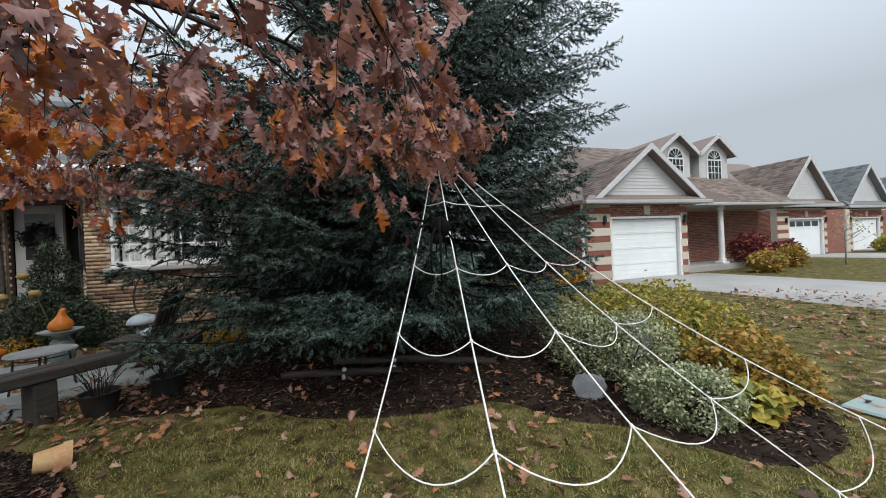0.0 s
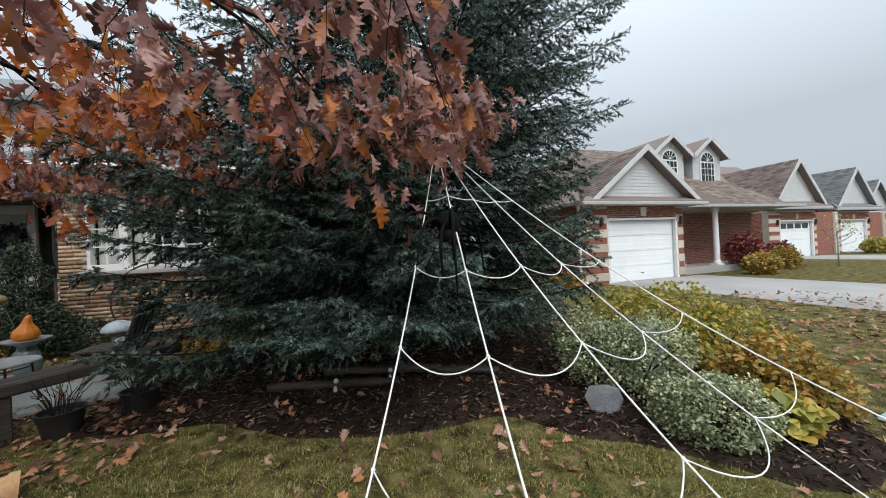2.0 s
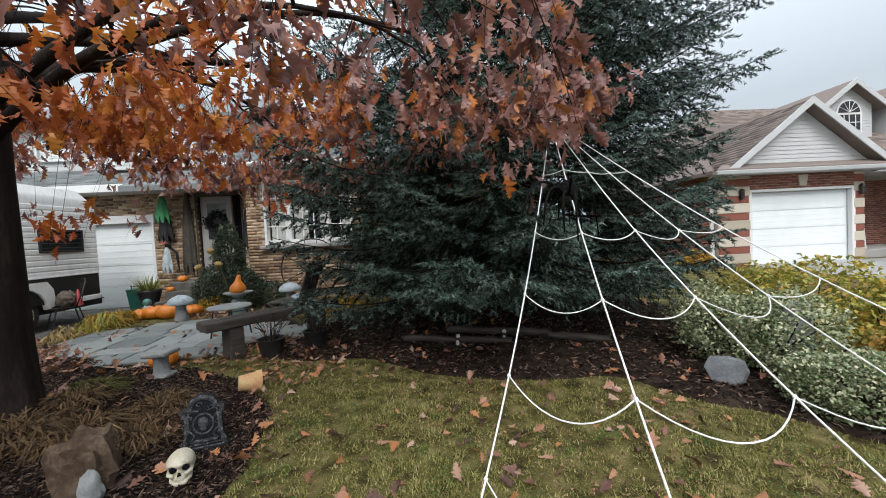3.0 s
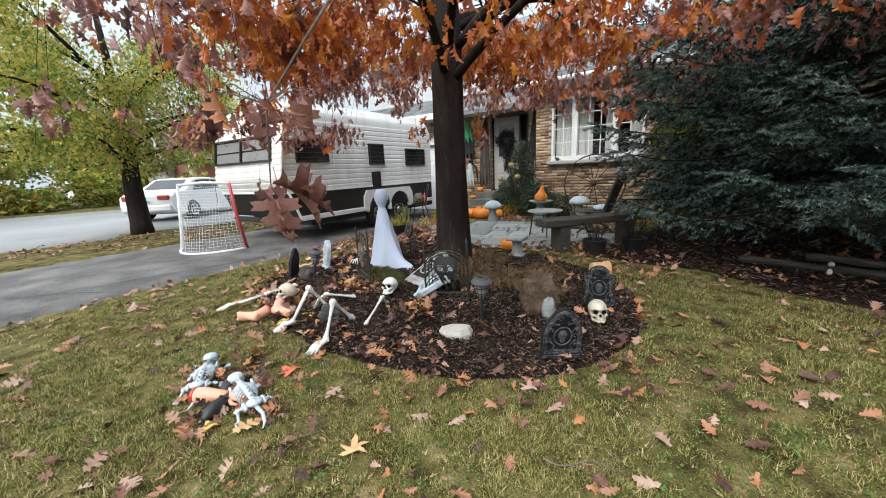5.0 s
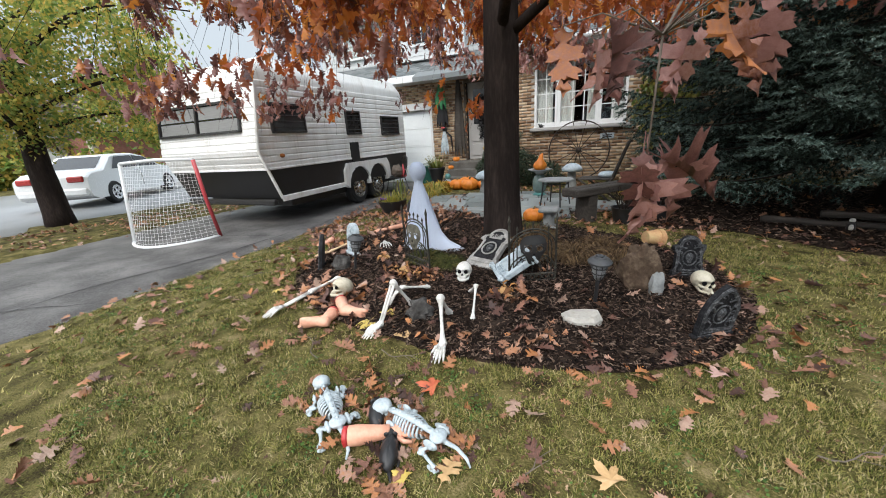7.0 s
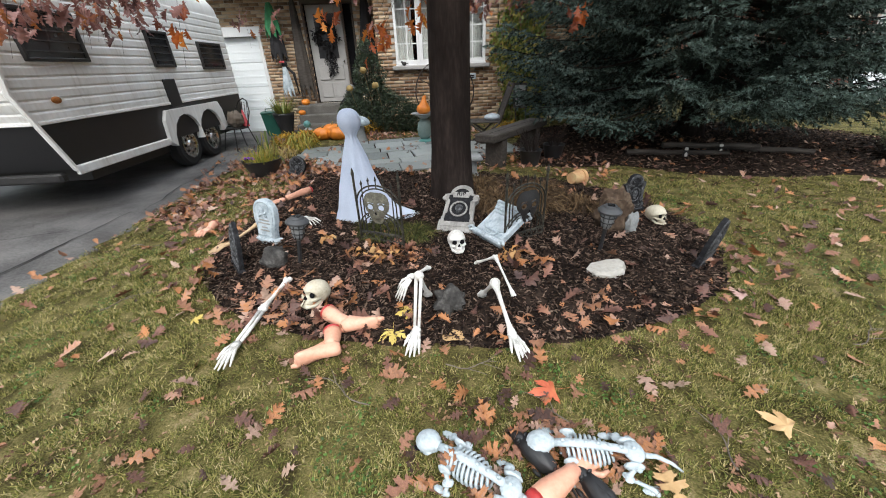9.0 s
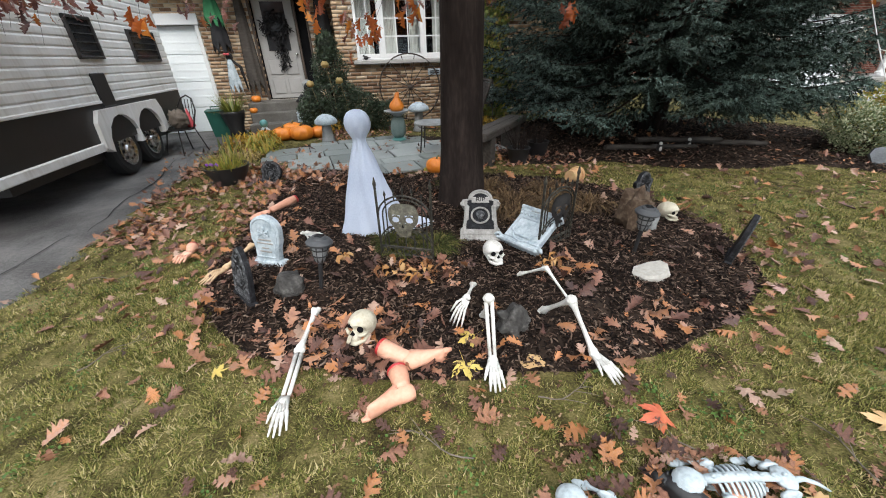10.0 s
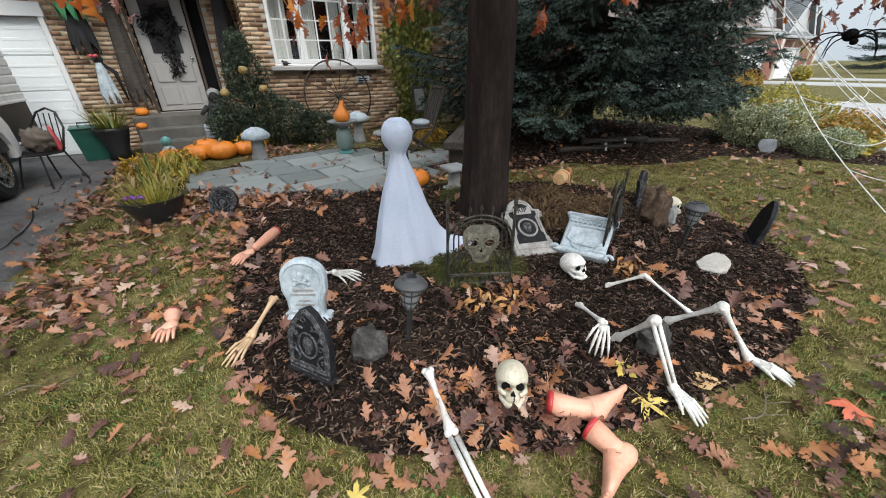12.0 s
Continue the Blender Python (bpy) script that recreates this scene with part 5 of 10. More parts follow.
    for q, (dx, dy, lift, yaw, size, level) in enumerate(hang):
        ob = new("leaf", variants[q % 4])
        ob.parent = t
        ob.matrix_basis = Matrix.Translation(low + Vector((dx, dy, lift))) @ Matrix.Rotation(yaw, 4, "Z") @ Matrix.Rotation(level - PI / 2, 4, "X") @ Matrix.Rotation(0.4 * math.sin(q * 1.7), 4, "Y") @ Matrix.Scale(size, 4)
    a = warm & ~near
    part("inner_crown", leaf_cloud("inner_crown", pos[a], rots[a], scale[a], M["leaf_inner"], stalk=True, forms=WILTED), None, t, "rust-orange leaves round the trunk")["kind"] = "stuff"
    a = ~warm & ~near
    part("crown", leaf_cloud("crown", pos[a], rots[a], scale[a], M["leaf_outer"], stalk=True, forms=WILTED), None, t, "mauve-brown drooping leaves")["kind"] = "stuff"
    return t


M["stem_grey"] = material("dead_twig", [(0.09, 0.07, 0.055), (0.20, 0.165, 0.135)], 0.85, 20, 0.3, 90)
M["leaf_near"] = material("hanging_oak_leaf", [(0.060, 0.024, 0.020), (0.135, 0.056, 0.048), (0.23, 0.100, 0.086), (0.32, 0.155, 0.135), (0.42, 0.225, 0.20), (0.30, 0.115, 0.062), (0.48, 0.165, 0.03)], 0.4, 11, 0.3, 60, per="object", through_light=0.28, spread=0.58, vary=0.65)
oak()


# ---- spruce ----
def needles(name, base, axis, length, per, reach, wide, mat):
    """Needles all round twigs given as arrays of base, unit axis and length."""
    n = len(base)
    b = np.repeat(base, per, 0)
    a = np.repeat(axis, per, 0)
    l = np.repeat(length, per)
    s = rng.random(n * per)
    ref = np.tile(np.array([0.0, 0.0, 1.0]), (n * per, 1)) + rng.normal(0, 0.1, (n * per, 3))
    e1 = np.cross(a, ref)
    e1 /= np.linalg.norm(e1, axis=1)[:, None] + 1e-9
    e2 = np.cross(a, e1)
    th = rng.uniform(0, 2 * PI, n * per)
    rad = e1 * np.cos(th)[:, None] + e2 * np.sin(th)[:, None]
    root = b + a * (s * l)[:, None]
    d = a * 0.75 + rad * 0.8
    tip = root + d * (reach * rng.uniform(0.7, 1.2, n * per))[:, None]
    side = np.cross(d, rad + rng.normal(0, 0.3, rad.shape))
    side /= np.linalg.norm(side, axis=1)[:, None] + 1e-9
    side *= wide
    me = soup(name, np.stack([root - side, root + side, tip], 1), [(0, 1, 2)])
    me.materials.append(mat)
    return me


# near-black needles: older growth, plus the shade under boughs put into the colour
M["needle"] = material("old_and_shaded_needle", [(0.006, 0.010, 0.008), (0.013, 0.021, 0.016), (0.026, 0.040, 0.031)], 0.65, 2.2, 0.0, 14, per="island", spread=0.6, shine=0.15, vary=0.5)
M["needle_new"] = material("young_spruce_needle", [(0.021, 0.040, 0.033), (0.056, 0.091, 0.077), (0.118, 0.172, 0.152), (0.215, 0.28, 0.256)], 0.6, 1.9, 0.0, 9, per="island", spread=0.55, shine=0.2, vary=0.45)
SKIRT = ((0.4, 0.80), (1.2, 0.97), (2.2, 1.0), (3.2, 0.93), (4.1, 0.93), (4.7, 0.68), (6.5, 0.42), (9.0, 0.13), (10.0, 0.03))


def skirt(z, tall):
    """How far the boughs reach at a height, as a share of the widest."""
    k = z * 10.0 / tall
    for (z0, r0), (z1, r1) in zip(SKIRT, SKIRT[1:]):
        if k <= z1:
            return r0 + (r1 - r0) * max(0, (k - z0) / (z1 - z0))
    return SKIRT[-1][1]


def spruce(at, tall, radius, levels, label, dense=1.0):
    """A spruce: whorls of drooping boughs with upturned ends, each a flat fan of side twigs set with short shoots."""
    t = thing("spruce_tree", label, "tree", at=Matrix.Translation(at))
    part("trunk", Geo().tube([(0, 0, -0.1), (0, 0, 0.4), (0.02, 0, tall * 0.5), (0, 0, tall)], [0.26, 0.2, 0.12, 0.02], 12), M["bark"], t, smooth=True)
    wood = Geo()
    old_and_under, young = [], []
    up = Vector((0, 0, 1))
    for j in range(levels):
        k = j / (levels - 1)
        z0 = 1.05 + (tall - 1.3) * k ** 1.12
        count = int(21 - 11 * k)
        for i in range(count):
            az = 2 * PI * (i + 0.5 * (j % 2)) / count + rng.uniform(-0.2, 0.2)
            front = math.sin(az) < 0.35
            fill = dense * (1.0 if front else 0.6) * (1.0 if z0 < 5 else 0.6)
            rr = radius * skirt(z0, tall) * rng.uniform(0.80, 1.12)
            if math.cos(az) > 0.3 and z0 < 3.0:
                rr = min(rr * 0.84, radius * 0.83)
            elif math.cos(az) < -0.3 and z0 < 3.0:
                rr *= 1.05
            start = z0 + rng.uniform(-0.07, 0.07) + 0.12 * math.sin(1.3 * i + 2.1 * j)
            droop = rng.uniform(0.24, 0.36) * (1 - 0.75 * k)
            low_z = 0.58 + 0.10 * math.sin(3.0 * i + j)
            pts = []
            for q in range(11):
                v = q / 10
                z = start + 0.10 * v - droop * rr * 0.62 * math.sin(min(v, 0.92) * 1.9) + 0.32 * max(0, v - 0.72) ** 1.5 * rr + k * v * 0.7
                pts.append(Vector((math.cos(az) * rr * v, math.sin(az) * rr * v, max(low_z, z))))
            wood.tube(pts, [0.026 * (1 - 0.85 * q / 10) * (1 - 0.5 * k) for q in range(11)], 5, caps=False)
            v, turn_of = 0.24 + 0.1 * rng.random(), i
            while v < 0.985:
                q = min(9, int(v * 10))
                p = pts[q].lerp(pts[q + 1], v * 10 - q)
                d = (pts[q + 1] - pts[q]).normalized()
                flat = Vector((-d.y, d.x, 0)).normalized()
                side = (1, -1, 0.15)[turn_of % 3]
                turn_of += 1
                ln = (0.22 + 0.52 * (1 - v) ** 0.75) * rng.uniform(0.75, 1.2) * min(1, rr / 1.8 + 0.25) * (1 if abs(side) == 1 else 0.6)
                sag = rng.uniform(0.05, 0.5)
                bd = (d * 0.68 + flat * side * 0.8 - up * (sag * 0.55 if abs(side) == 1 else 0.7)).normalized()
                cross = bd.cross(up).normalized()
                old_and_under.append((p, bd, ln))
                w, turn = 0.16, 1
                while w < 1.0:
                    turn = -turn
                    root = p + bd * ln * w - up * sag * 0.35 * ln * w * w
                    sd = (bd * 0.82 + cross * turn * 0.62 - up * rng.uniform(-0.15, 0.6)).normalized()
                    sl = rng.uniform(0.08, 0.17) * (1.1 - 0.35 * w)
                    # down-turned shoots get the dark needles too, as painted underside shade
                    (young if (v > 0.5 or w > 0.6) and sd.z > -0.42 else old_and_under).append((root, sd, sl))
                    w += 0.046 / max(ln, 0.1) / fill
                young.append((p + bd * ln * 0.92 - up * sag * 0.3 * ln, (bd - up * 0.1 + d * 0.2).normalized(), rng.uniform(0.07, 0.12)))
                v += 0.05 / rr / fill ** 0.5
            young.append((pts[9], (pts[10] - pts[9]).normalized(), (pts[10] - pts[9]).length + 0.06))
    part("bough_wood", wood, M["bark"], t, smooth=False)["kind"] = "stuff"
    for name, rows, mat, per, words_of in (("inner_foliage", old_and_under, M["needle"], 18, "dark older needles inside the tree, with underside shade in their colour"), ("crown", young, M["needle_new"], 22, "blue-green young shoots on drooping boughs")):
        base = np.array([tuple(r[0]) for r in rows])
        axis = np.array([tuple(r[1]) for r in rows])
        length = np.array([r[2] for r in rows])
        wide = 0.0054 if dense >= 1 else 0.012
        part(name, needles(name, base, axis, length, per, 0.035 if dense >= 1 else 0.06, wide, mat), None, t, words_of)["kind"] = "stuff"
    return t


spruce(SPRUCE, 10.0, 3.05, 24, "tall blue-green spruce with boughs down to the mulch")


# ---- street tree beside the drive ----
M["leaf_green"] = material("green_yellow_leaf", [(0.08, 0.14, 0.03), (0.17, 0.25, 0.05), (0.32, 0.35, 0.08), (0.50, 0.43, 0.09), (0.52, 0.31, 0.06)], 0.6, 1.1, 0.1, 20, per="island", through_light=0.45, spread=0.6)


def street_tree(at, tall, radius, count, label, mat, trunk_r=0.2, size=0.11):
    t = thing("street_tree", label, "tree", at=Matrix.Translation(at))
    part("trunk", Geo().tube([(0, 0, -0.2), (0, 0, 0.3), (-0.04, 0, 1.2), (-0.12, 0.05, 2.2), (-0.2, 0.05, tall * 0.6), (-0.2, 0, tall * 0.9)], [trunk_r * 1.25, trunk_r, trunk_r * 0.86, trunk_r * 0.72, trunk_r * 0.4, 0.03], 12), M["bark"], t, smooth=True)
    cl = []
    for i in range(16):
        az, z0 = i * 2.4 + rng.uniform(-0.2, 0.2), 1.7 + 0.14 * i
        reach = radius * rng.uniform(0.65, 1.0)
        pts = [Vector((-0.1 + math.cos(az) * reach * s, math.sin(az) * reach * s, z0 + 0.9 * math.sin(1.9 * s) * (0.6 + 0.05 * i))) for s in np.linspace(0, 1, 7)]
        part("limb", Geo().tube(pts, [0.06 * (1 - 0.13 * k) for k in range(7)], 6), M["bark"], t, smooth=True)
        for k in range(14):
            s = rng.uniform(0.3, 1.05)
            q = pts[min(6, int(s * 6))]
            cl.append(np.array(q) + rng.normal(0, 0.42, 3) * (1, 1, 0.6))
    cl = np.array(cl)
    pick = cl[rng.integers(0, len(cl), count)]
    pos = pick + rng.normal(0, 0.2, (count, 3))
    rots = basis(rng.uniform(0, 2 * PI, count), rng.normal(-0.5, 0.6, count), rng.normal(0, 0.6, count))
    part("crown", leaf_cloud("crown", pos, rots, rng.uniform(0.7, 1.3, count) * size, mat, lobes=[0.05, 0.3, 0.34, 0.2, 0.02]), None, t, "thin green crown turning yellow")["kind"] = "stuff"
    return t


street_tree((-13.2, -1.65, -0.1), 6.8, 3.5, 34000, "street tree with green and yellow leaves on the grass strip", M["leaf_green"], 0.23, 0.075)
street_tree((-36.0, -6.0, -0.1), 9, 5, 3500, "yellowing tree across the road", M["leaf_green"], 0.25, 0.28)
street_tree((-40.0, 9.0, -0.1), 10, 5.5, 3500, "green tree among far houses", M["leaf_green"], 0.25, 0.28)
for x, y, h, r in ((-30.0, -9.5, 8, 4), (-27.5, 3.5, 7.5, 3.6), (-46.0, -2.0, 10, 5.5), (-33.0, -16.0, 9, 4.5), (-38.0, 2.5, 9, 5)):
    street_tree((x, y, -0.1), h, r, 3600, "yellow-green tree across the road", M["leaf_green"], 0.24, 0.26)
spruce(Vector((46.0, 30.0, 0)), 9.0, 3.5, 9, "distant spruce behind the row of bungalows", 0.35)


# ---- fallen leaves ----
def litter():
    zones = [(OAK_BED, 330), (PATIO, 130), ([(-7.2, 3.4), (-6.2, 2.8), (-4.9, 2.75), (-4.2, 3.3), (-4.4, 3.0), (-5.2, 2.4), (-6.3, 2.3), (-7.4, 2.9)], 420), ([(-4.9, -0.3), (-4.1, -0.42), (-3.9, -0.1), (-4.1, 0.25), (-4.6, 0.2), (-4.95, 0.0)], 70), ([(-7.9, 5.0), (-6.6, 4.8), (-5.4, 5.4), (-5.6, 6.2), (-7.6, 5.9)], 260), (SPRUCE_BED, 620), ([(-5.7, 0.5), (-5.3, -0.1), (-4.3, -0.36), (-3.3, -0.24), (-3.4, 0.1), (-4.6, 0.1), (-5.0, 0.6), (-5.6, 1.6)], 240), ([(-6.6, 2.9), (-5.9, 2.0), (-5.5, 0.6), (-6.4, 0.6), (-7.3, 1.6), (-7.9, 3.0)], 420), ([(-9.2, 4.2), (-7.2, 1.0), (-5.9, 0.7), (-5.9, 2.9), (-7.1, 3.6), (-7.9, 5.6), (-8.9, 5.8)], 2500), ([(-6.3, -2.2), (-2, -2.6), (2.8, -1.0), (2.2, 2.4), (0.2, 3.2), (-2.2, 3.4), (-1.7, 1.5), (-2.5, -0.1), (-4.3, -0.5), (-5.6, 0.2), (-6.3, 2.0), (-7.4, 1.0)], 1250), ([(-3.5, -0.95), (-2.6, -1.0), (-2.6, -0.5), (-3.4, -0.5)], 120), ([(-4.5, 0.35), (-3.9, 0.3), (-3.85, 0.6), (-4.45, 0.62)], 70), ([(-3.6, 0.5), (-3.1, 0.45), (-3.05, 0.8), (-3.5, 0.85)], 50), ([(-4.75, -0.25), (-4.2, -0.3), (-4.15, 0.0), (-4.7, 0.05)], 60), ([(-3.0, -0.1), (-2.2, 0.3), (-2.35, 0.5), (-3.0, 0.2)], 60), ([(2.2, 2.4), (7, 3), (9, 6), (8, 9), (3.4, 9), (2.6, 5)], 1700), ([(-3.4, 3.2), (-2.5, 2.5), (-2.2, 3.3), (-2.8, 4.1), (-4.2, 4.2), (-4.4, 3.0)], 300), ([(-7.4, 4.9), (-5.3, 5.3), (-4.0, 5.2), (-3.9, 7.0), (-5.9, 6.7), (-7.6, 6.0)], 350), ([(-12.6, -3.4), (-11.4, -4.8), (-9.9, -0.6), (-11, 2), (-12.4, 1.4)], 700)]
    xs, ys = [], []
    for poly, count in zones:
        lo, hi = np.min(poly, 0), np.max(poly, 0)
        a, b = rng.uniform(lo[0], hi[0], count * 3), rng.uniform(lo[1], hi[1], count * 3)
        clump = np.array([noise.noise(Vector((p * 1.3, q * 1.3, 4))) for p, q in zip(a, b)])
        ok = inside(poly, a, b) & (rng.random(count * 3) < 0.55 + clump)
        xs.append(a[ok][:count])
        ys.append(b[ok][:count])
    # a drift round the rim of the oak bed
    rim = smooth_outline(OAK_BED, 330)
    xs.append(np.array([p[0] for p in rim]) + rng.normal(0, 0.15, 330))
    ys.append(np.array([p[1] for p in rim]) + rng.normal(0, 0.15, 330))
    xs, ys = np.concatenate(xs), np.concatenate(ys)
    n = len(xs)
    zs = ground_many(xs, ys) + rng.uniform(0.016, 0.034, n)
    pos = np.stack([xs, ys, zs], -1)
    rots = basis(rng.uniform(0, 2 * PI, n), rng.normal(0.05, 0.36, n), rng.normal(0, 0.42, n) + PI * (rng.random(n) < 0.4))
    scale = np.where(inside(OAK_BED, xs, ys), rng.uniform(0.05, 0.125, n), rng.uniform(0.04, 0.105, n))
    lawn = ~inside(OAK_BED, xs, ys) & ~inside(SPRUCE_BED, xs, ys) & (ys < 1.6) & (xs > -6) & (xs < 1)
    single = np.zeros(n, bool)
    nearest = np.nonzero(lawn)[0]
    single[nearest[np.argsort(np.hypot(xs[nearest] + 3.4, ys[nearest] + 0.6))[:290]]] = True
    part_me = leaf_cloud("fallen_leaves", pos[~single], rots[~single], scale[~single], M["leaf_dry"])
    tagged(part("fallen_leaves", part_me, None), "brown and russet oak leaves scattered over lawn and mulch", "leaves", kind="stuff")
    forms = []
    for cu, fo, sk, lb in ((0.1, 0.2, 0.2, OAK_LOBES), (0.3, 0.6, -0.3, OAK_LOBES), (0.55, 0.35, 0.1, OAK_LOBES), (-0.3, 0.5, 0.3, OAK_LOBES)):
        vs, fs = oak_shape(cu, fo, sk) if lb is OAK_LOBES else leaf_shape(lb, 1.0, cu, fo, skew=sk)
        me = bpy.data.meshes.new("fallen_leaf")
        me.from_pydata([tuple(v) for v in vs], [], fs)
        me.materials.append(M["leaf_dry_one"])
        me.shade_smooth()
        forms.append(me)
    for i in np.nonzero(single)[0]:
        ob = new("fallen_leaf", forms[int(rng.integers(0, 4))])
        ob.matrix_basis = Matrix.Translation(pos[i]) @ Matrix([list(q) for q in rots[i]]).to_4x4() @ Matrix.Scale(float(scale[i] * 1.05), 4)
        tagged(ob, "curled brown oak leaf lying on the grass", "leaf", "fallen leaves on the lawn")


litter()


def lawn_weeds():
    """Clumps of small green weed leaves and dry flecks between the blades."""
    M["weed"] = material("lawn_weed_leaf", [(0.028, 0.050, 0.012), (0.060, 0.115, 0.022), (0.105, 0.18, 0.040)], 0.6, 9, 0.1, 60, per="island", spread=0.6, shine=0.25)
    M["leaf_crumb"] = material("leaf_crumb", [(0.04, 0.02, 0.014), (0.12, 0.06, 0.035), (0.24, 0.14, 0.08), (0.40, 0.28, 0.18)], 0.7, 16, 0.2, 60, per="island", spread=0.6, shine=0.2)
    cx, cy = rng.uniform(-7.0, 2.0, 520), rng.uniform(-1.7, 2.6, 520)
    xs = np.repeat(cx, 34) + rng.normal(0, 0.045, 17680)
    ys = np.repeat(cy, 34) + rng.normal(0, 0.045, 17680)
    ok = on_lawn(xs, ys)
    xs, ys = xs[ok], ys[ok]
    n = len(xs)
    pos = np.stack([xs, ys, ground_many(xs, ys) + rng.uniform(0.006, 0.02, n)], -1)
    rots = basis(rng.uniform(0, 2 * PI, n), rng.normal(0.2, 0.4, n), rng.normal(0, 0.4, n))
    me = leaf_cloud("lawn_weeds", pos, rots, rng.uniform(0.007, 0.016, n), M["weed"], lobes=[0.06, 0.34, 0.4, 0.22, 0.02])
    tagged(part("lawn_weeds", me, None), "small green weeds in clumps through the lawn", "weeds", kind="stuff")
    xs, ys = rng.uniform(-7.0, 2.6, 42000), rng.uniform(-1.7, 3.2, 42000)
    ok = on_lawn(xs, ys) & (rng.random(42000) < 0.3 + 1.5 * field(xs, ys, 2.6, 9.5))
    xs, ys = xs[ok], ys[ok]
    n = len(xs)
    pos = np.stack([xs, ys, ground_many(xs, ys) + rng.uniform(0.004, 0.016, n)], -1)
    rots = basis(rng.uniform(0, 2 * PI, n), rng.normal(0, 0.3, n), rng.normal(0, 0.3, n))
    me = leaf_cloud("leaf_crumbs", pos, rots, rng.uniform(0.006, 0.024, n), M["leaf_crumb"], lobes=[0.1, 0.34, 0.12, 0.28, 0.04])
    tagged(part("leaf_crumbs", me, None), "broken bits of dry brown leaf in the grass", "leaves", kind="stuff")


lawn_weeds()


def fallen_twig(x, y, yaw, ln, seed):
    pts = [(ln * (s - 0.5), 0.06 * ln * math.sin(7 * s + seed), 0.016 + 0.006 * math.sin(9 * s + seed)) for s in np.linspace(0, 1, 9)]
    g = Geo().tube(pts, [0.0035 - 0.002 * k / 8 for k in range(9)], 6)
    for k in (3, 5, 6):
        q = Vector(pts[k])
        g.tube([q, q + Vector((0.05, 0.03 * (-1) ** k, 0.006)), q + Vector((0.085, 0.05 * (-1) ** k, 0.004))], [0.002, 0.0015, 0.001], 5)
    alone("twig", g, M["stem_grey"], "thin grey-brown twig lying on the grass", "twig", at=pose(x, y, ground_z(x, y), 0, 0, yaw), group="fallen twigs", smooth=True)


for x, y, yaw, ln, sd in ((-3.9, -0.62, 165, 0.34, 0), (-3.35, -0.35, 20, 0.26, 2), (-5.6, -0.3, 60, 0.3, 4), (-2.4, -0.5, 100, 0.22, 1), (-1.5, 0.3, 40, 0.3, 3), (-3.0, -0.5, 140, 0.2, 5), (-6.4, 0.4, 10, 0.28, 6)):
    fallen_twig(x, y, yaw, ln, sd)


# ---- decorations: helpers ----
M["bone"] = material("white_plastic_bone", [(0.40, 0.38, 0.34), (0.62, 0.61, 0.58), (0.74, 0.74, 0.72)], 0.5, 18, 0.3, 90, spread=0.4)
M["bone_old"] = material("aged_bone", [(0.30, 0.26, 0.18), (0.48, 0.44, 0.34), (0.62, 0.58, 0.48)], 0.6, 16, 0.3, 90)
M["bone_tan"] = material("tan_plastic_bone", [(0.45, 0.30, 0.17), (0.58, 0.42, 0.26)], 0.55, 14, 0.2, 90)
M["flesh"] = material("flesh_rubber", [(0.56, 0.25, 0.16), (0.68, 0.35, 0.24), (0.72, 0.44, 0.33)], 0.5, 5, 0.1, 60)
M["blood"] = material("red_paint", [(0.34, 0.02, 0.02), (0.50, 0.05, 0.05)], 0.35, 20, 0.3, 90)
M["foam_pale"] = material("pale_grey_foam", [(0.20, 0.25, 0.28), (0.38, 0.44, 0.48), (0.52, 0.58, 0.62)], 0.8, 14, 0.5, 60, spread=0.4)
M["foam_grey"] = material("weathered_grey_foam", [(0.10, 0.095, 0.09), (0.28, 0.27, 0.255), (0.44, 0.43, 0.41)], 0.85, 14, 0.5, 70)
M["foam_dark"] = material("black_foam", [(0.004, 0.004, 0.005), (0.010, 0.010, 0.012), (0.035, 0.036, 0.040)], 0.65, 30, 0.6, 90, spread=0.4, shine=0.2)
M["foam_edge"] = material("dry_brushed_silver", [(0.012, 0.012, 0.014), (0.05, 0.052, 0.056), (0.20, 0.205, 0.215)], 0.6, 45, 0.5, 120, spread=0.35, shine=0.25)
M["sheet"] = material("white_cloth", [(0.46, 0.53, 0.68), (0.58, 0.65, 0.79), (0.66, 0.72, 0.84)], 0.85, 3, 0.25, 90, through_light=0.2)
M["pumpkin"] = material("pumpkin_skin", [(0.50, 0.13, 0.015), (0.66, 0.20, 0.02), (0.72, 0.26, 0.03)], 0.45, 5, 0.15, 60)
M["stem"] = material("dry_stem", [(0.10, 0.09, 0.04), (0.20, 0.16, 0.08)], 0.8, 20, 0.3, 90)
M["stone_pale"] = material("pale_rock", [(0.28, 0.26, 0.23), (0.42, 0.40, 0.36), (0.54, 0.52, 0.48)], 0.85, 7, 0.6, 50)
M["stone_tan"] = material("brown_boulder", [(0.035, 0.023, 0.016), (0.085, 0.058, 0.040), (0.19, 0.145, 0.105)], 0.92, 9, 0.9, 40, spread=0.4, shine=0.15)
M["stone_dark"] = material("dark_rock", [(0.022, 0.021, 0.020), (0.060, 0.057, 0.054), (0.15, 0.143, 0.135)], 0.9, 12, 0.8, 60, spread=0.4, shine=0.2)
M["stone_grey"] = material("grey_cast_stone", [(0.14, 0.15, 0.15), (0.24, 0.25, 0.25), (0.34, 0.35, 0.35)], 0.85, 8, 0.5, 60)
M["flag"] = material("patio_flagstone", [(0.14, 0.157, 0.150), (0.22, 0.24, 0.232), (0.31, 0.33, 0.32)], 0.55, 5, 0.6, 50, per="object", shine=0.4)
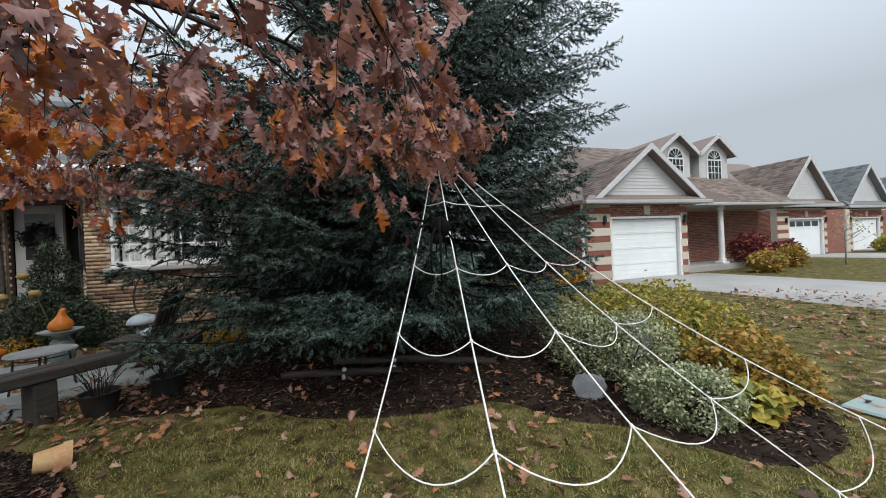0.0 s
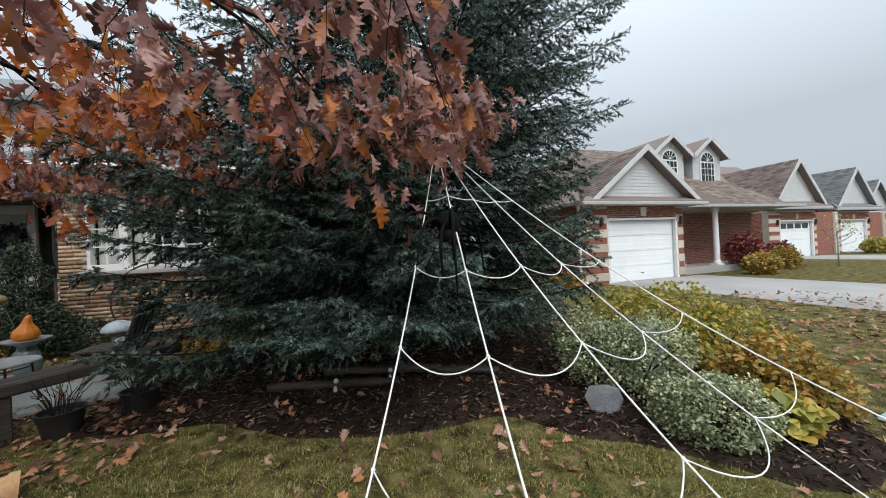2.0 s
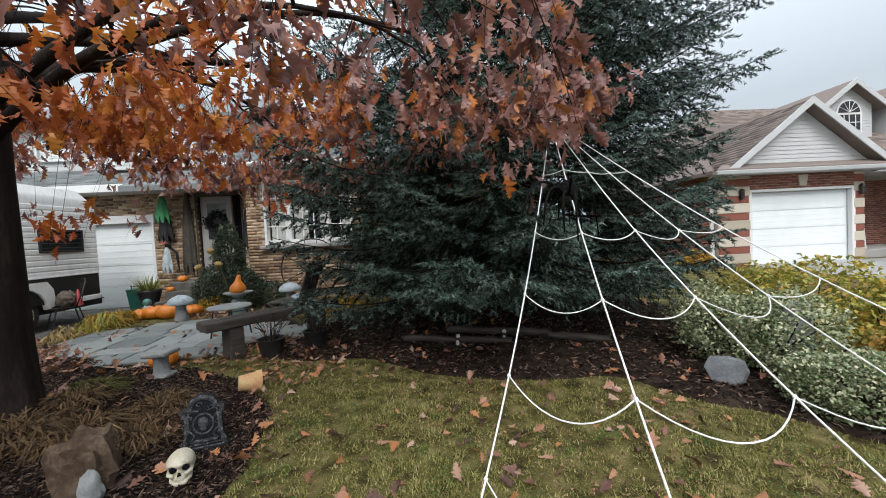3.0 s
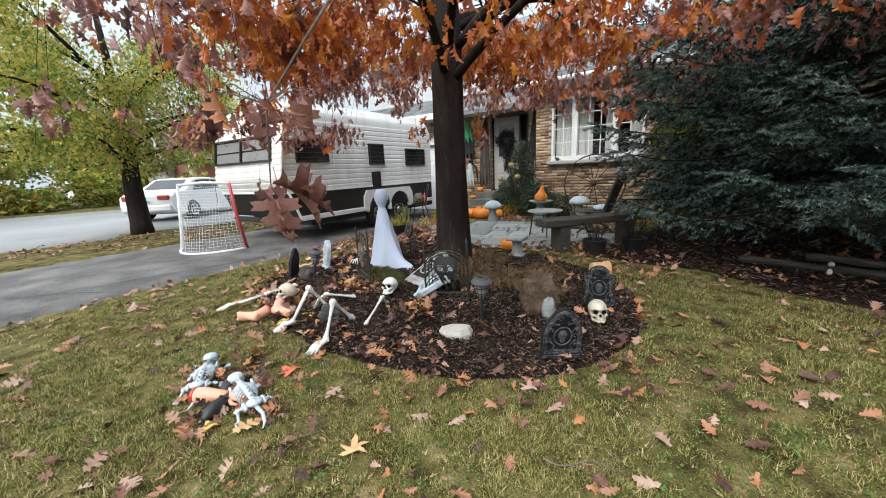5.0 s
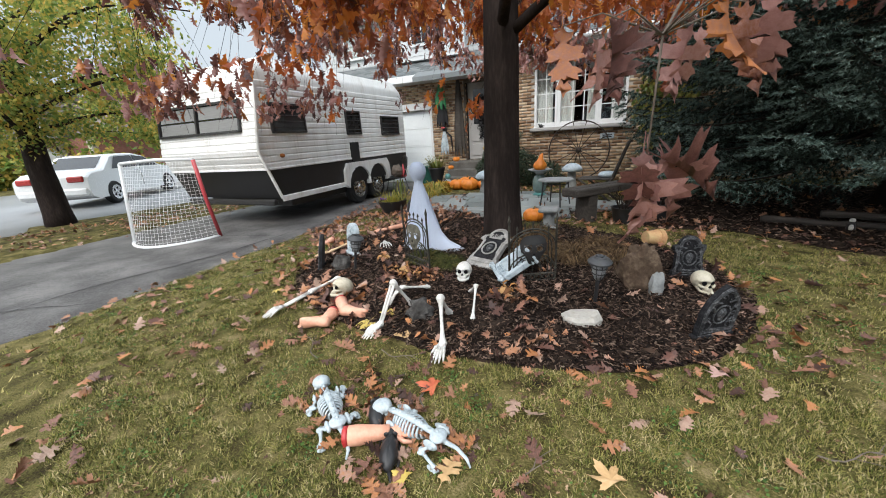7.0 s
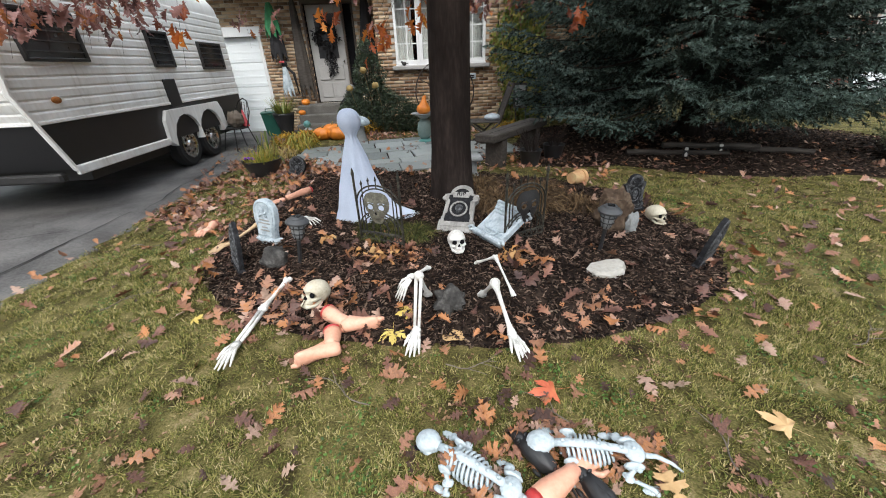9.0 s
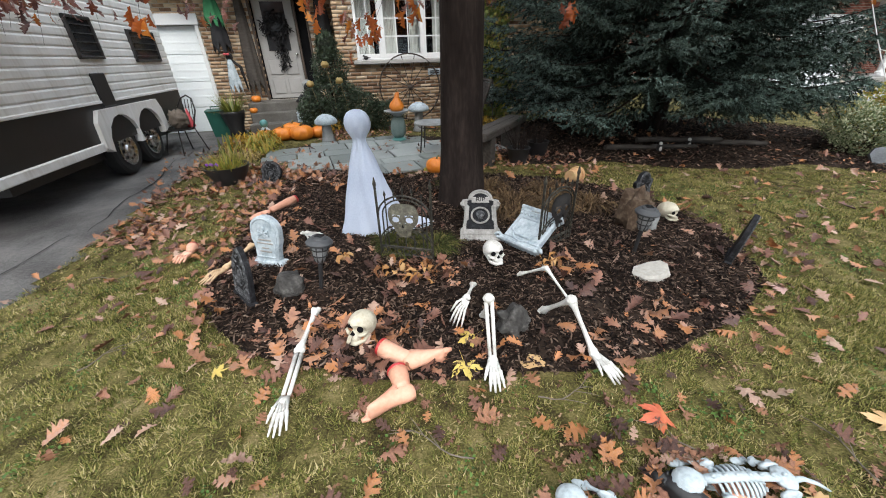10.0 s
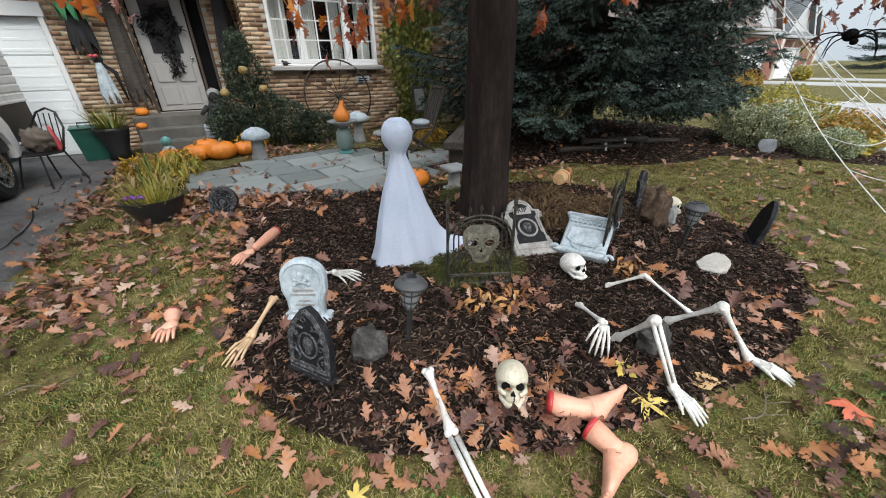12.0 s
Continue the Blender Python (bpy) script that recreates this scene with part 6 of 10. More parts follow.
M["wood_grey"] = material("weathered_wood", [(0.022, 0.018, 0.015), (0.05, 0.042, 0.036), (0.095, 0.084, 0.073)], 0.9, 4, 0.5, 60, stretch=(1, 8, 8))
M["terracotta"] = material("old_terracotta", [(0.42, 0.18, 0.09), (0.55, 0.33, 0.16), (0.60, 0.47, 0.24)], 0.8, 8, 0.3, 60)
M["green_bin"] = material("green_plastic", [(0.008, 0.06, 0.045), (0.015, 0.10, 0.075)], 0.45, 6, 0.1, 60)
M["black_plastic"] = material("black_plastic", [(0.010, 0.010, 0.011), (0.025, 0.025, 0.027)], 0.5, 8, 0.1, 60)
M["cloth_black"] = material("black_cloth", [(0.006, 0.006, 0.007), (0.020, 0.019, 0.022)], 0.95, 8, 0.5, 60)
M["teal"] = material("teal_glaze", [(0.06, 0.20, 0.19), (0.12, 0.30, 0.29)], 0.4, 8, 0.1, 60)
M["red"] = material("red_paintwork", [(0.38, 0.04, 0.05), (0.52, 0.07, 0.08)], 0.45, 8, 0.1, 60)
M["fabric_green"] = material("green_ragged_cloth", [(0.02, 0.12, 0.05), (0.05, 0.24, 0.10)], 0.9, 12, 0.3, 60)


def rest(x, y, lift=0.0, yaw=0.0, rx=0.0, ry=0.0):
    """A pose on the ground."""
    return pose(x, y, ground_z(x, y) + lift, rx, ry, yaw)


def bone(g, a, b, r, n=8):
    """A long bone with knuckled ends."""
    a, b = Vector(a), Vector(b)
    ts = [0, 0.06, 0.14, 0.3, 0.5, 0.7, 0.86, 0.94, 1]
    ks = [1.3, 1.9, 1.25, 0.95, 0.85, 0.95, 1.25, 1.9, 1.3]
    d = (b - a).normalized()
    s = d.cross(Vector((0, 0, 1))).normalized() if abs(d.z) < 0.95 else Vector((1, 0, 0))
    g.tube([a.lerp(b, t) for t in ts], [r * k for k in ks], n)
    for e in (a, b):
        for k in (1, -1):
            g.ball(e + s * r * 1.0 * k, r * 1.25, nu=8, nv=6)
    return g


def claw(g, wrist, tip, r, fingers=5, spread=0.5, rise=0.012):
    """Finger or toe bones fanned out from a wrist."""
    w, t = Vector(wrist), Vector(tip)
    d = t - w
    side = d.cross(Vector((0, 0, 1))).normalized()
    for i in range(fingers):
        k = i / (fingers - 1) * 2 - 1
        ln = 1 - 0.14 * k * k - (0.22 if k > 0.9 else 0)
        e = w + d * ln + side * k * d.length * spread * 0.5
        s0 = w + side * k * d.length * spread * 0.16
        m = s0.lerp(e, 0.5) + Vector((0, 0, rise))
        m2 = s0.lerp(e, 0.76) + Vector((0, 0, rise * 0.6))
        g.tube([s0, s0.lerp(m, 0.9), m, m2, e], [r * 1.0, r * 0.7, r * 0.95, r * 0.75, r * 0.4], 6)
        g.ball(m, r * 1.05, nu=6, nv=5)
        g.ball(m2, r * 0.95, nu=6, nv=5)
    g.ball(w + d * 0.12, (r * 2.6, r * 2.6, r * 1.6), nu=8, nv=6)
    return g


def skull(name, at, mat, label, size=0.155):
    """A plastic skull: cranium, brow, cheeks and jaw, hollow eyes and nose, teeth. It faces -y."""
    t = thing(name, label, "skull", at=at, group="plastic skulls in the mulch")
    s = size / 0.155
    g = Geo()
    nu, nv = 44, 34
    vs, fs = [], []
    for j in range(nv + 1):
        th = PI * j / nv
        for i in range(nu):
            a = 2 * PI * i / nu
            d = Vector((math.sin(th) * math.cos(a), math.sin(th) * math.sin(a), math.cos(th)))
            x, y, z = d.x * 0.074, d.y * 0.092, d.z * 0.078
            if d.z < 0 and d.y < 0.1:
                x *= 1 - 0.22 * min(1, -d.z * 1.3)
            if d.y < -0.3 and -0.5 < d.z < 0.25:
                for ex in (-1, 1):
                    q = ((x - ex * 0.031) / 0.021) ** 2 + ((z + 0.014) / 0.02) ** 2
                    if q < 1.4:
                        y += 0.034 * (1 - (q / 1.4) ** 2)
                y -= 0.006 * math.exp(-((z - 0.012) / 0.012) ** 2)
            vs.append((x, y, z + 0.105))
    for j in range(nv):
        for i in range(nu):
            q = (i + 1) % nu
            fs.append((j * nu + i, (j + 1) * nu + i, (j + 1) * nu + q, j * nu + q))
    g.add(vs, fs)
    g.ball((0, -0.055, 0.045), (0.038, 0.034, 0.028), nu=12, nv=8)
    for ex in (-1, 1):
        g.tube([(ex * 0.06, -0.02, 0.078), (ex * 0.055, -0.06, 0.068), (ex * 0.03, -0.08, 0.058)], [0.008, 0.012, 0.009], 6)
    m = Matrix.Scale(s, 4)
    g.v = [tuple(m @ Vector(v)) for v in g.v]
    part("cranium", g, mat, t, smooth=True)
    jaw = Geo().tube([(-0.052 * s, 0.0, 0.06 * s), (-0.046 * s, -0.04 * s, 0.024 * s), (-0.022 * s, -0.085 * s, 0.012 * s), (0.022 * s, -0.085 * s, 0.012 * s), (0.046 * s, -0.04 * s, 0.024 * s), (0.052 * s, 0.0, 0.06 * s)], [0.009 * s, 0.012 * s, 0.013 * s, 0.013 * s, 0.012 * s, 0.009 * s], 8)
    part("jaw", jaw, mat, t, smooth=True)
    for ex in (-1, 1):
        part("eye_socket", Geo().ball((ex * 0.031 * s, -0.066 * s, 0.091 * s), (0.0195 * s, 0.0125 * s, 0.0175 * s), nu=14, nv=10), M["dark"], t, smooth=True)
    part("nose_socket", Geo().prism([(-0.011 * s, 0.058 * s), (0.011 * s, 0.058 * s), (0.0, 0.082 * s)], -0.0955 * s, -0.07 * s), M["dark"], t)
    for row, z in ((0, 0.036), (1, 0.024)):
        tg = Geo()
        for k in range(7):
            a = (k - 3) * 0.24
            tg.box((0.034 * s * math.sin(a) - 0.004 * s, -0.052 * s - 0.04 * s * math.cos(a), (z - 0.005) * s), (0.034 * s * math.sin(a) + 0.004 * s, -0.04 * s - 0.04 * s * math.cos(a), (z + 0.006) * s), bevel=0.0015)
        part("teeth", tg, mat, t)
    return t


def words(text, size, mat, parent, at, depth=0.003):
    """Raised letters in the built-in font."""
    cu = bpy.data.curves.new("lettering", "FONT")
    cu.body, cu.size, cu.extrude, cu.align_x, cu.align_y = text, size, depth, "CENTER", "CENTER"
    tmp = bpy.data.objects.new("lettering_tmp", cu)
    scene.collection.objects.link(tmp)
    me = bpy.data.meshes.new_from_object(tmp.evaluated_get(bpy.context.evaluated_depsgraph_get()))
    bpy.data.objects.remove(tmp)
    me.materials.clear()
    me.materials.append(mat)
    ob = part("lettering", me, None, parent)
    ob.matrix_basis = at
    return ob


def arch_outline(w, h, shoulder=0.7, kind="round"):
    hw = w / 2
    if kind == "round":
        top = [(hw * math.cos(a), h - hw * 0.9 + hw * 0.9 * math.sin(a)) for a in np.linspace(0, PI, 13)]
        return [(hw * 0.78, 0.03), (hw * 0.82, h * 0.35), (hw * 1.0, h * 0.52), *top, (-hw * 1.0, h * 0.52), (-hw * 0.82, h * 0.35), (-hw * 0.78, 0.03)]
    if kind == "point":
        return [(hw, 0.03), (hw, h * 0.55), (hw * 0.8, h * 0.75), (hw * 0.35, h * 0.94), (0, h), (-hw * 0.35, h * 0.94), (-hw * 0.8, h * 0.75), (-hw, h * 0.55), (-hw, 0.03)]
    if kind == "eared":
        top = [(hw * 0.66 * math.cos(a), h * 0.8 + h * 0.2 * math.sin(a)) for a in np.linspace(0, PI, 11)]
        return [(hw, 0.0), (hw, h * 0.2), (hw * 0.86, h * 0.24), (hw * 0.82, h * 0.62), (hw * 0.98, h * 0.68), (hw * 0.98, h * 0.78), *top, (-hw * 0.98, h * 0.78), (-hw * 0.98, h * 0.68), (-hw * 0.82, h * 0.62), (-hw * 0.86, h * 0.24), (-hw, h * 0.2), (-hw, 0.0)]
    return [(hw, 0.0), (hw, h), (-hw, h), (-hw, 0.0)]


def inset(outline, k):
    cx = sum(p[0] for p in outline) / len(outline)
    cz = sum(p[1] for p in outline) / len(outline)
    return [(cx + (x - cx) * k, cz + (z - cz) * k) for x, z in outline]


def rim(g, outline, y, r):
    """A raised moulding along an outline."""
    pts = [(x, y, z) for x, z in outline]
    g.tube(pts + pts[:1], r, 6, caps=False)
    return g


def crossbones(parent, mat, z, k=1.0, y=-0.032):
    g = Geo()
    g.ball((0, y, z + 0.022 * k), (0.018 * k, 0.008, 0.02 * k), nu=10, nv=8)
    g.box((-0.009 * k, y - 0.006, z - 0.004 * k), (0.009 * k, y + 0.004, z + 0.008 * k), bevel=0.003)
    for s in (1, -1):
        g.tube([(-0.036 * k * s, y, z - 0.03 * k), (0.036 * k * s, y, z + 0.0)], 0.006 * k, 6)
        for e in (-1, 1):
            g.ball((0.036 * k * s * e, y, z - 0.015 * k + 0.015 * k * e), 0.01 * k, nu=6, nv=5)
    return part("crossbones", g, mat, parent, smooth=True)


def gravestone(at, w, h, kind, body, edge, label, plinth=True, thick=0.05):
    t = thing("gravestone", label, "gravestone", at=at, group="foam gravestones in the mulch")
    o = arch_outline(w, h, kind=kind)
    b = part("slab", Geo().prism(o, -thick / 2, thick / 2, bevel=0.008), body, t)
    part("moulding", rim(Geo(), inset(o, 0.84), -thick / 2, 0.007), edge, b, smooth=True)
    if plinth:
        part("plinth", Geo().box((-w * 0.56, -thick * 0.9, -0.02), (w * 0.56, thick * 0.9, 0.045), bevel=0.012), body, t)
    return t


def grave_pale():
    t = gravestone(rest(-5.23, 0.57, 0.0, -10, -8), 0.235, 0.36, "round", M["foam_pale"], M["foam_pale"], "pale blue-grey foam gravestone with skull and crossbones")
    crossbones(t, M["foam_pale"], 0.255, 1.0)
    for i, (z, w) in enumerate(((0.185, 0.11), (0.16, 0.13), (0.125, 0.06), (0.10, 0.10))):
        part("worn_writing", Geo().box((-w / 2, -0.029, z), (w / 2, -0.024, z + 0.012), bevel=0.002), M["foam_grey"], t)


def grave_dark(at, w, h, kind, label):
    t = gravestone(at, w, h, kind, M["foam_dark"], M["foam_edge"], label, thick=0.03)
    g = Geo()
    for k in (0.93, 0.76):
        part("moulding", rim(Geo(), inset(arch_outline(w, h, kind=kind), k), -0.016, 0.004), M["foam_edge"], t, smooth=True)
    for q in range(10):
        a, r0 = q * 2.4, 0.3 + 0.05 * (q % 3)
        cx, cz = w * r0 * math.cos(a), h * (0.5 + 0.34 * math.sin(a))
        part("flourish", Geo().tube([(cx + w * (0.07 - 0.006 * m) * math.cos(m * 0.8 + q), -0.017, cz + w * (0.07 - 0.006 * m) * math.sin(m * 0.8 + q)) for m in range(8)], 0.0032, 5), M["foam_edge"], t, smooth=True)
    ov = [(w * 0.22 * math.cos(a), h * 0.5 + h * 0.17 * math.sin(a)) for a in np.linspace(0, 2 * PI, 15)[:-1]]
    rim(g, ov, -0.017, 0.005)
    part("oval_moulding", g, M["foam_edge"], t, smooth=True)
    for s in (1, -1):
        part("scroll", Geo().tube([(s * w * (0.1 + 0.22 * math.sin(k * 0.5)), -0.017, h * (0.72 + 0.03 * k - 0.012 * k * k)) for k in range(6)], 0.005, 5), M["foam_edge"], t, smooth=True)
        part("scroll", Geo().tube([(s * w * (0.3 - 0.1 * math.sin(k * 0.7)), -0.017, h * (0.22 + 0.04 * k)) for k in range(6)], 0.005, 5), M["foam_edge"], t, smooth=True)
    part("relief", Geo().ball((0, -0.014, h * 0.52), (w * 0.12, 0.014, h * 0.1), nu=10, nv=8), M["foam_edge"], t, smooth=True)
    part("relief", Geo().ball((0, -0.014, h * 0.42), (w * 0.07, 0.012, h * 0.05), nu=10, nv=8), M["foam_edge"], t, smooth=True)
    part("worn_writing", Geo().box((-w * 0.28, -0.02, h * 0.2), (w * 0.28, -0.014, h * 0.24)), M["foam_edge"], t)
    return t


def grave_rip():
    t = gravestone(pose(-3.76, 0.94, 0.07, -60, 0, 2), 0.30, 0.50, "eared", M["foam_grey"], M["foam_grey"], "weathered grey foam gravestone leaning back with RIP banner", plinth=False)
    part("panel", Geo().prism(inset(arch_outline(0.30, 0.5, kind="eared"), 0.7), -0.029, -0.024), M["foam_dark"], t, "dark recessed panel")
    part("banner", Geo().box((-0.07, -0.04, 0.345), (0.07, -0.027, 0.405), bevel=0.006), M["foam_grey"], t)
    words("RIP", 0.058, M["foam_dark"], t, pose(0, -0.041, 0.375, 90, 0, 0))
    ov = [(0.068 * math.cos(a), 0.225 + 0.075 * math.sin(a)) for a in np.linspace(0, 2 * PI, 17)[:-1]]
    part("oval_moulding", rim(Geo(), ov, -0.032, 0.008), M["foam_grey"], t, smooth=True)
    part("relief", Geo().ball((0, -0.03, 0.238), (0.034, 0.016, 0.034), nu=12, nv=8).ball((0, -0.03, 0.2), (0.02, 0.012, 0.018), nu=10, nv=8), M["foam_edge"], t, smooth=True)
    for s in (1, -1):
        part("scroll", Geo().tube([(s * 0.135 + 0.018 * math.cos(a), -0.02, 0.345 + 0.018 * math.sin(a)) for a in np.linspace(0, 5.5, 12)], 0.008, 6), M["foam_grey"], t, smooth=True)


def grave_capital():
    t = thing("gravestone", "pale blue foam gravestone with scrolled capital, tipped on its back", "gravestone", at=pose(-3.505, 0.83, 0.075, -58, 0, -42), group="foam gravestones in the mulch")
    part("slab", Geo().box((-0.15, -0.03, 0.06), (0.15, 0.03, 0.33), bevel=0.012), M["foam_pale"], t)
    part("recess", rim(Geo(), [(0.115, 0.13), (0.115, 0.255), (-0.115, 0.255), (-0.115, 0.13), (-0.06, 0.10), (0.06, 0.10)], -0.032, 0.011), M["foam_pale"], t, smooth=True)
    part("cornice", Geo().box((-0.175, -0.045, 0.33), (0.175, 0.035, 0.36), bevel=0.01), M["foam_pale"], t)
    part("cornice", Geo().box((-0.16, -0.04, 0.305), (0.16, 0.03, 0.329), bevel=0.006), M["foam_pale"], t)
    for i in range(9):
        part("dentil", Geo().box((-0.14 + i * 0.032, -0.046, 0.275), (-0.122 + i * 0.032, -0.03, 0.3), bevel=0.003), M["foam_pale"], t)
    part("foot", Geo().box((-0.17, -0.04, 0.02), (0.17, 0.034, 0.062), bevel=0.012), M["foam_pale"], t)
    for s in (1, -1):
        part("scroll", Geo().tube([(s * 0.17 + s * (0.034 - 0.004 * k) * math.cos(k * 0.7), -0.036, 0.03 + (0.034 - 0.004 * k) * math.sin(k * 0.7)) for k in range(9)], 0.012, 6), M["foam_pale"], t, smooth=True)
    part("relief", Geo().tube([(0.08 * math.cos(a), -0.035, 0.105 - 0.05 * math.sin(a)) for a in np.linspace(0, PI, 11)], 0.009, 6), M["foam_pale"], t, smooth=True)
    part("worn_writing", Geo().box((-0.07, -0.04, 0.315), (0.07, -0.036, 0.325)), M["foam_grey"], t)


grave_pale()
grave_dark(rest(-5.155, 0.15, 0.0, -36, -9), 0.24, 0.36, "point", "black foam gravestone with dry-brushed silver scrolls, leaning back")
grave_rip()
grave_capital()
grave_dark(rest(-2.32, 1.82, 0.0, 38, -4), 0.25, 0.36, "eared", "grey-black foam gravestone with ornate relief behind a skull")
grave_dark(rest(-2.04, 0.91, 0.0, 54, 9), 0.24, 0.36, "point", "black foam gravestone tilted at the rim of the mulch")
grave_dark(rest(-6.3, 2.37, -0.02, -8, -16, 14), 0.26, 0.30, "round", "small black foam gravestone leaning beside the black planter")
skull("skull", rest(-4.335, -0.14, 0.03, -16, -24), M["bone_old"], "aged ivory plastic skull lying among brown leaves", 0.138)
skull("skull", rest(-3.66, 0.62, 0.04, 28, -14), M["bone"], "white plastic skull before the tipped gravestone", 0.132)
skull("skull", rest(-2.18, 1.57, 0.01, 46, -8), M["bone_old"], "ivory plastic skull beside an ornate dark gravestone", 0.138)


# ---- arched iron fence pieces ----
def arched_fence(at, label, plate):
    t = thing("cemetery_fence", label, "fence", at=at, group="small iron cemetery fences")
    W = 0.37

    def bent(r, zc, wide, lift=0.78, n=21, x=0.0):
        """A pointed-round arch of rod."""
        return part("arch", Geo().tube([(x + r * math.cos(a), 0, zc + r * lift * math.sin(a)) for a in np.linspace(0, PI, n)], wide, 6, caps=False), M["pewter"], t, smooth=True)

    for x in (-W / 2, W / 2):
        post = part("post", Geo().tube([(x, 0, -0.1), (x, 0, 0.53)], 0.0085, 8), M["pewter"], t)
        part("finial", Geo().lathe([(0.011, 0), (0.013, 0.012), (0.004, 0.05), (0.0, 0.06)], 8, pose(x, 0, 0.53)), M["pewter"], post)
    for z in (0.04, 0.1):
        part("rail", Geo().box((-W / 2, -0.006, z - 0.006), (W / 2, 0.006, z + 0.006), bevel=0.002), M["pewter"], t)
    bent(W / 2 - 0.004, 0.33, 0.0065)
    bent(W / 2 - 0.034, 0.33, 0.0055)
    bent(W / 2 - 0.004, 0.13, 0.006)
    bent(W / 2 - 0.034, 0.13, 0.005)
    bent(0.075, 0.13, 0.005)
    for s in (1, -1):
        part("side_bar", Geo().tube([(s * (W / 2 - 0.034), 0, 0.1), (s * (W / 2 - 0.034), 0, 0.33)], 0.005, 6), M["pewter"], t)
    for i in range(1, 6):
        x = -W / 2 + W * i / 6
        top = 0.33 + 0.78 * math.sqrt(max(0, (W / 2) ** 2 - x * x))
        for lo, hi in ((0.1, 0.2), (top - 0.03, top + 0.035)) if i in (2, 3, 4) else ((0.1, top + 0.035),):
            bar = part("bar", Geo().tube([(x, 0, lo), (x, 0, hi)], 0.0046, 6), M["pewter"], t)
        part("finial", Geo().lathe([(0.008, 0), (0.010, 0.008), (0.0, 0.036)], 6, pose(x, 0, top + 0.03)), M["pewter"], bar)
    for i in range(7):
        x = -W / 2 + W * (i + 0.5) / 7
        part("ring", Geo().tube([(x + 0.021 * math.cos(a), 0, 0.07 + 0.021 * math.sin(a)) for a in np.linspace(0, 2 * PI, 13)], 0.0048, 5, caps=False), M["pewter"], t, smooth=True)
    # scrolls under the plate
    for s in (1, -1):
        for cx, cz, r in ((0.055, 0.20, 0.03), (0.10, 0.235, 0.022)):
            part("scroll", Geo().tube([(s * (cx + (r - 0.0025 * q) * math.cos(q * 0.62)), -0.004, cz + (r - 0.0025 * q) * math.sin(q * 0.62)) for q in range(11)], 0.0046, 5), M["pewter"], t, smooth=True)
    # the plate: a flat skull face cut through at the eyes
    face, n = Geo(), 26
    rows = ((0.405, 0.036), (0.396, 0.062), (0.375, 0.08), (0.345, 0.087), (0.318, 0.084), (0.296, 0.078), (0.276, 0.058), (0.25, 0.044), (0.222, 0.036), (0.21, 0.022))
    vs, fs = [], []
    for z, w in rows:
        for k in range(n + 1):
            x = w * (2 * k / n - 1)
            vs.append((x, -0.02 - 0.02 * (1 - (x / 0.09) ** 2) * math.sin(PI * min(1, max(0.05, (z - 0.2) / 0.2))), z))
    for j in range(len(rows) - 1):
        for k in range(n):
            x = sum(vs[q][0] for q in (j * (n + 1) + k, j * (n + 1) + k + 1)) / 2
            if 0.016 < abs(x) < 0.062 and 3 <= j <= 4:
                continue
            fs.append((j * (n + 1) + k, j * (n + 1) + k + 1, (j + 1) * (n + 1) + k + 1, (j + 1) * (n + 1) + k))
    back = len(vs)
    vs += [(x, y + 0.008, z) for x, y, z in vs]
    fs += [tuple(back + q for q in f[::-1]) for f in fs]
    vs = [(x * 1.2, y, 0.31 + (z - 0.31) * 1.2) for x, y, z in vs]
    pl = part("skull_plate", face.add(vs, fs), plate, t, "flat moulded skull plate", smooth=True)
    for s in (1, -1):
        part("eye_rim", Geo().tube([(s * 0.047 + 0.031 * math.cos(a), -0.034, 0.32 + 0.026 * math.sin(a)) for a in np.linspace(0, 2 * PI, 15)], 0.006, 6, caps=False), plate, pl, smooth=True)
    part("nose_hole", Geo().prism([(-0.009, 0.268), (0.009, 0.268), (0, 0.29)], -0.042, -0.03), M["dark"], pl)
    for k in range(5):
        part("tooth", Geo().box((-0.03 + k * 0.0125, -0.042, 0.226), (-0.0205 + k * 0.0125, -0.03, 0.25), bevel=0.002), plate, pl)
    return t


M["plate_bone"] = material("aged_bone_plate", [(0.035, 0.033, 0.026), (0.11, 0.105, 0.080), (0.26, 0.245, 0.19)], 0.6, 26, 0.4, 90, spread=0.4)
arched_fence(rest(-4.255, 0.655, 0.0, -7), "black arched iron fence with an aged bone-coloured skull plate", M["plate_bone"])
arched_fence(rest(-3.22, 0.95, -0.02, 45), "black arched iron fence with a black skull plate", M["iron"])


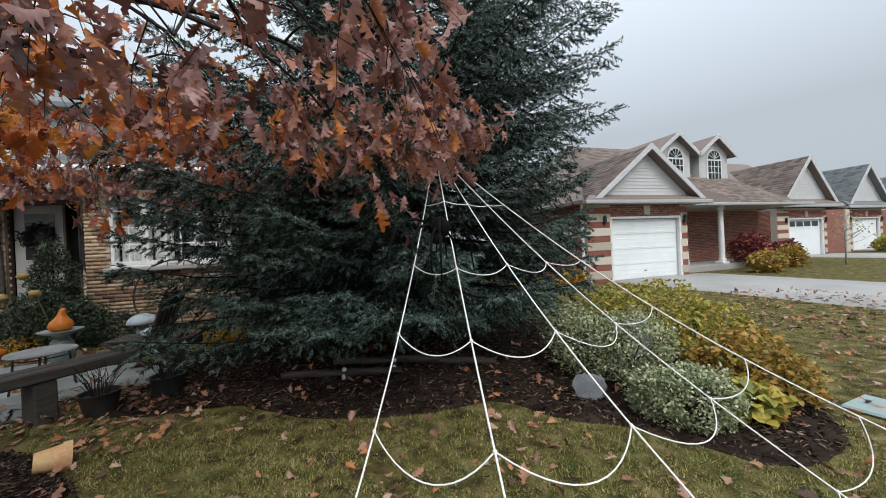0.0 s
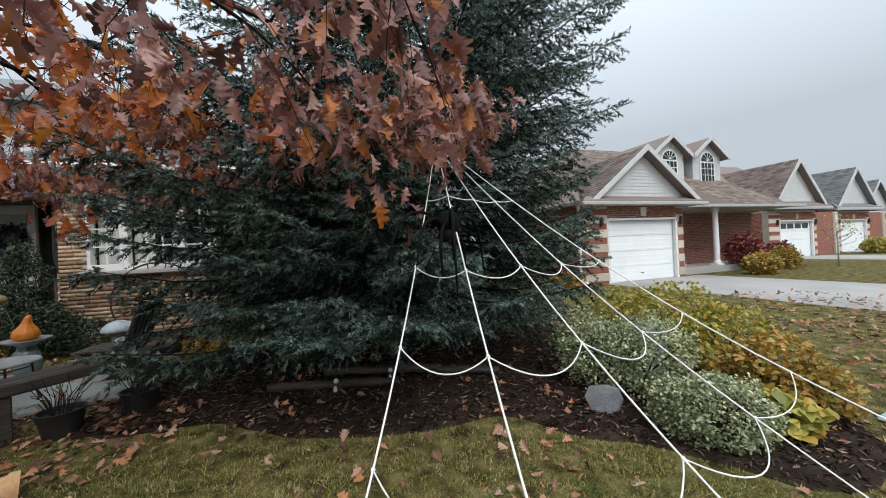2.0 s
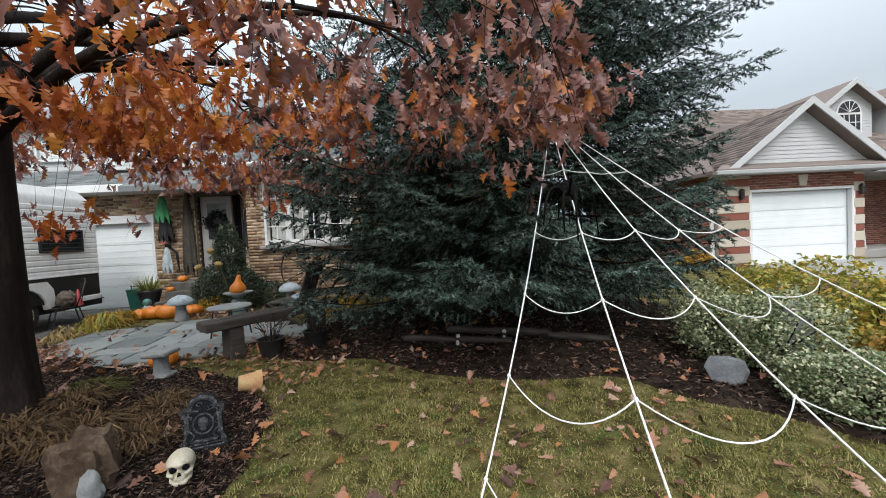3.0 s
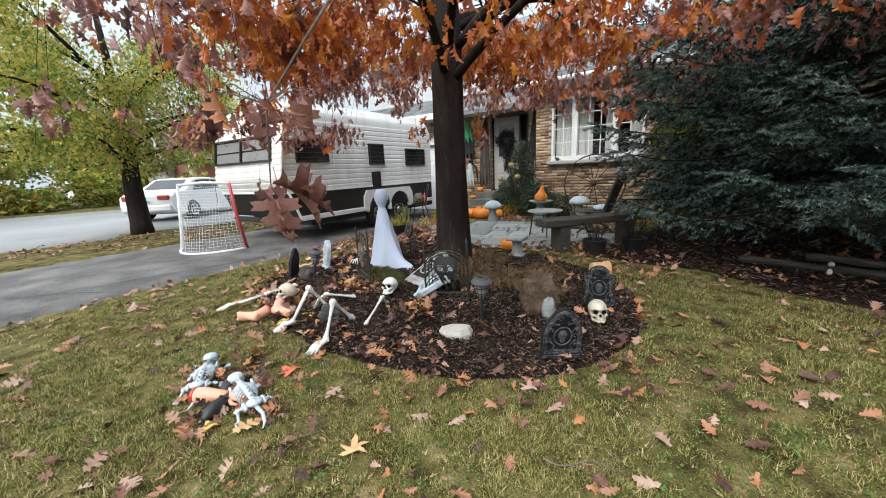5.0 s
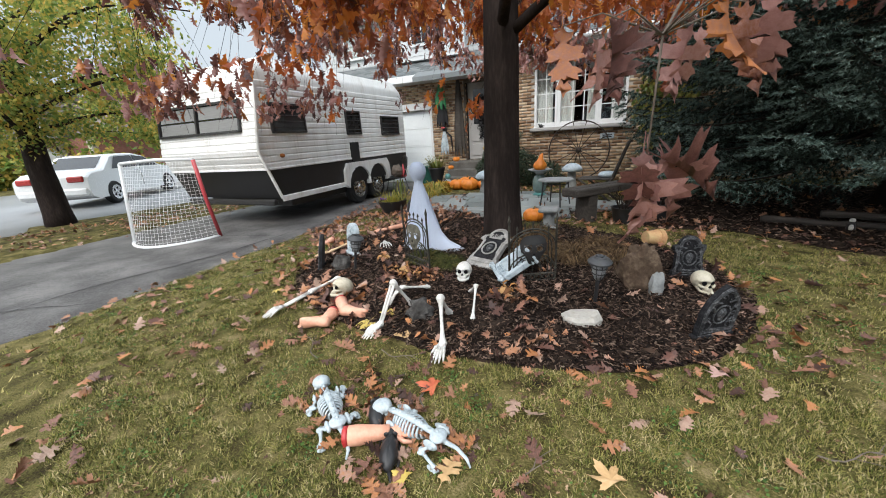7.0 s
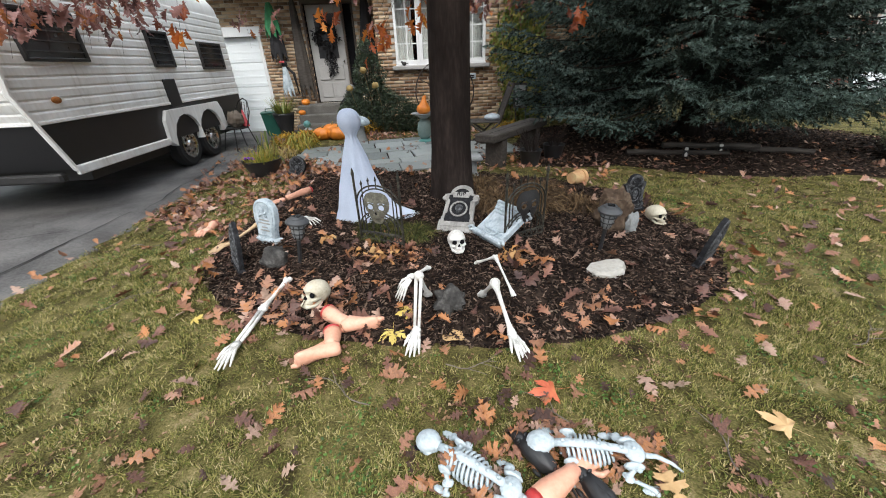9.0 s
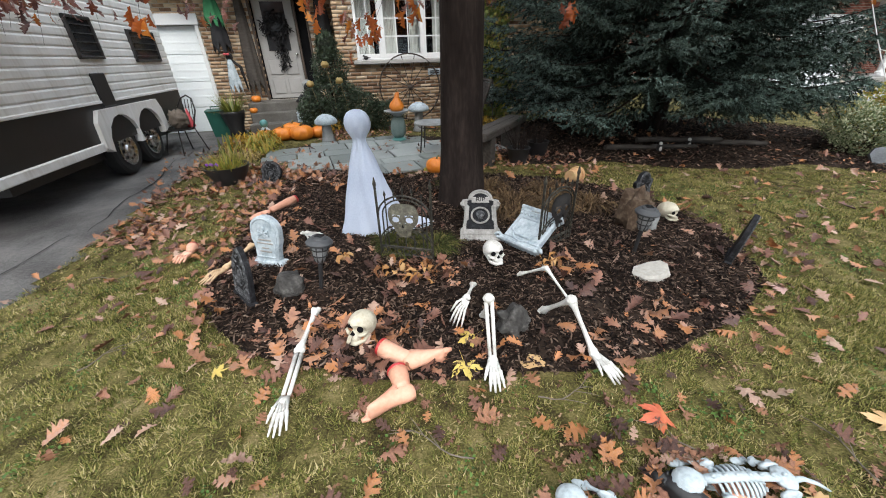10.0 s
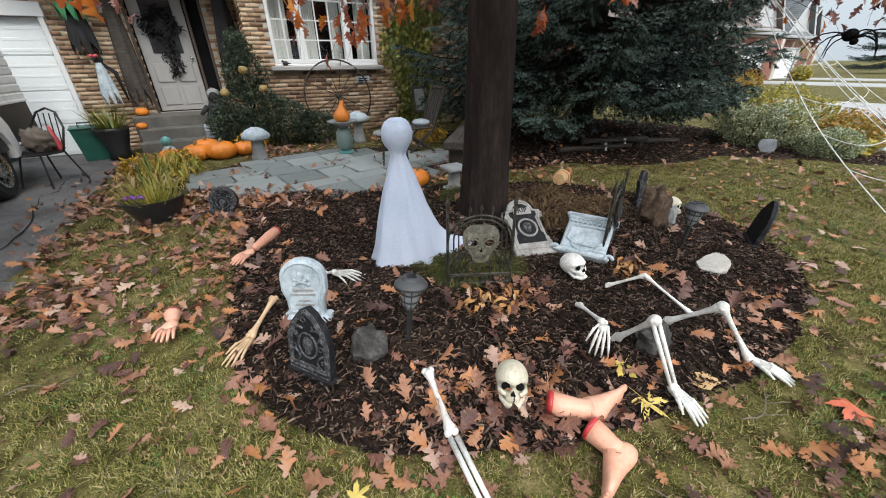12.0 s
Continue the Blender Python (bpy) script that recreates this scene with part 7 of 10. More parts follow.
# ---- the ghost ----
def ghost():
    g, n = Geo(), 64
    prof = [(0.0, 0.972), (0.035, 0.968), (0.066, 0.950), (0.086, 0.918), (0.093, 0.880), (0.089, 0.845), (0.074, 0.812), (0.056, 0.788), (0.047, 0.768), (0.046, 0.748), (0.056, 0.715), (0.074, 0.67), (0.096, 0.60), (0.118, 0.52), (0.138, 0.43), (0.158, 0.34), (0.178, 0.25), (0.198, 0.16), (0.216, 0.08), (0.232, 0.02), (0.245, -0.01)]
    vs, fs = [], []
    for i, (r, z) in enumerate(prof):
        k = max(0, (0.74 - z) / 0.74)
        for j in range(n):
            a = 2 * PI * j / n
            crease = noise.noise(Vector((2.2 * math.cos(a), 2.2 * math.sin(a), 3.2 * z)))
            fine_crease = noise.noise(Vector((6 * math.cos(a), 6 * math.sin(a), 9 * z + 4)))
            fold = 1 + k * (0.10 * math.sin(5 * a + 1.3 + 2 * z) + 0.05 * math.sin(9 * a + 3 * z)) + (0.10 * crease + 0.05 * fine_crease) * (1 if z < 0.74 else 0.7)
            if z < 0.79 and z > 0.7:
                fold *= 1 + 0.07 * math.cos(11 * a)
            tail = 0.46 * max(0, math.cos(a - 0.12)) ** 14 * max(0, (0.2 - z) / 0.2) ** 1.5
            x = (r * fold * (1.0 + 0.25 * k * max(0, math.cos(a)) + 0.22 * k * max(0, -math.cos(a))) + tail) * math.cos(a) + 0.04 * k
            y = (r * fold * 0.80 + tail * 0.6) * math.sin(a)
            vs.append((x, y, z + (0.016 * math.sin(5 * a) + 0.012 * math.sin(13 * a + 1) if i == len(prof) - 1 else 0)))
    for i in range(len(prof) - 1):
        for j in range(n):
            q = (j + 1) % n
            fs.append((i * n + j, (i + 1) * n + j, (i + 1) * n + q, i * n + q))
    g.add(vs, fs)
    t = thing("ghost_decoration", "white cloth ghost with gathered neck standing in the mulch", "ghost", at=rest(-4.66, 1.12, -0.035, 6))
    part("cloth", g, M["sheet"], t, smooth=True)
    part("stake", Geo().tube([(0, 0, -0.1), (0, 0, 0.9)], 0.01, 6), M["wood_grey"], t)


ghost()


# ---- bones, rubber limbs, skeleton animals ----
def bones_thing(name, label, build, mat, group="scattered skeleton bones", category="bones"):
    g = Geo()
    build(g)
    return alone(name, g, mat, label, category, group=group, smooth=True)


def leg_a(g):
    knee, hip, ank, toe = (-3.697, -0.074, 0.295), (-3.713, 0.092, 0.06), (-3.669, -0.235, 0.065), (-3.656, -0.385, 0.028)
    bone(g, hip, knee, 0.013)
    for d in (-0.014, 0.014):
        g.tube([(knee[0] + d, knee[1], knee[2]), (ank[0] + d * 0.8, ank[1], ank[2])], [0.010, 0.008], 7)
    g.ball(knee, 0.026, nu=10, nv=8).ball(ank, 0.024, nu=10, nv=8)
    claw(g, ank, toe, 0.010, 5, 0.55)


def leg_b(g):
    knee, hip, ank, toe = (-3.306, -0.02, 0.27), (-3.40, 0.148, 0.07), (-3.195, -0.137, 0.05), (-3.118, -0.288, 0.028)
    bone(g, hip, knee, 0.013)
    bone(g, knee, ank, 0.012)
    g.ball(knee, 0.027, nu=10, nv=8).ball(ank, 0.024, nu=10, nv=8)
    claw(g, ank, toe, 0.010, 5, 0.5)


def arm_c(g):
    bone(g, (-3.5, 0.51, 0.07), (-3.36, 0.40, 0.19), 0.009)
    bone(g, (-3.36, 0.40, 0.19), (-3.22, 0.18, 0.07), 0.008)


def arm_d(g):
    bone(g, (-3.785, 0.33, 0.10), (-3.81, 0.085, 0.175), 0.010)
    claw(g, (-3.812, 0.075, 0.17), (-3.878, 0.005, 0.05), 0.008, 5, 0.7, 0.02)


def arm_left(g):
    bone(g, (-4.65, 0.045, 0.07), (-4.605, -0.25, 0.055), 0.013)
    for d in (-0.013, 0.013):
        g.tube([(-4.60 + d, -0.27, 0.05), (-4.545 + d, -0.50, 0.045)], [0.011, 0.009], 7)
    claw(g, (-4.545, -0.51, 0.045), (-4.505, -0.68, 0.03), 0.009, 5, 0.5)


def hand_ghost(g):
    bone(g, (-5.19, 0.99, 0.07), (-5.12, 0.94, 0.10), 0.010)
    claw(g, (-5.11, 0.93, 0.10), (-4.94, 0.83, 0.075), 0.008, 5, 0.7, 0.02)


def hand_tan(g):
    bone(g, (-5.42, 0.68, 0.12), (-5.49, 0.45, 0.06), 0.012)
    claw(g, (-5.49, 0.44, 0.055), (-5.56, 0.28, 0.03), 0.008, 5, 0.6)


bones_thing("bone_prop", "white plastic skeleton leg bent at the knee", leg_a, M["bone"])
bones_thing("bone_prop", "white plastic skeleton leg with raised knee", leg_b, M["bone"])
bones_thing("bone_prop", "thin white plastic arm bones over the mulch", arm_c, M["bone"])
bones_thing("bone_prop", "white plastic skeleton hand clawing out of mulch", arm_d, M["bone"])
bones_thing("bone_prop", "white plastic skeleton arm lying onto the grass", arm_left, M["bone"])
bones_thing("bone_prop", "white plastic skeleton hand beside the pale gravestone", hand_ghost, M["bone"])
bones_thing("bone_prop", "tan plastic skeleton hand and forearm", hand_tan, M["bone_tan"])


def rubber_foot(cut, heel, toe, lift, label):
    """A severed foot prop lying on its side, one plain mesh: stump, ankle, heel, arch, ball and toes."""
    g = Geo()
    c, h, t = Vector((*cut, lift + 0.01)), Vector((*heel, lift)), Vector((*toe, lift * 0.85))
    f, s = (t - h).normalized(), (c - h).normalized()
    side = f.cross(s).normalized()
    up = side.cross(f).normalized()
    ln = (t - h).length
    # shin down to the ankle
    g.tube([c, c.lerp(h, 0.3), c.lerp(h, 0.62) + f * 0.006, c.lerp(h, 0.86) + f * 0.012], [0.046, 0.043, 0.038, 0.040], 16, caps=True)
    # sole-to-instep sections from heel to ball: centre, half height, half width
    rows = ((-0.20, 0.010, 0.012, 0.016), (-0.17, 0.012, 0.026, 0.026), (-0.06, 0.022, 0.040, 0.031), (0.10, 0.030, 0.046, 0.032), (0.28, 0.026, 0.037, 0.030), (0.48, 0.018, 0.028, 0.032), (0.68, 0.008, 0.021, 0.038), (0.84, 0.002, 0.016, 0.039), (0.93, -0.001, 0.011, 0.034))
    n, vs, fs = 16, [], []
    for k, (a, lift_k, hh, hw) in enumerate(rows):
        m = h + f * a * ln + up * (lift_k - 0.012)
        for q in range(n):
            w = 2 * PI * q / n
            vs.append(m + up * hh * 1.15 * math.sin(w) + side * hw * 1.15 * math.cos(w))
    for k in range(len(rows) - 1):
        for q in range(n):
            r = (q + 1) % n
            fs.append((k * n + q, k * n + r, (k + 1) * n + r, (k + 1) * n + q))
    fs.append(tuple(range(n)))
    fs.append(tuple(range((len(rows) - 1) * n, len(rows) * n)))
    g.add(vs, fs)
    for i in range(5):
        k = i / 2 - 1
        big = 1.45 if i == 0 else 1.0 - 0.06 * i
        b = h + f * ln * (0.90 - 0.02 * i) + side * (0.029 - 0.0145 * i) - up * 0.012
        g.tube([b, b + f * 0.016, b + f * 0.026 * big], [0.0095 * big, 0.0098 * big, 0.006 * big], 8)
    ob = alone("rubber_prop", g, M["flesh"], label, "foot prop", group="rubber limb props", smooth=True)
    part("painted_stump", Geo().tube([c - s * 0.012, c - s * 0.004, c + s * 0.004, c + s * 0.008], [0.0455, 0.0475, 0.045, 0.026], 16), M["blood"], ob, "blood-red painted stump", smooth=True)
    return ob


rubber_foot((-4.205, -0.205), (-4.045, -0.28), (-3.89, -0.195), 0.06, "flesh-coloured rubber foot with red stump on brown leaves")
rubber_foot((-4.10, -0.33), (-4.03, -0.445), (-4.185, -0.545), 0.05, "flesh-coloured rubber foot with red stump on the grass")


def rubber_arm(a, b, tip, lift, label, r=0.036, fingers=True):
    g = Geo()
    p, q, t = Vector((*a, lift)), Vector((*b, lift)), Vector((*tip, lift * 0.7))
    g.tube([p, p.lerp(q, 0.3), p.lerp(q, 0.8), q], [r * 1.15, r * 1.2, r * 0.85, r * 0.8], 12)
    if fingers:
        d = t - q
        g.ball(q + d * 0.25, (r * 1.1, r * 1.1, r * 0.65), nu=12, nv=8)
        side = d.cross(Vector((0, 0, 1))).normalized()
        for i in range(4):
            k = (i - 1.5) / 1.5
            s0 = q + d * 0.38 + side * k * r * 0.75
            e = q + d * (1 - 0.1 * abs(k)) + side * k * r * 1.1
            g.tube([s0, s0.lerp(e, 0.5) + Vector((0, 0, 0.01)), e], [r * 0.3, r * 0.27, r * 0.17], 7)
        g.tube([q + d * 0.2 + side * r * 0.8, q + d * 0.45 + side * r * 1.7, q + d * 0.7 + side * r * 1.8], [r * 0.32, r * 0.28, r * 0.18], 7)
    ob = alone("rubber_prop", g, M["flesh"], label, "arm prop", group="rubber limb props", smooth=True)
    s = (p - q).normalized()
    part("painted_stump", Geo().tube([p - s * 0.015, p + s * 0.006, p + s * 0.012], [r * 1.17, r * 1.16, r * 0.8], 12), M["blood"], ob, "red painted stump", smooth=True)
    return ob


rubber_arm((-3.045, -0.90), (-2.92, -0.76), (-2.84, -0.66), 0.045, "flesh-coloured rubber arm across the skeleton animals")
rubber_arm((-5.99, 0.76), (-5.96, 0.69), (-5.93, 0.52), 0.04, "flesh-coloured rubber hand on leaf-strewn grass", 0.034)
rubber_arm((-5.67, 1.8), (-5.76, 1.5), (-5.84, 1.28), 0.05, "flesh-coloured rubber forearm among fallen leaves", 0.036)


def skeleton_dog(at, label):
    t = thing("skeleton_dog", label, "skeleton", at=at, group="skeleton animals on the lawn")
    B = M["bone_blue"]
    sp = [(-0.13, 0, 0.125), (-0.08, 0, 0.138), (0.0, 0, 0.142), (0.08, 0, 0.13), (0.14, 0, 0.115), (0.18, 0, 0.09)]
    part("neck", Geo().tube([(-0.165, 0, 0.13), (-0.13, 0, 0.128)], [0.02, 0.022], 8), B, t, smooth=True)
    part("spine", Geo().tube(sp, [0.016, 0.017, 0.018, 0.016, 0.016, 0.013], 8), B, t, smooth=True)
    for i in range(7):
        part("vertebra", Geo().ball((-0.1 + 0.04 * i, 0, 0.152 - 0.004 * max(0, i - 3)), (0.009, 0.007, 0.014), nu=8, nv=6), B, t, smooth=True)
    for i in range(10):
        x = -0.085 + i * 0.0165
        r = 0.064 - 0.0013 * (i - 4) ** 2
        part("rib", Geo().tube([(x + 0.014 * math.sin(a * 0.5), r * 0.84 * math.sin(a), 0.082 + r * math.cos(a)) for a in np.linspace(0.1, 2 * PI - 0.1, 17)], 0.0058, 5), B, t, smooth=True)
    part("breastbone", Geo().tube([(-0.1, 0, 0.05), (-0.03, 0, 0.02), (0.05, 0, 0.028)], 0.011, 6), B, t, smooth=True)
    nod = pose(-0.165, 0, 0.135, 0, -58, 0) @ pose(0.165, 0, -0.135)
    sk = part("skull", Geo().ball((-0.185, 0, 0.138), (0.056, 0.044, 0.044), m=nod, nu=16, nv=12).tube([(-0.2, 0, 0.134), (-0.235, 0, 0.12), (-0.27, 0, 0.11), (-0.288, 0, 0.107)], [0.036, 0.031, 0.024, 0.014], 10, m=nod).tube([(-0.19, 0, 0.098), (-0.275, 0, 0.083)], [0.018, 0.012], 8, m=nod), B, t, smooth=True)
    for s in (1, -1):
        part("eye_socket", Geo().ball((-0.215, s * 0.036, 0.146), (0.016, 0.009, 0.014), m=nod, nu=10, nv=6), M["dark"], sk, smooth=True)
        part("cheek", Geo().ball((-0.2, s * 0.03, 0.112), (0.026, 0.012, 0.014), m=nod, nu=8, nv=6), B, sk, smooth=True)
        part("shoulder_blade", Geo().ball((-0.075, s * 0.056, 0.1), (0.026, 0.009, 0.036), nu=10, nv=8), B, t, smooth=True)
        part("thigh_plate", Geo().ball((0.135, s * 0.046, 0.09), (0.036, 0.013, 0.034), nu=10, nv=8), B, t, smooth=True)
    for x, s, fx in ((-0.075, 1, -0.13), (-0.075, -1, -0.05), (0.14, 1, 0.1), (0.14, -1, 0.2)):
        g = Geo()
        k, f = (x + (0.025 if x < 0 else -0.03), s * 0.075, 0.06), (fx, s * 0.095, 0.018)
        bone(g, (x, s * 0.05, 0.095), k, 0.0095, 7)
        bone(g, k, f, 0.0085, 7)
        g.ball((f[0] - 0.018, f[1], 0.013), (0.03, 0.016, 0.012), nu=8, nv=6)
        part("leg", g, B, t, smooth=True)
    part("hip", Geo().ball((0.145, 0, 0.112), (0.036, 0.042, 0.03), nu=12, nv=8), B, t, smooth=True)
    part("tail", Geo().tube([(0.18, 0, 0.09), (0.23, 0.01, 0.065), (0.28, 0.0, 0.04), (0.31, -0.02, 0.024)], [0.012, 0.010, 0.008, 0.004], 6), B, t, smooth=True)
    return t


M["bone_blue"] = material("cold_white_plastic", [(0.22, 0.26, 0.28), (0.40, 0.46, 0.49), (0.52, 0.57, 0.60)], 0.55, 30, 0.3, 90)
skeleton_dog(rest(-3.26, -0.845, 0.0, -16) @ Matrix.Diagonal((0.98, 0.98, 0.60, 1)), "small white plastic dog skeleton crouched on the grass")
skeleton_dog(rest(-2.87, -0.68, 0.0, 8) @ Matrix.Diagonal((0.98, 0.98, 0.60, 1)), "small white plastic dog skeleton beside a rubber arm")


def rat(at, label):
    g = Geo()
    g.ball((0.01, 0, 0.036), (0.082, 0.036, 0.038), nu=18, nv=12, rough=0.22, freq=5).ball((-0.07, 0, 0.036), (0.036, 0.024, 0.025), nu=12, nv=8).ball((-0.1, 0, 0.028), (0.026, 0.012, 0.012), nu=10, nv=8)
    t = thing("toy_rat", label, "rat", at=at, group="black toy rats")
    part("body", g, M["black_plastic"], t, smooth=True)
    part("tail", Geo().tube([(0.07, 0, 0.03), (0.12, 0.015, 0.015), (0.17, 0.0, 0.012), (0.2, -0.02, 0.012)], [0.008, 0.006, 0.004, 0.002], 6), M["black_plastic"], t, smooth=True)
    for s in (1, -1):
        part("ear", Geo().ball((-0.06, s * 0.018, 0.055), (0.006, 0.011, 0.012), nu=8, nv=6), M["black_plastic"], t, smooth=True)
        for x in (-0.04, 0.04):
            part("foot", Geo().ball((x, s * 0.035, 0.008), (0.02, 0.009, 0.008), nu=8, nv=6), M["black_plastic"], t, smooth=True)


rat(rest(-3.055, -0.73, 0.005, -35), "black plastic toy rat between two dog skeletons")
rat(rest(-2.85, -0.82, 0.005, -45), "black plastic toy rat by the rubber arm")


# ---- rocks and lights in the bed ----
def rock(at, r, mat, label, seed, rough=0.55):
    return alone("rock", Geo().ball((0, 0, r[2] * 0.55), r, nu=22, nv=14, rough=rough, freq=2.1, seed=seed), mat, label, "rock", at=at, group="stones in the mulch", smooth=50)


def slab_rock(at, outline, tall, mat, label):
    """A broken flat stone: a tilted top, chipped edges, faces that meet at corners."""
    n = len(outline)
    g = Geo()
    top = [(x * 0.86, y * 0.86, tall * (1 + 0.25 * x / 0.1 + 0.1 * noise.noise(Vector((x * 30, y * 30, 1))))) for x, y in outline]
    mid = [(x * 1.03, y * 1.03, tall * (0.66 + 0.2 * noise.noise(Vector((x * 25, y * 25, 7))))) for x, y in outline]
    low = [(x, y, -0.02) for x, y in outline]
    fs = [tuple(range(n))]
    for r in range(2):
        fs += [(r * n + i, r * n + (i + 1) % n, (r + 1) * n + (i + 1) % n, (r + 1) * n + i) for i in range(n)]
    return alone("rock", g.add(top + mid + low, fs), mat, label, "rock", at=at, group="stones in the mulch", smooth=25)


slab_rock(rest(-2.67, 0.6, 0.0, 20), [(0.12, 0.0), (0.105, 0.055), (0.03, 0.085), (-0.07, 0.075), (-0.125, 0.02), (-0.10, -0.05), (-0.02, -0.085), (0.08, -0.06)], 0.065, M["stone_pale"], "pale flat-topped limestone rock on mulch")
rock(rest(-2.55, 1.36, 0.0, 30), (0.135, 0.11, 0.205), M["stone_tan"], "upright brown boulder with pale worn face", 2.3)
rock(rest(-2.42, 1.3, 0.0, 30), (0.05, 0.04, 0.11), M["stone_grey"], "narrow grey stone leaning by the boulder", 5.1, 0.35)
rock(rest(-4.9, 0.24, 0.0, 0), (0.085, 0.09, 0.085), M["stone_dark"], "dark rounded stone beside the solar light", 3.7, 0.42)
rock(rest(-3.56, 0.03, 0.0, 40), (0.09, 0.08, 0.085), M["stone_dark"], "grey-brown stone under the skeleton leg", 4.4)
M["slate"] = material("slate_slab", [(0.07, 0.075, 0.082), (0.12, 0.128, 0.138), (0.18, 0.19, 0.20)], 0.85, 9, 0.6, 60, spread=0.4, shine=0.2)
slab_rock(rest(1.06, 3.5, 0.0, -12) @ pose(0, 0, 0.09, 68, 0, 0) @ Matrix.Scale(0.8, 4), [(0.17, 0.02), (0.14, 0.12), (0.02, 0.15), (-0.13, 0.13), (-0.18, 0.03), (-0.12, -0.10), (0.02, -0.15), (0.12, -0.09)], 0.05, M["slate"], "grey slab of stone leaning before the variegated shrub")


def solar_light(at, label):
    t = thing("solar_light", label, "garden light", at=at, group="solar path lights")
    part("stake", Geo().tube([(0, 0, -0.12), (0, 0, 0.24)], [0.012, 0.014], 8), M["black_plastic"], t)
    part("lantern", Geo().lathe([(0.02, 0.22), (0.036, 0.25), (0.046, 0.30), (0.048, 0.34)], 14), M["lens"], t, smooth=True)
    for k in range(8):
        a = k * PI / 4
        part("rib", Geo().tube([(0.03 * math.cos(a), 0.03 * math.sin(a), 0.23), (0.05 * math.cos(a), 0.05 * math.sin(a), 0.345)], 0.004, 5), M["black_plastic"], t)
    for z, r in ((0.27, 0.043), (0.31, 0.051)):
        part("ring", Geo().tube([(r * math.cos(a), r * math.sin(a), z) for a in np.linspace(0, 2 * PI, 15)], 0.004, 5, caps=False), M["black_plastic"], t, smooth=True)
    part("cap", Geo().lathe([(0.0, 0.335), (0.075, 0.34), (0.078, 0.352), (0.06, 0.372), (0.045, 0.376), (0.04, 0.388), (0.0, 0.39)], 18), M["cap_grey"], t, smooth=40)
    part("solar_cell", Geo().box((-0.022, -0.022, 0.389), (0.022, 0.022, 0.393)), M["black_glass"], t)


M["lens"] = material("frosted_plastic", [(0.14, 0.145, 0.15), (0.24, 0.25, 0.255)], 0.3, 10, 0.1, 60)
M["cap_grey"] = material("dull_grey_plastic", [(0.035, 0.037, 0.04), (0.07, 0.073, 0.078)], 0.55, 10, 0.2, 60)
solar_light(rest(-4.72, 0.26, -0.02, 0, -6, 6), "black solar path light with caged lens, slightly tilted")
solar_light(rest(-2.69, 0.87, -0.02, 0, 2, 3), "black solar path light standing by a boulder")


# ---- spider web of white cord ----
APEX = Vector((-0.19, 3.45, 2.21))
# where each strand meets the lawn, and how far it sags
FEET = [(Vector(p), sag) for p, sag in (((-0.56, 0.91, 0.0), 0.24), ((0.2, 0.6, 0.0), 0.16), ((1.1, 1.09, 0.0), 0.2), ((1.85, 2.04, 0.0), 0.15), ((2.75, 1.79, 0.0), 0.25))]


def web():
    t = thing("spider_web", "giant spider web of white cord staked from spruce to lawn", "web")

    def on_strand(i, s):
        f, sag = FEET[i]
        return APEX.lerp(f, s) - Vector((0, 0, sag * math.sin(PI * s)))

    for i, (f, _) in enumerate(FEET):
        f.z = ground_z(f.x, f.y) + 0.01
        strand = part("strand", Geo().tube([on_strand(i, s) for s in np.linspace(0, 1, 17)], 0.0042, 6), M["cord"], t, smooth=True)
        part("stake", Geo().tube([f + Vector((0, 0, 0.04)), f - Vector((0, 0, 0.1))], 0.008, 6), M["black_plastic"], strand)
    # each row: slack, then where the cord is tied along the five strands
    for sag, *ties in ((0.06, 0.18, 0.19, 0.19, 0.20, 0.18), (0.12, 0.335, 0.37, 0.357, 0.382, 0.343), (0.14, 0.478, 0.507, 0.505, 0.558, 0.468), (0.16, 0.63, 0.645, 0.662, 0.748, 0.60), (0.14, 0.775, 0.785, 0.80, 0.94, 0.73)):
        for i in range(len(FEET) - 1):
            a, b = on_strand(i, ties[i]), on_strand(i + 1, ties[i + 1])
            slack = ((FEET[i][0] + FEET[i + 1][0]) / 2 - APEX).normalized()
            pts = [a.lerp(b, k) + slack * sag * min(1, (b - a).length * 1.7) * 4 * k * (1 - k) for k in np.linspace(0, 1, 14)]
            part("cross_cord", Geo().tube(pts, 0.0031, 6), M["cord"], t, smooth=True)
            part("knot", Geo().ball(a, 0.009, nu=8, nv=6), M["cord"], t, smooth=True)


web()


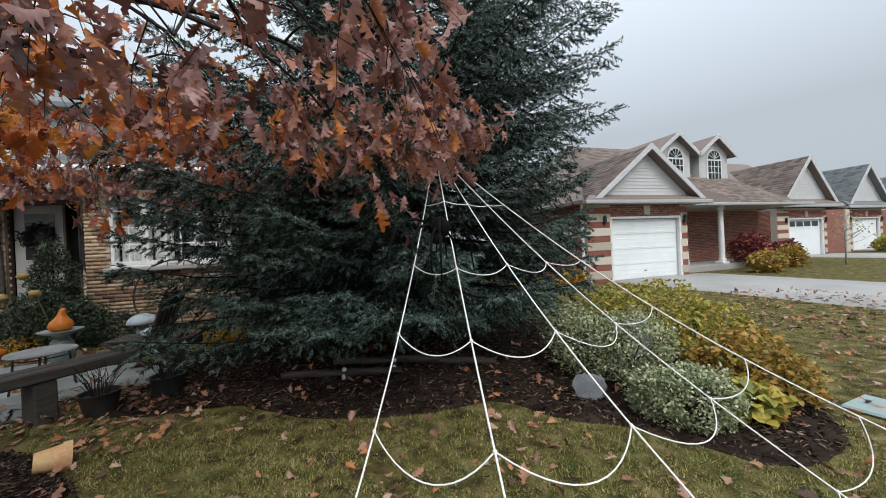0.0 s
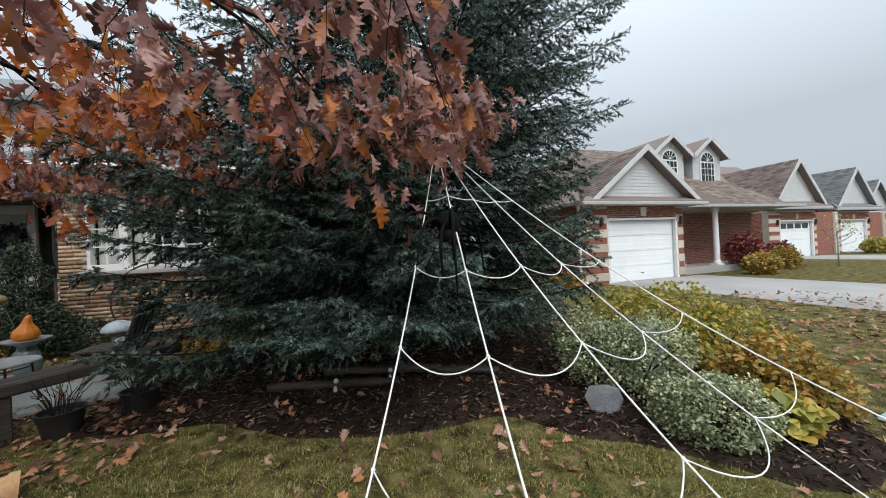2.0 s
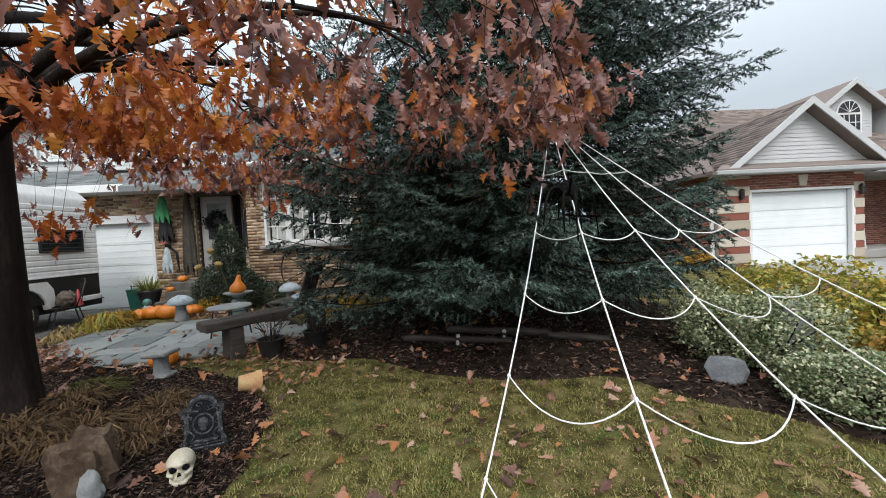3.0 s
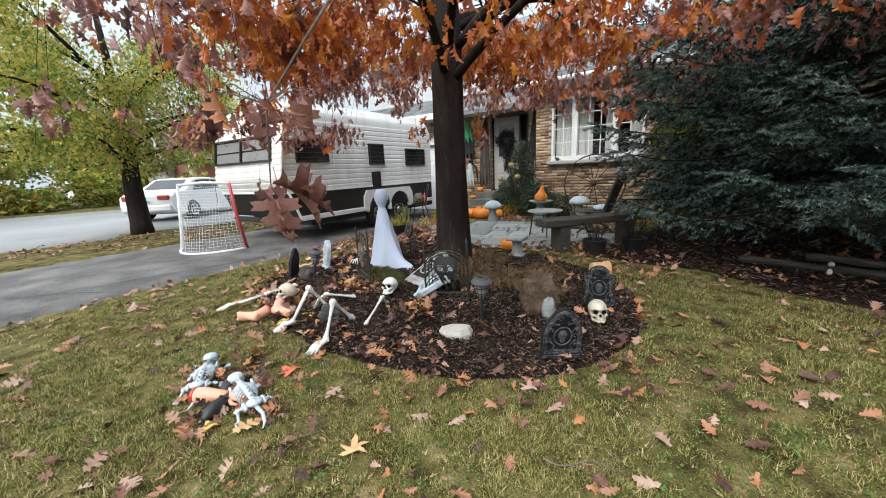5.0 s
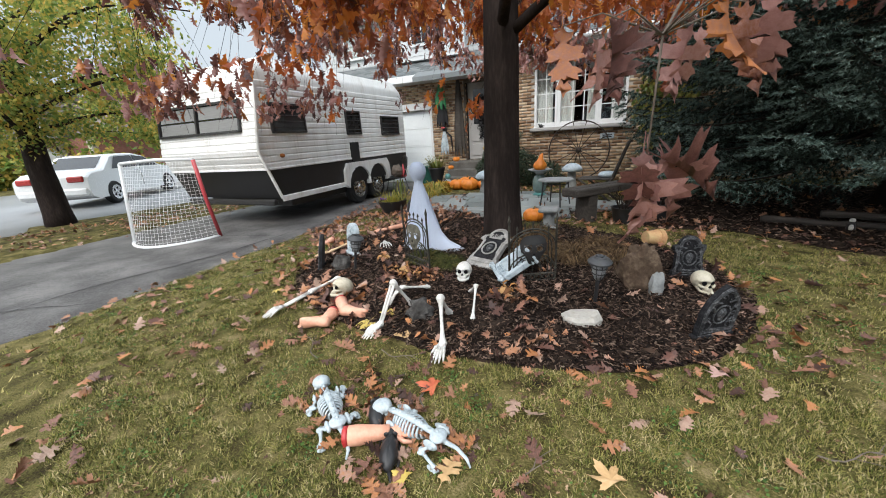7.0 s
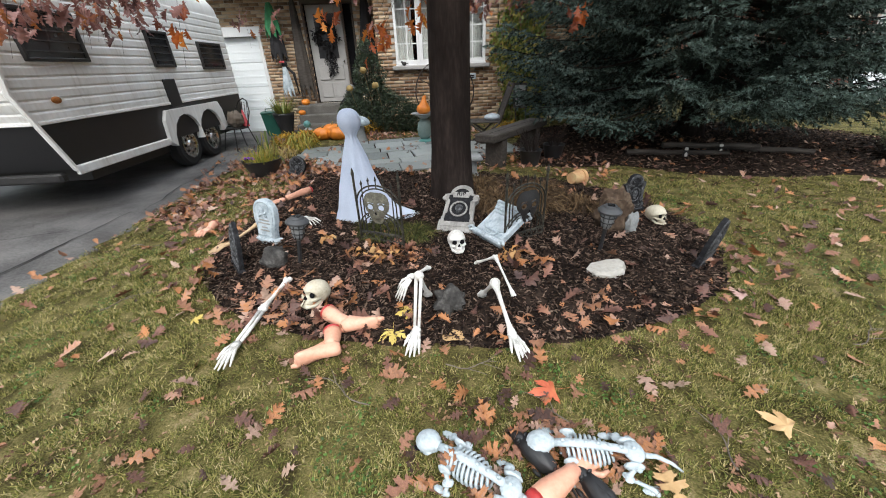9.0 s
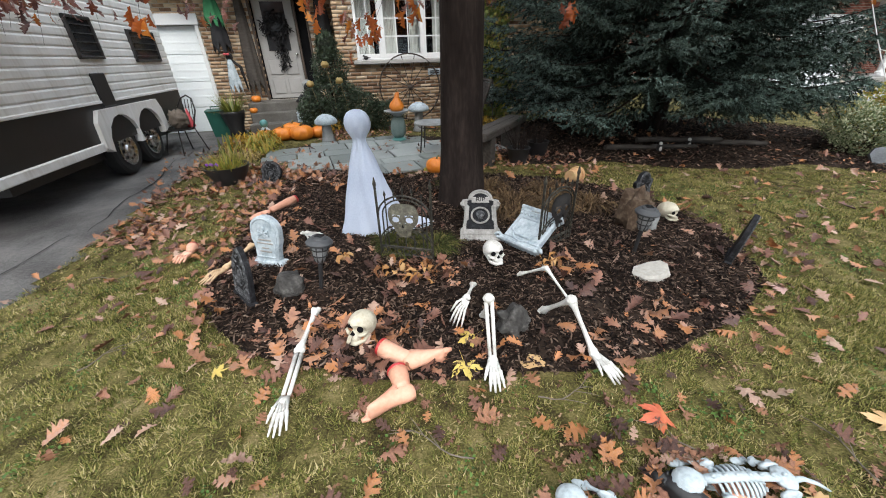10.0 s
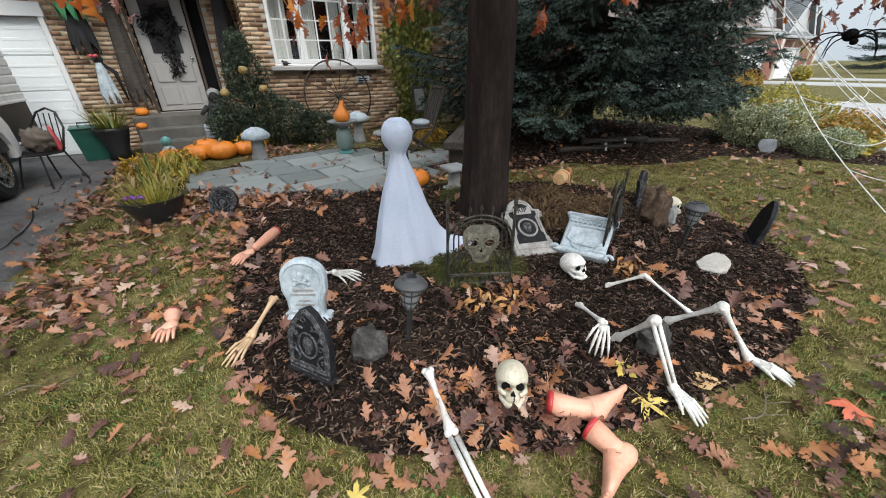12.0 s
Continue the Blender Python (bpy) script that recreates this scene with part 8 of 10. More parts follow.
def spider():
    t = thing("spider_decoration", "large black plush spider hanging in the cord web", "spider", at=pose(-0.13, 2.17, 1.44, 0, 0, -12) @ Matrix.Scale(0.66, 4))
    M["plush"] = material("black_plush", [(0.006, 0.006, 0.006), (0.016, 0.015, 0.016)], 0.95, 30, 0.8, 200, shine=0.05)
    part("abdomen", Geo().ball((0, 0.05, 0.05), (0.085, 0.10, 0.085), nu=16, nv=12, rough=0.05, freq=8), M["plush"], t, smooth=True)
    part("head", Geo().ball((0, -0.05, -0.04), (0.05, 0.05, 0.045), nu=12, nv=10, rough=0.05, freq=8), M["plush"], t, smooth=True)
    for s in (1, -1):
        for k in range(4):
            dx = -0.14 + 0.09 * k
            p0 = Vector((dx * 0.2, s * 0.02, 0))
            p1 = Vector((dx * 0.7, s * (0.24 + 0.03 * (k % 2)), 0.10 - 0.05 * (k % 3)))
            p2 = Vector((dx * 1.1, s * (0.50 - 0.06 * (k % 3)), 0.02 - 0.07 * (k % 3)))
            p3 = Vector((dx * 1.3, s * (0.60 - 0.10 * (k % 3)), -0.16 - 0.06 * k))
            part("leg", Geo().tube([p0, p0.lerp(p1, 0.6) + Vector((0, 0, 0.03)), p1, p1.lerp(p2, 0.5) + Vector((0, 0, 0.025)), p2, p3], [0.011, 0.010, 0.010, 0.009, 0.010, 0.004], 7), M["plush"], t, smooth=True)


spider()


# ---- shrubs ----
def leaf_bush(name, at, blobs, count, size, mat, label, stems=True, lobes=(0.06, 0.34, 0.40, 0.22, 0.02), group=""):
    """A shrub of many small leaves gathered over uneven mounds, with stems inside."""
    t = thing(name, label, "shrub", at=at, group=group)
    pos = []
    total = sum(r[0] * r[1] + r[0] * r[2] for _, r in blobs)
    for c, r in blobs:
        k = int(count * (r[0] * r[1] + r[0] * r[2]) / total)
        d = rng.normal(0, 1, (k, 3))
        d /= np.linalg.norm(d, axis=1)[:, None]
        lump = np.array([1 + 0.28 * noise.noise(Vector(q) * 2.6 + Vector(c) * 5) for q in d])
        rad = lump * rng.uniform(0.55, 1.05, k) ** 0.5
        pos.append(np.array(c) + d * np.array(r) * rad[:, None])
    pos = np.concatenate(pos)
    pos = pos[pos[:, 2] > 0.01]
    n = len(pos)
    rots = basis(rng.uniform(0, 2 * PI, n), rng.normal(0.2, 0.6, n), rng.normal(0, 0.6, n))
    part("foliage", leaf_cloud("foliage", pos, rots, rng.uniform(0.7, 1.3, n) * size, mat, lobes=list(lobes)), None, t)["kind"] = "stuff"
    if stems:
        g = Geo()
        for c, r in blobs:
            for k in range(6):
                a = rng.uniform(0, 2 * PI)
                e = Vector((c[0] + r[0] * 0.7 * math.cos(a), c[1] + r[1] * 0.7 * math.sin(a), c[2] + r[2] * rng.uniform(0, 0.7)))
                g.tube([(c[0] * 0.6, c[1] * 0.6, -0.02), (c[0] * 0.9, c[1] * 0.9, c[2] * 0.5), e], [0.012, 0.008, 0.003], 5, caps=False)
        part("stem_wood", g, M["bark"], t, smooth=False)["kind"] = "stuff"
    return t


M["variegated"] = material("variegated_leaf", [(0.05, 0.085, 0.03), (0.14, 0.19, 0.08), (0.40, 0.42, 0.26), (0.58, 0.57, 0.40)], 0.5, 40, 0.1, 80, per="island", through_light=0.2, spread=0.7)
M["gold_leaf"] = material("yellow_green_leaf", [(0.12, 0.15, 0.03), (0.27, 0.27, 0.05), (0.42, 0.37, 0.07), (0.48, 0.26, 0.05)], 0.55, 4, 0.1, 40, per="island", through_light=0.3, spread=0.65)
M["orange_leaf"] = material("orange_shrub_leaf", [(0.13, 0.15, 0.03), (0.28, 0.22, 0.04), (0.40, 0.20, 0.04), (0.45, 0.30, 0.07)], 0.55, 4, 0.1, 40, per="island", through_light=0.3, spread=0.65)
M["red_leaf"] = material("red_shrub_leaf", [(0.08, 0.02, 0.02), (0.18, 0.035, 0.035), (0.26, 0.06, 0.05)], 0.55, 4, 0.1, 40, per="island", through_light=0.25)
M["evergreen"] = material("dark_evergreen_leaf", [(0.012, 0.022, 0.012), (0.030, 0.050, 0.024), (0.055, 0.085, 0.04)], 0.6, 4, 0.1, 40, per="island")
M["ivy"] = material("yellowing_ivy_leaf", [(0.05, 0.09, 0.015), (0.12, 0.16, 0.03), (0.24, 0.24, 0.05), (0.36, 0.28, 0.06)], 0.5, 4, 0.1, 40, per="island", through_light=0.25)
M["straw"] = material("dry_straw_leaf", [(0.22, 0.15, 0.06), (0.36, 0.26, 0.10), (0.50, 0.36, 0.13)], 0.7, 4, 0.1, 40, per="island", through_light=0.2)
M["mum"] = material("gold_mum_petal", [(0.20, 0.14, 0.03), (0.36, 0.22, 0.03), (0.50, 0.30, 0.04), (0.58, 0.38, 0.07)], 0.7, 6, 0.1, 40, per="island", through_light=0.2, shine=0.2)

leaf_bush("shrub", rest(1.42, 3.95), [((-0.1, 0.1, 0.3), (0.42, 0.4, 0.32)), ((0.15, -0.2, 0.38), (0.36, 0.34, 0.34)), ((-0.25, 0.35, 0.4), (0.3, 0.3, 0.3))], 9500, 0.028, M["variegated"], "cream-and-green variegated shrub on the mulch", lobes=(0.06, 0.36, 0.02))
leaf_bush("shrub", rest(1.62, 3.05), [((0, 0, 0.18), (0.34, 0.30, 0.24)), ((-0.16, 0.14, 0.16), (0.22, 0.22, 0.2))], 8000, 0.024, M["variegated"], "low pale variegated shrub beside the grass edge", lobes=(0.06, 0.36, 0.02))
leaf_bush("shrub", rest(2.1, 4.4), [((0, 0, 0.42), (0.6, 0.5, 0.45)), ((0.4, -0.3, 0.35), (0.4, 0.4, 0.35)), ((-0.3, 0.3, 0.42), (0.4, 0.4, 0.38))], 7500, 0.042, M["gold_leaf"], "yellow-green shrub turning gold", lobes=(0.06, 0.36, 0.02))
leaf_bush("shrub", rest(2.42, 3.5), [((0, 0, 0.26), (0.3, 0.3, 0.32)), ((0.12, -0.2, 0.18), (0.24, 0.24, 0.22)), ((-0.2, 0.1, 0.22), (0.26, 0.26, 0.24))], 3000, 0.045, M["orange_leaf"], "orange and green autumn shrub by the lawn", lobes=(0.06, 0.36, 0.02))
leaf_bush("shrub", rest(2.08, 3.1), [((0, 0, 0.12), (0.2, 0.18, 0.15))], 300, 0.085, M["gold_leaf"], "low broad-leaved green plant among shrubs")
alone("utility_box", Geo().box((-0.12, -0.1, 0), (0.12, 0.1, 0.55), bevel=0.03), M["stone_grey"], "grey-green utility pedestal half hidden by shrubs", "utility box", at=rest(1.75, 4.05))
M["cover"] = material("pale_teal_lid", [(0.20, 0.27, 0.26), (0.30, 0.37, 0.36)], 0.6, 8, 0.1, 60)
cov = alone("utility_cover", Geo().box((-0.2, -0.15, 0), (0.2, 0.15, 0.03), bevel=0.015), M["cover"], "pale teal utility cover flush with the lawn", "utility cover", at=rest(3.08, 3.15, 0.0, 25))

# evergreen by the front window, ivy on the wall
leaf_bush("evergreen_shrub", rest(-6.9, 6.05), [((0, 0, 0.5), (0.55, 0.5, 0.6)), ((0.0, 0.1, 1.1), (0.34, 0.3, 0.45)), ((-0.02, 0.12, 1.5), (0.2, 0.2, 0.3)), ((0.55, -0.05, 0.36), (0.5, 0.4, 0.42)), ((-0.35, -0.1, 0.35), (0.35, 0.35, 0.38)), ((1.0, 0.1, 0.24), (0.42, 0.35, 0.3))], 21000, 0.05, M["evergreen"], "dark evergreen shrub before the brick front wall", lobes=(0.04, 0.16, 0.17, 0.1, 0.01))
for x, y, z in ((-6.75, 5.6, 1.22), (-6.5, 5.55, 0.95), (-7.1, 5.6, 0.9)):
    f = thing("dried_flower", "faded pale-orange flower head on a bare stem", "flower", at=Matrix.Translation((x, y, 0)), group="dried flowers by the evergreen")
    part("stem", Geo().tube([(0, 0.2, 0), (0.05, 0.1, z * 0.6), (0, 0, z)], 0.006, 5), M["stem"], f)
    part("flower_head", Geo().ball((0, 0, z), (0.07, 0.07, 0.055), nu=12, nv=8, rough=0.4, freq=6, seed=x), M["straw"], f, smooth=True)


def ivy():
    n = 3400
    u = 2.25 + rng.beta(1.6, 1.6, n) * 1.25
    z = rng.uniform(-0.05, 2.95, n)
    u += 0.15 * np.sin(z * 3)
    b = -0.03 - rng.gamma(1.5, 0.05, n)
    rot3 = np.array(STREET.to_3x3())
    pos = np.stack([u, b, z], -1) @ rot3.T + np.array(STREET.translation)
    rots = basis(rng.normal(radians(20), 0.5, n), rng.normal(-1.2, 0.35, n), rng.normal(0, 0.4, n))
    t = thing("ivy", "yellow-green ivy climbing the brick wall", "ivy")
    part("foliage", leaf_cloud("foliage", pos, rots, rng.uniform(0.05, 0.10, n), M["ivy"], lobes=MAPLE_LOBES), None, t)["kind"] = "stuff"
    for k in range(7):
        a = 2.4 + k * 0.15
        pts = [STREET @ Vector((a + 0.12 * math.sin(z * 2 + k), -0.02, z)) for z in np.linspace(-0.02, 2.8, 9)]
        part("vine", Geo().tube(pts, 0.008, 5), M["bark"], t)


ivy()


# ---- under the spruce ----
def edging_timber(at, ln, label):
    """A dark half-rotten landscape timber."""
    g = Geo().tube([(ln * (s - 0.5), 0.012 * math.sin(6 * s), 0.05 + 0.006 * math.sin(11 * s)) for s in np.linspace(0, 1, 12)], [0.05 + 0.006 * math.sin(q * 2.3) for q in range(12)], 8, squash=0.8)
    alone("edging_timber", g, M["wood_grey"], label, "timber", at=at, group="timbers under the spruce", smooth=40)


edging_timber(rest(-1.35, 4.22, 0.0, 4), 1.3, "dark weathered timber lying under the spruce")
edging_timber(rest(-0.2, 4.5, 0.0, -6), 1.1, "dark weathered timber lying under the spruce")
edging_timber(rest(-0.9, 4.4, 0.06, 2), 1.2, "dark weathered timber stacked under the spruce")
for x, y in ((-1.28, 4.06), (-0.79, 4.3)):
    t = thing("garden_ornament", "small black and white ornament by the timbers", "ornament", at=rest(x, y))
    part("body", Geo().lathe([(0.03, 0), (0.038, 0.03), (0.032, 0.08), (0.016, 0.115)], 12), M["iron"], t, smooth=True)
    part("front", Geo().ball((0, -0.024, 0.05), (0.022, 0.016, 0.04), nu=10, nv=8), M["bone"], t, smooth=True)
    part("head", Geo().ball((0, 0, 0.128), 0.024, nu=12, nv=8), M["bone"], t, smooth=True)


# ---- garden ornaments ----
def pumpkin(at, r, squash, label, group="pumpkins by the steps", neck=False):
    t = thing("pumpkin" if not neck else "gourd", label, "pumpkin" if not neck else "gourd", at=at, group="" if neck else group)
    n = 40
    prof = [(0.02, 0.03), (0.5, 0.0), (0.85, 0.22), (1.0, 0.6), (0.96, 1.0), (0.75, 1.3), (0.42, 1.46), (0.12, 1.42)]
    if neck:
        prof = [(0.02, 0.02), (0.6, 0.0), (0.92, 0.25), (1.0, 0.6), (0.85, 1.0), (0.55, 1.35), (0.36, 1.7), (0.3, 2.0), (0.26, 2.25), (0.12, 2.4)]
    g = Geo().lathe([(a * r, z * r * squash) for a, z in prof], n, wobble=lambda a, k: 1 + (0.05 if not neck else 0.012) * math.cos(a * 10))
    if neck:
        g.v = [(x + 0.25 * r * (z / r / 2.4) ** 3 if z > r else x, y, z) for x, y, z in g.v]
    part("skin", g, M["pumpkin"], t, smooth=True)
    top = prof[-1][1] * r * squash
    part("stem", Geo().tube([(0.25 * r if neck else 0, 0, top - 0.01), (0.05 * r, 0, top + 0.12 * r), (0.2 * r, 0, top + 0.3 * r)], [0.12 * r, 0.09 * r, 0.06 * r], 7), M["stem"], t, smooth=True)
    return t


pumpkin(rest(-4.36, 2.98), 0.135, 0.95, "round orange pumpkin beside the oak trunk", "pumpkins about the yard")
for x, y, r in ((-7.86, 4.98, 0.17), (-7.5, 4.98, 0.19), (-7.16, 5.02, 0.21), (-7.5, 5.35, 0.2), (-6.9, 5.25, 0.17)):
    pumpkin(rest(x, y), r, 0.82, "orange pumpkin among yellow plants by the steps")
pumpkin(st(-2.28, 0.6, 0.5), 0.1, 0.9, "small orange pumpkin on the porch", "pumpkins on the porch")
pumpkin(st(-2.3, 0.2, 0.32), 0.08, 0.9, "small orange pumpkin on the step", "pumpkins on the porch")
alone("tennis_ball", Geo().ball((0, 0, 0.033), 0.034), M["gold_leaf"], "faded yellow-green ball near a pumpkin", "ball", at=rest(-4.5, 2.98))


def toadstool(at, h, r, label):
    t = thing("stone_toadstool", label, "ornament", at=at, group="stone toadstools")
    part("stem", Geo().lathe([(0.13, 0), (0.11, 0.06), (0.085, h * 0.5), (0.08, h - 0.02)], 16), M["stone_grey"], t, smooth=True)
    part("cap", Geo().lathe([(0.05, h - 0.05), (r * 0.9, h - 0.045), (r, h - 0.02), (r * 0.92, h + 0.03), (r * 0.6, h + 0.085), (r * 0.25, h + 0.115), (0.0, h + 0.12)], 20, wobble=lambda a, k: 1 + 0.03 * math.sin(3 * a)), M["foam_pale"], t, "pale domed cap", smooth=True)


toadstool(rest(-6.56, 4.8), 0.36, 0.2, "grey stone toadstool by the flagstones")
toadstool(rest(-5.1, 5.85), 0.42, 0.21, "grey stone toadstool near the gourd stand")


def gourd_stand():
    t = thing("pedestal", "glass-and-stone pedestal with a shallow dish", "pedestal", at=rest(-5.28, 4.84))
    part("base", Geo().lathe([(0.12, 0), (0.12, 0.05), (0.08, 0.08)], 16), M["teal"], t, smooth=40)
    part("jar", Geo().lathe([(0.08, 0.08), (0.125, 0.14), (0.135, 0.25), (0.115, 0.36), (0.07, 0.42)], 18), M["jar"], t, smooth=True)
    part("dish", Geo().lathe([(0.06, 0.42), (0.10, 0.46), (0.22, 0.505), (0.225, 0.52), (0.19, 0.515), (0.0, 0.50)], 20), M["stone_grey"], t, smooth=True)
    pumpkin(rest(-5.28, 4.84, 0.505, 30), 0.125, 1.0, "orange bottle gourd set on the pedestal dish", neck=True)


M["jar"] = material("clouded_green_glass", [(0.10, 0.15, 0.14), (0.20, 0.26, 0.245)], 0.12, 6, 0.05, 40)
gourd_stand()


def column(at):
    t = thing("stone_pedestal", "small grey cast-stone pedestal by the oak", "pedestal", at=at)
    part("base", Geo().box((-0.095, -0.095, 0), (0.095, 0.095, 0.05), bevel=0.012), M["stone_grey"], t)
    part("shaft", Geo().lathe([(0.08, 0.05), (0.068, 0.08), (0.064, 0.2), (0.08, 0.235)], 18, wobble=lambda a, k: 1 + 0.04 * math.cos(12 * a)), M["stone_grey"], t, smooth=40)
    part("capital", Geo().box((-0.12, -0.12, 0.235), (0.12, 0.12, 0.285), bevel=0.014), M["stone_grey"], t)


column(rest(-3.98, 2.7, 0, 20))


def flower_pot():
    t = thing("flower_pot", "faded terracotta pot lying on its side in leaves", "flower pot", at=rest(-2.76, 2.6, 0.085, 140, 96))
    part("pot", Geo().lathe([(0.0, 0.0), (0.062, 0.0), (0.082, 0.13), (0.092, 0.13), (0.094, 0.175), (0.082, 0.175), (0.078, 0.14), (0.055, 0.02), (0.0, 0.02)], 22, pose(0, 0, -0.09)), M["terracotta"], t, smooth=40)
    part("soil", Geo().lathe([(0.0, 0.0), (0.06, 0.0), (0.055, 0.012), (0.0, 0.016)], 14, pose(0, 0, -0.06)), M["mulch"], t)


flower_pot()


def bench():
    a, b = Vector((-3.88, 3.08, 0)), Vector((-3.28, 4.6, 0))
    d = (b - a)
    t = thing("garden_bench", "weathered plank bench on thick stone legs", "bench", at=rest(a.x, a.y, 0, math.degrees(math.atan2(d.y, d.x))))
    L = d.length
    g = Geo().box((-0.02, -0.15, 0.36), (L, 0.15, 0.46), bevel=0.014)
    part("seat", g, M["wood_grey"], t)
    part("crack", Geo().box((0.1, -0.01, 0.459), (L - 0.2, -0.003, 0.4615)), M["dark"], t)
    for x in (0.22, L - 0.35):
        part("leg", Geo().box((x, -0.13, -0.03), (x + 0.15, 0.13, 0.36), bevel=0.012), M["wood_grey"], t)
    return t


bench()


def dry_tub(at, label):
    t = thing("plant_tub", label, "planter", at=at, group="dark tubs under the bench")
    part("tub", Geo().lathe([(0.11, 0), (0.15, 0.2), (0.16, 0.21), (0.14, 0.21), (0.13, 0.17), (0.0, 0.17)], 18), M["black_plastic"], t, smooth=40)
    g = Geo()
    for k in range(40):
        a, r = rng.uniform(0, 2 * PI), rng.uniform(0.05, 0.22)
        g.tube([(0.05 * math.cos(a), 0.05 * math.sin(a), 0.17), (0.6 * r * math.cos(a), 0.6 * r * math.sin(a), 0.3), (r * math.cos(a + 0.3), r * math.sin(a + 0.3), rng.uniform(0.3, 0.48))], 0.003, 4, caps=False)
    part("dead_stem_wood", g, M["bark"], t, smooth=False)["kind"] = "stuff"


dry_tub(rest(-3.32, 3.45), "black tub with dead brown stems beside the bench")
dry_tub(rest(-3.02, 3.85), "black tub with dead twigs on the mulch")


def side_table():
    t = thing("side_table", "small round metal table with thin black legs on the patio", "table", at=rest(-4.55, 4.02))
    part("tabletop", Geo().lathe([(0.0, 0.43), (0.27, 0.43), (0.28, 0.44), (0.27, 0.455), (0.0, 0.452)], 24), M["stone_grey"], t, smooth=40)
    for k in range(4):
        a = PI / 4 + k * PI / 2
        part("leg", Geo().tube([(0.2 * math.cos(a), 0.2 * math.sin(a), 0.43), (0.22 * math.cos(a), 0.22 * math.sin(a), 0.2), (0.25 * math.cos(a), 0.25 * math.sin(a), 0.0)], 0.011, 6), M["iron"], t)
    part("hoop", Geo().tube([(0.21 * math.cos(a), 0.21 * math.sin(a), 0.39) for a in np.linspace(0, 2 * PI, 21)], 0.007, 5, caps=False), M["iron"], t, smooth=True)


side_table()


def slat_chair():
    t = thing("garden_chair", "dark slatted wooden folding chair with a pale cushion", "chair", at=rest(-4.05, 4.85, 0, 14))
    for i in range(5):
        y = -0.2 + i * 0.1
        part("seat_slat", Geo().box((-0.42, y - 0.04, 0.38), (0.12, y + 0.04, 0.4), bevel=0.005), M["wood_grey"], t)
    for i in range(5):
        y = -0.18 + i * 0.09
        part("back_slat", Geo().box((-0.012, y - 0.03, 0), (0.012, y + 0.03, 0.52), m=pose(0.12, 0, 0.42, 0, 18, 0), bevel=0.004), M["wood_grey"], t)
    for y in (-0.24, 0.24):
        part("back_post", Geo().tube([(0.08, y, 0.36), (0.3, y, 0.98)], 0.02, 6), M["wood_grey"], t)
        part("leg", Geo().tube([(-0.4, y, 0.39), (0.15, y, 0.0)], 0.018, 6), M["wood_grey"], t)
        part("leg", Geo().tube([(0.1, y, 0.39), (-0.35, y, 0.0)], 0.018, 6), M["wood_grey"], t)
    part("top_rail", Geo().tube([(0.29, -0.25, 0.95), (0.29, 0.25, 0.95)], 0.018, 6), M["wood_grey"], t)
    part("cushion", Geo().ball((0.0, 0.05, 0.44), (0.14, 0.18, 0.06), nu=14, nv=8, rough=0.1), M["foam_pale"], t, "pale grey cushion", smooth=True)


slat_chair()


def wagon_wheel():
    t = thing("wagon_wheel", "thin rusted iron wagon wheel leaning on the brick wall", "wheel", at=st(1.08, -0.2, 0.72, 0) @ pose(0, 0, 0, -8, 0, 0))
    part("rim", Geo().tube([(0.66 * math.cos(a), 0, 0.66 * math.sin(a)) for a in np.linspace(0, 2 * PI, 41)], 0.016, 6, caps=False), M["rust"], t, smooth=True)
    part("hub", Geo().ball((0, 0, 0), (0.06, 0.06, 0.06), nu=12, nv=8), M["rust"], t, smooth=True)
    for k in range(14):
        a = 2 * PI * k / 14
        part("spoke", Geo().tube([(0.05 * math.cos(a), 0, 0.05 * math.sin(a)), (0.65 * math.cos(a), 0, 0.65 * math.sin(a))], 0.009, 5), M["rust"], t)


M["rust"] = material("rusted_iron", [(0.02, 0.015, 0.012), (0.05, 0.034, 0.026)], 0.85, 20, 0.4, 90)
wagon_wheel()
pl = thing("wall_plaque", "small blue-grey plaque with unreadable bars on the brick", "plaque", at=STREET)
part("plate", Geo().box((1.52, -0.04, 0.94), (1.82, -0.012, 1.07), bevel=0.008), M["foam_pale"], pl)
for z in (0.97, 1.01):
    part("bar", Geo().box((1.57, -0.046, z), (1.77, -0.041, z + 0.022)), M["dark"], pl)
alone("bird_ornament", Geo().ball((0, 0, 0.05), (0.05, 0.03, 0.04), nu=10, nv=8).ball((-0.045, 0, 0.085), 0.022, nu=8, nv=6).tube([(0.04, 0, 0.05), (0.1, 0, 0.045)], [0.016, 0.004], 6), M["iron"], "dark iron bird on the window sill", "ornament", at=st(0.2, -0.09, 1.262), smooth=True)


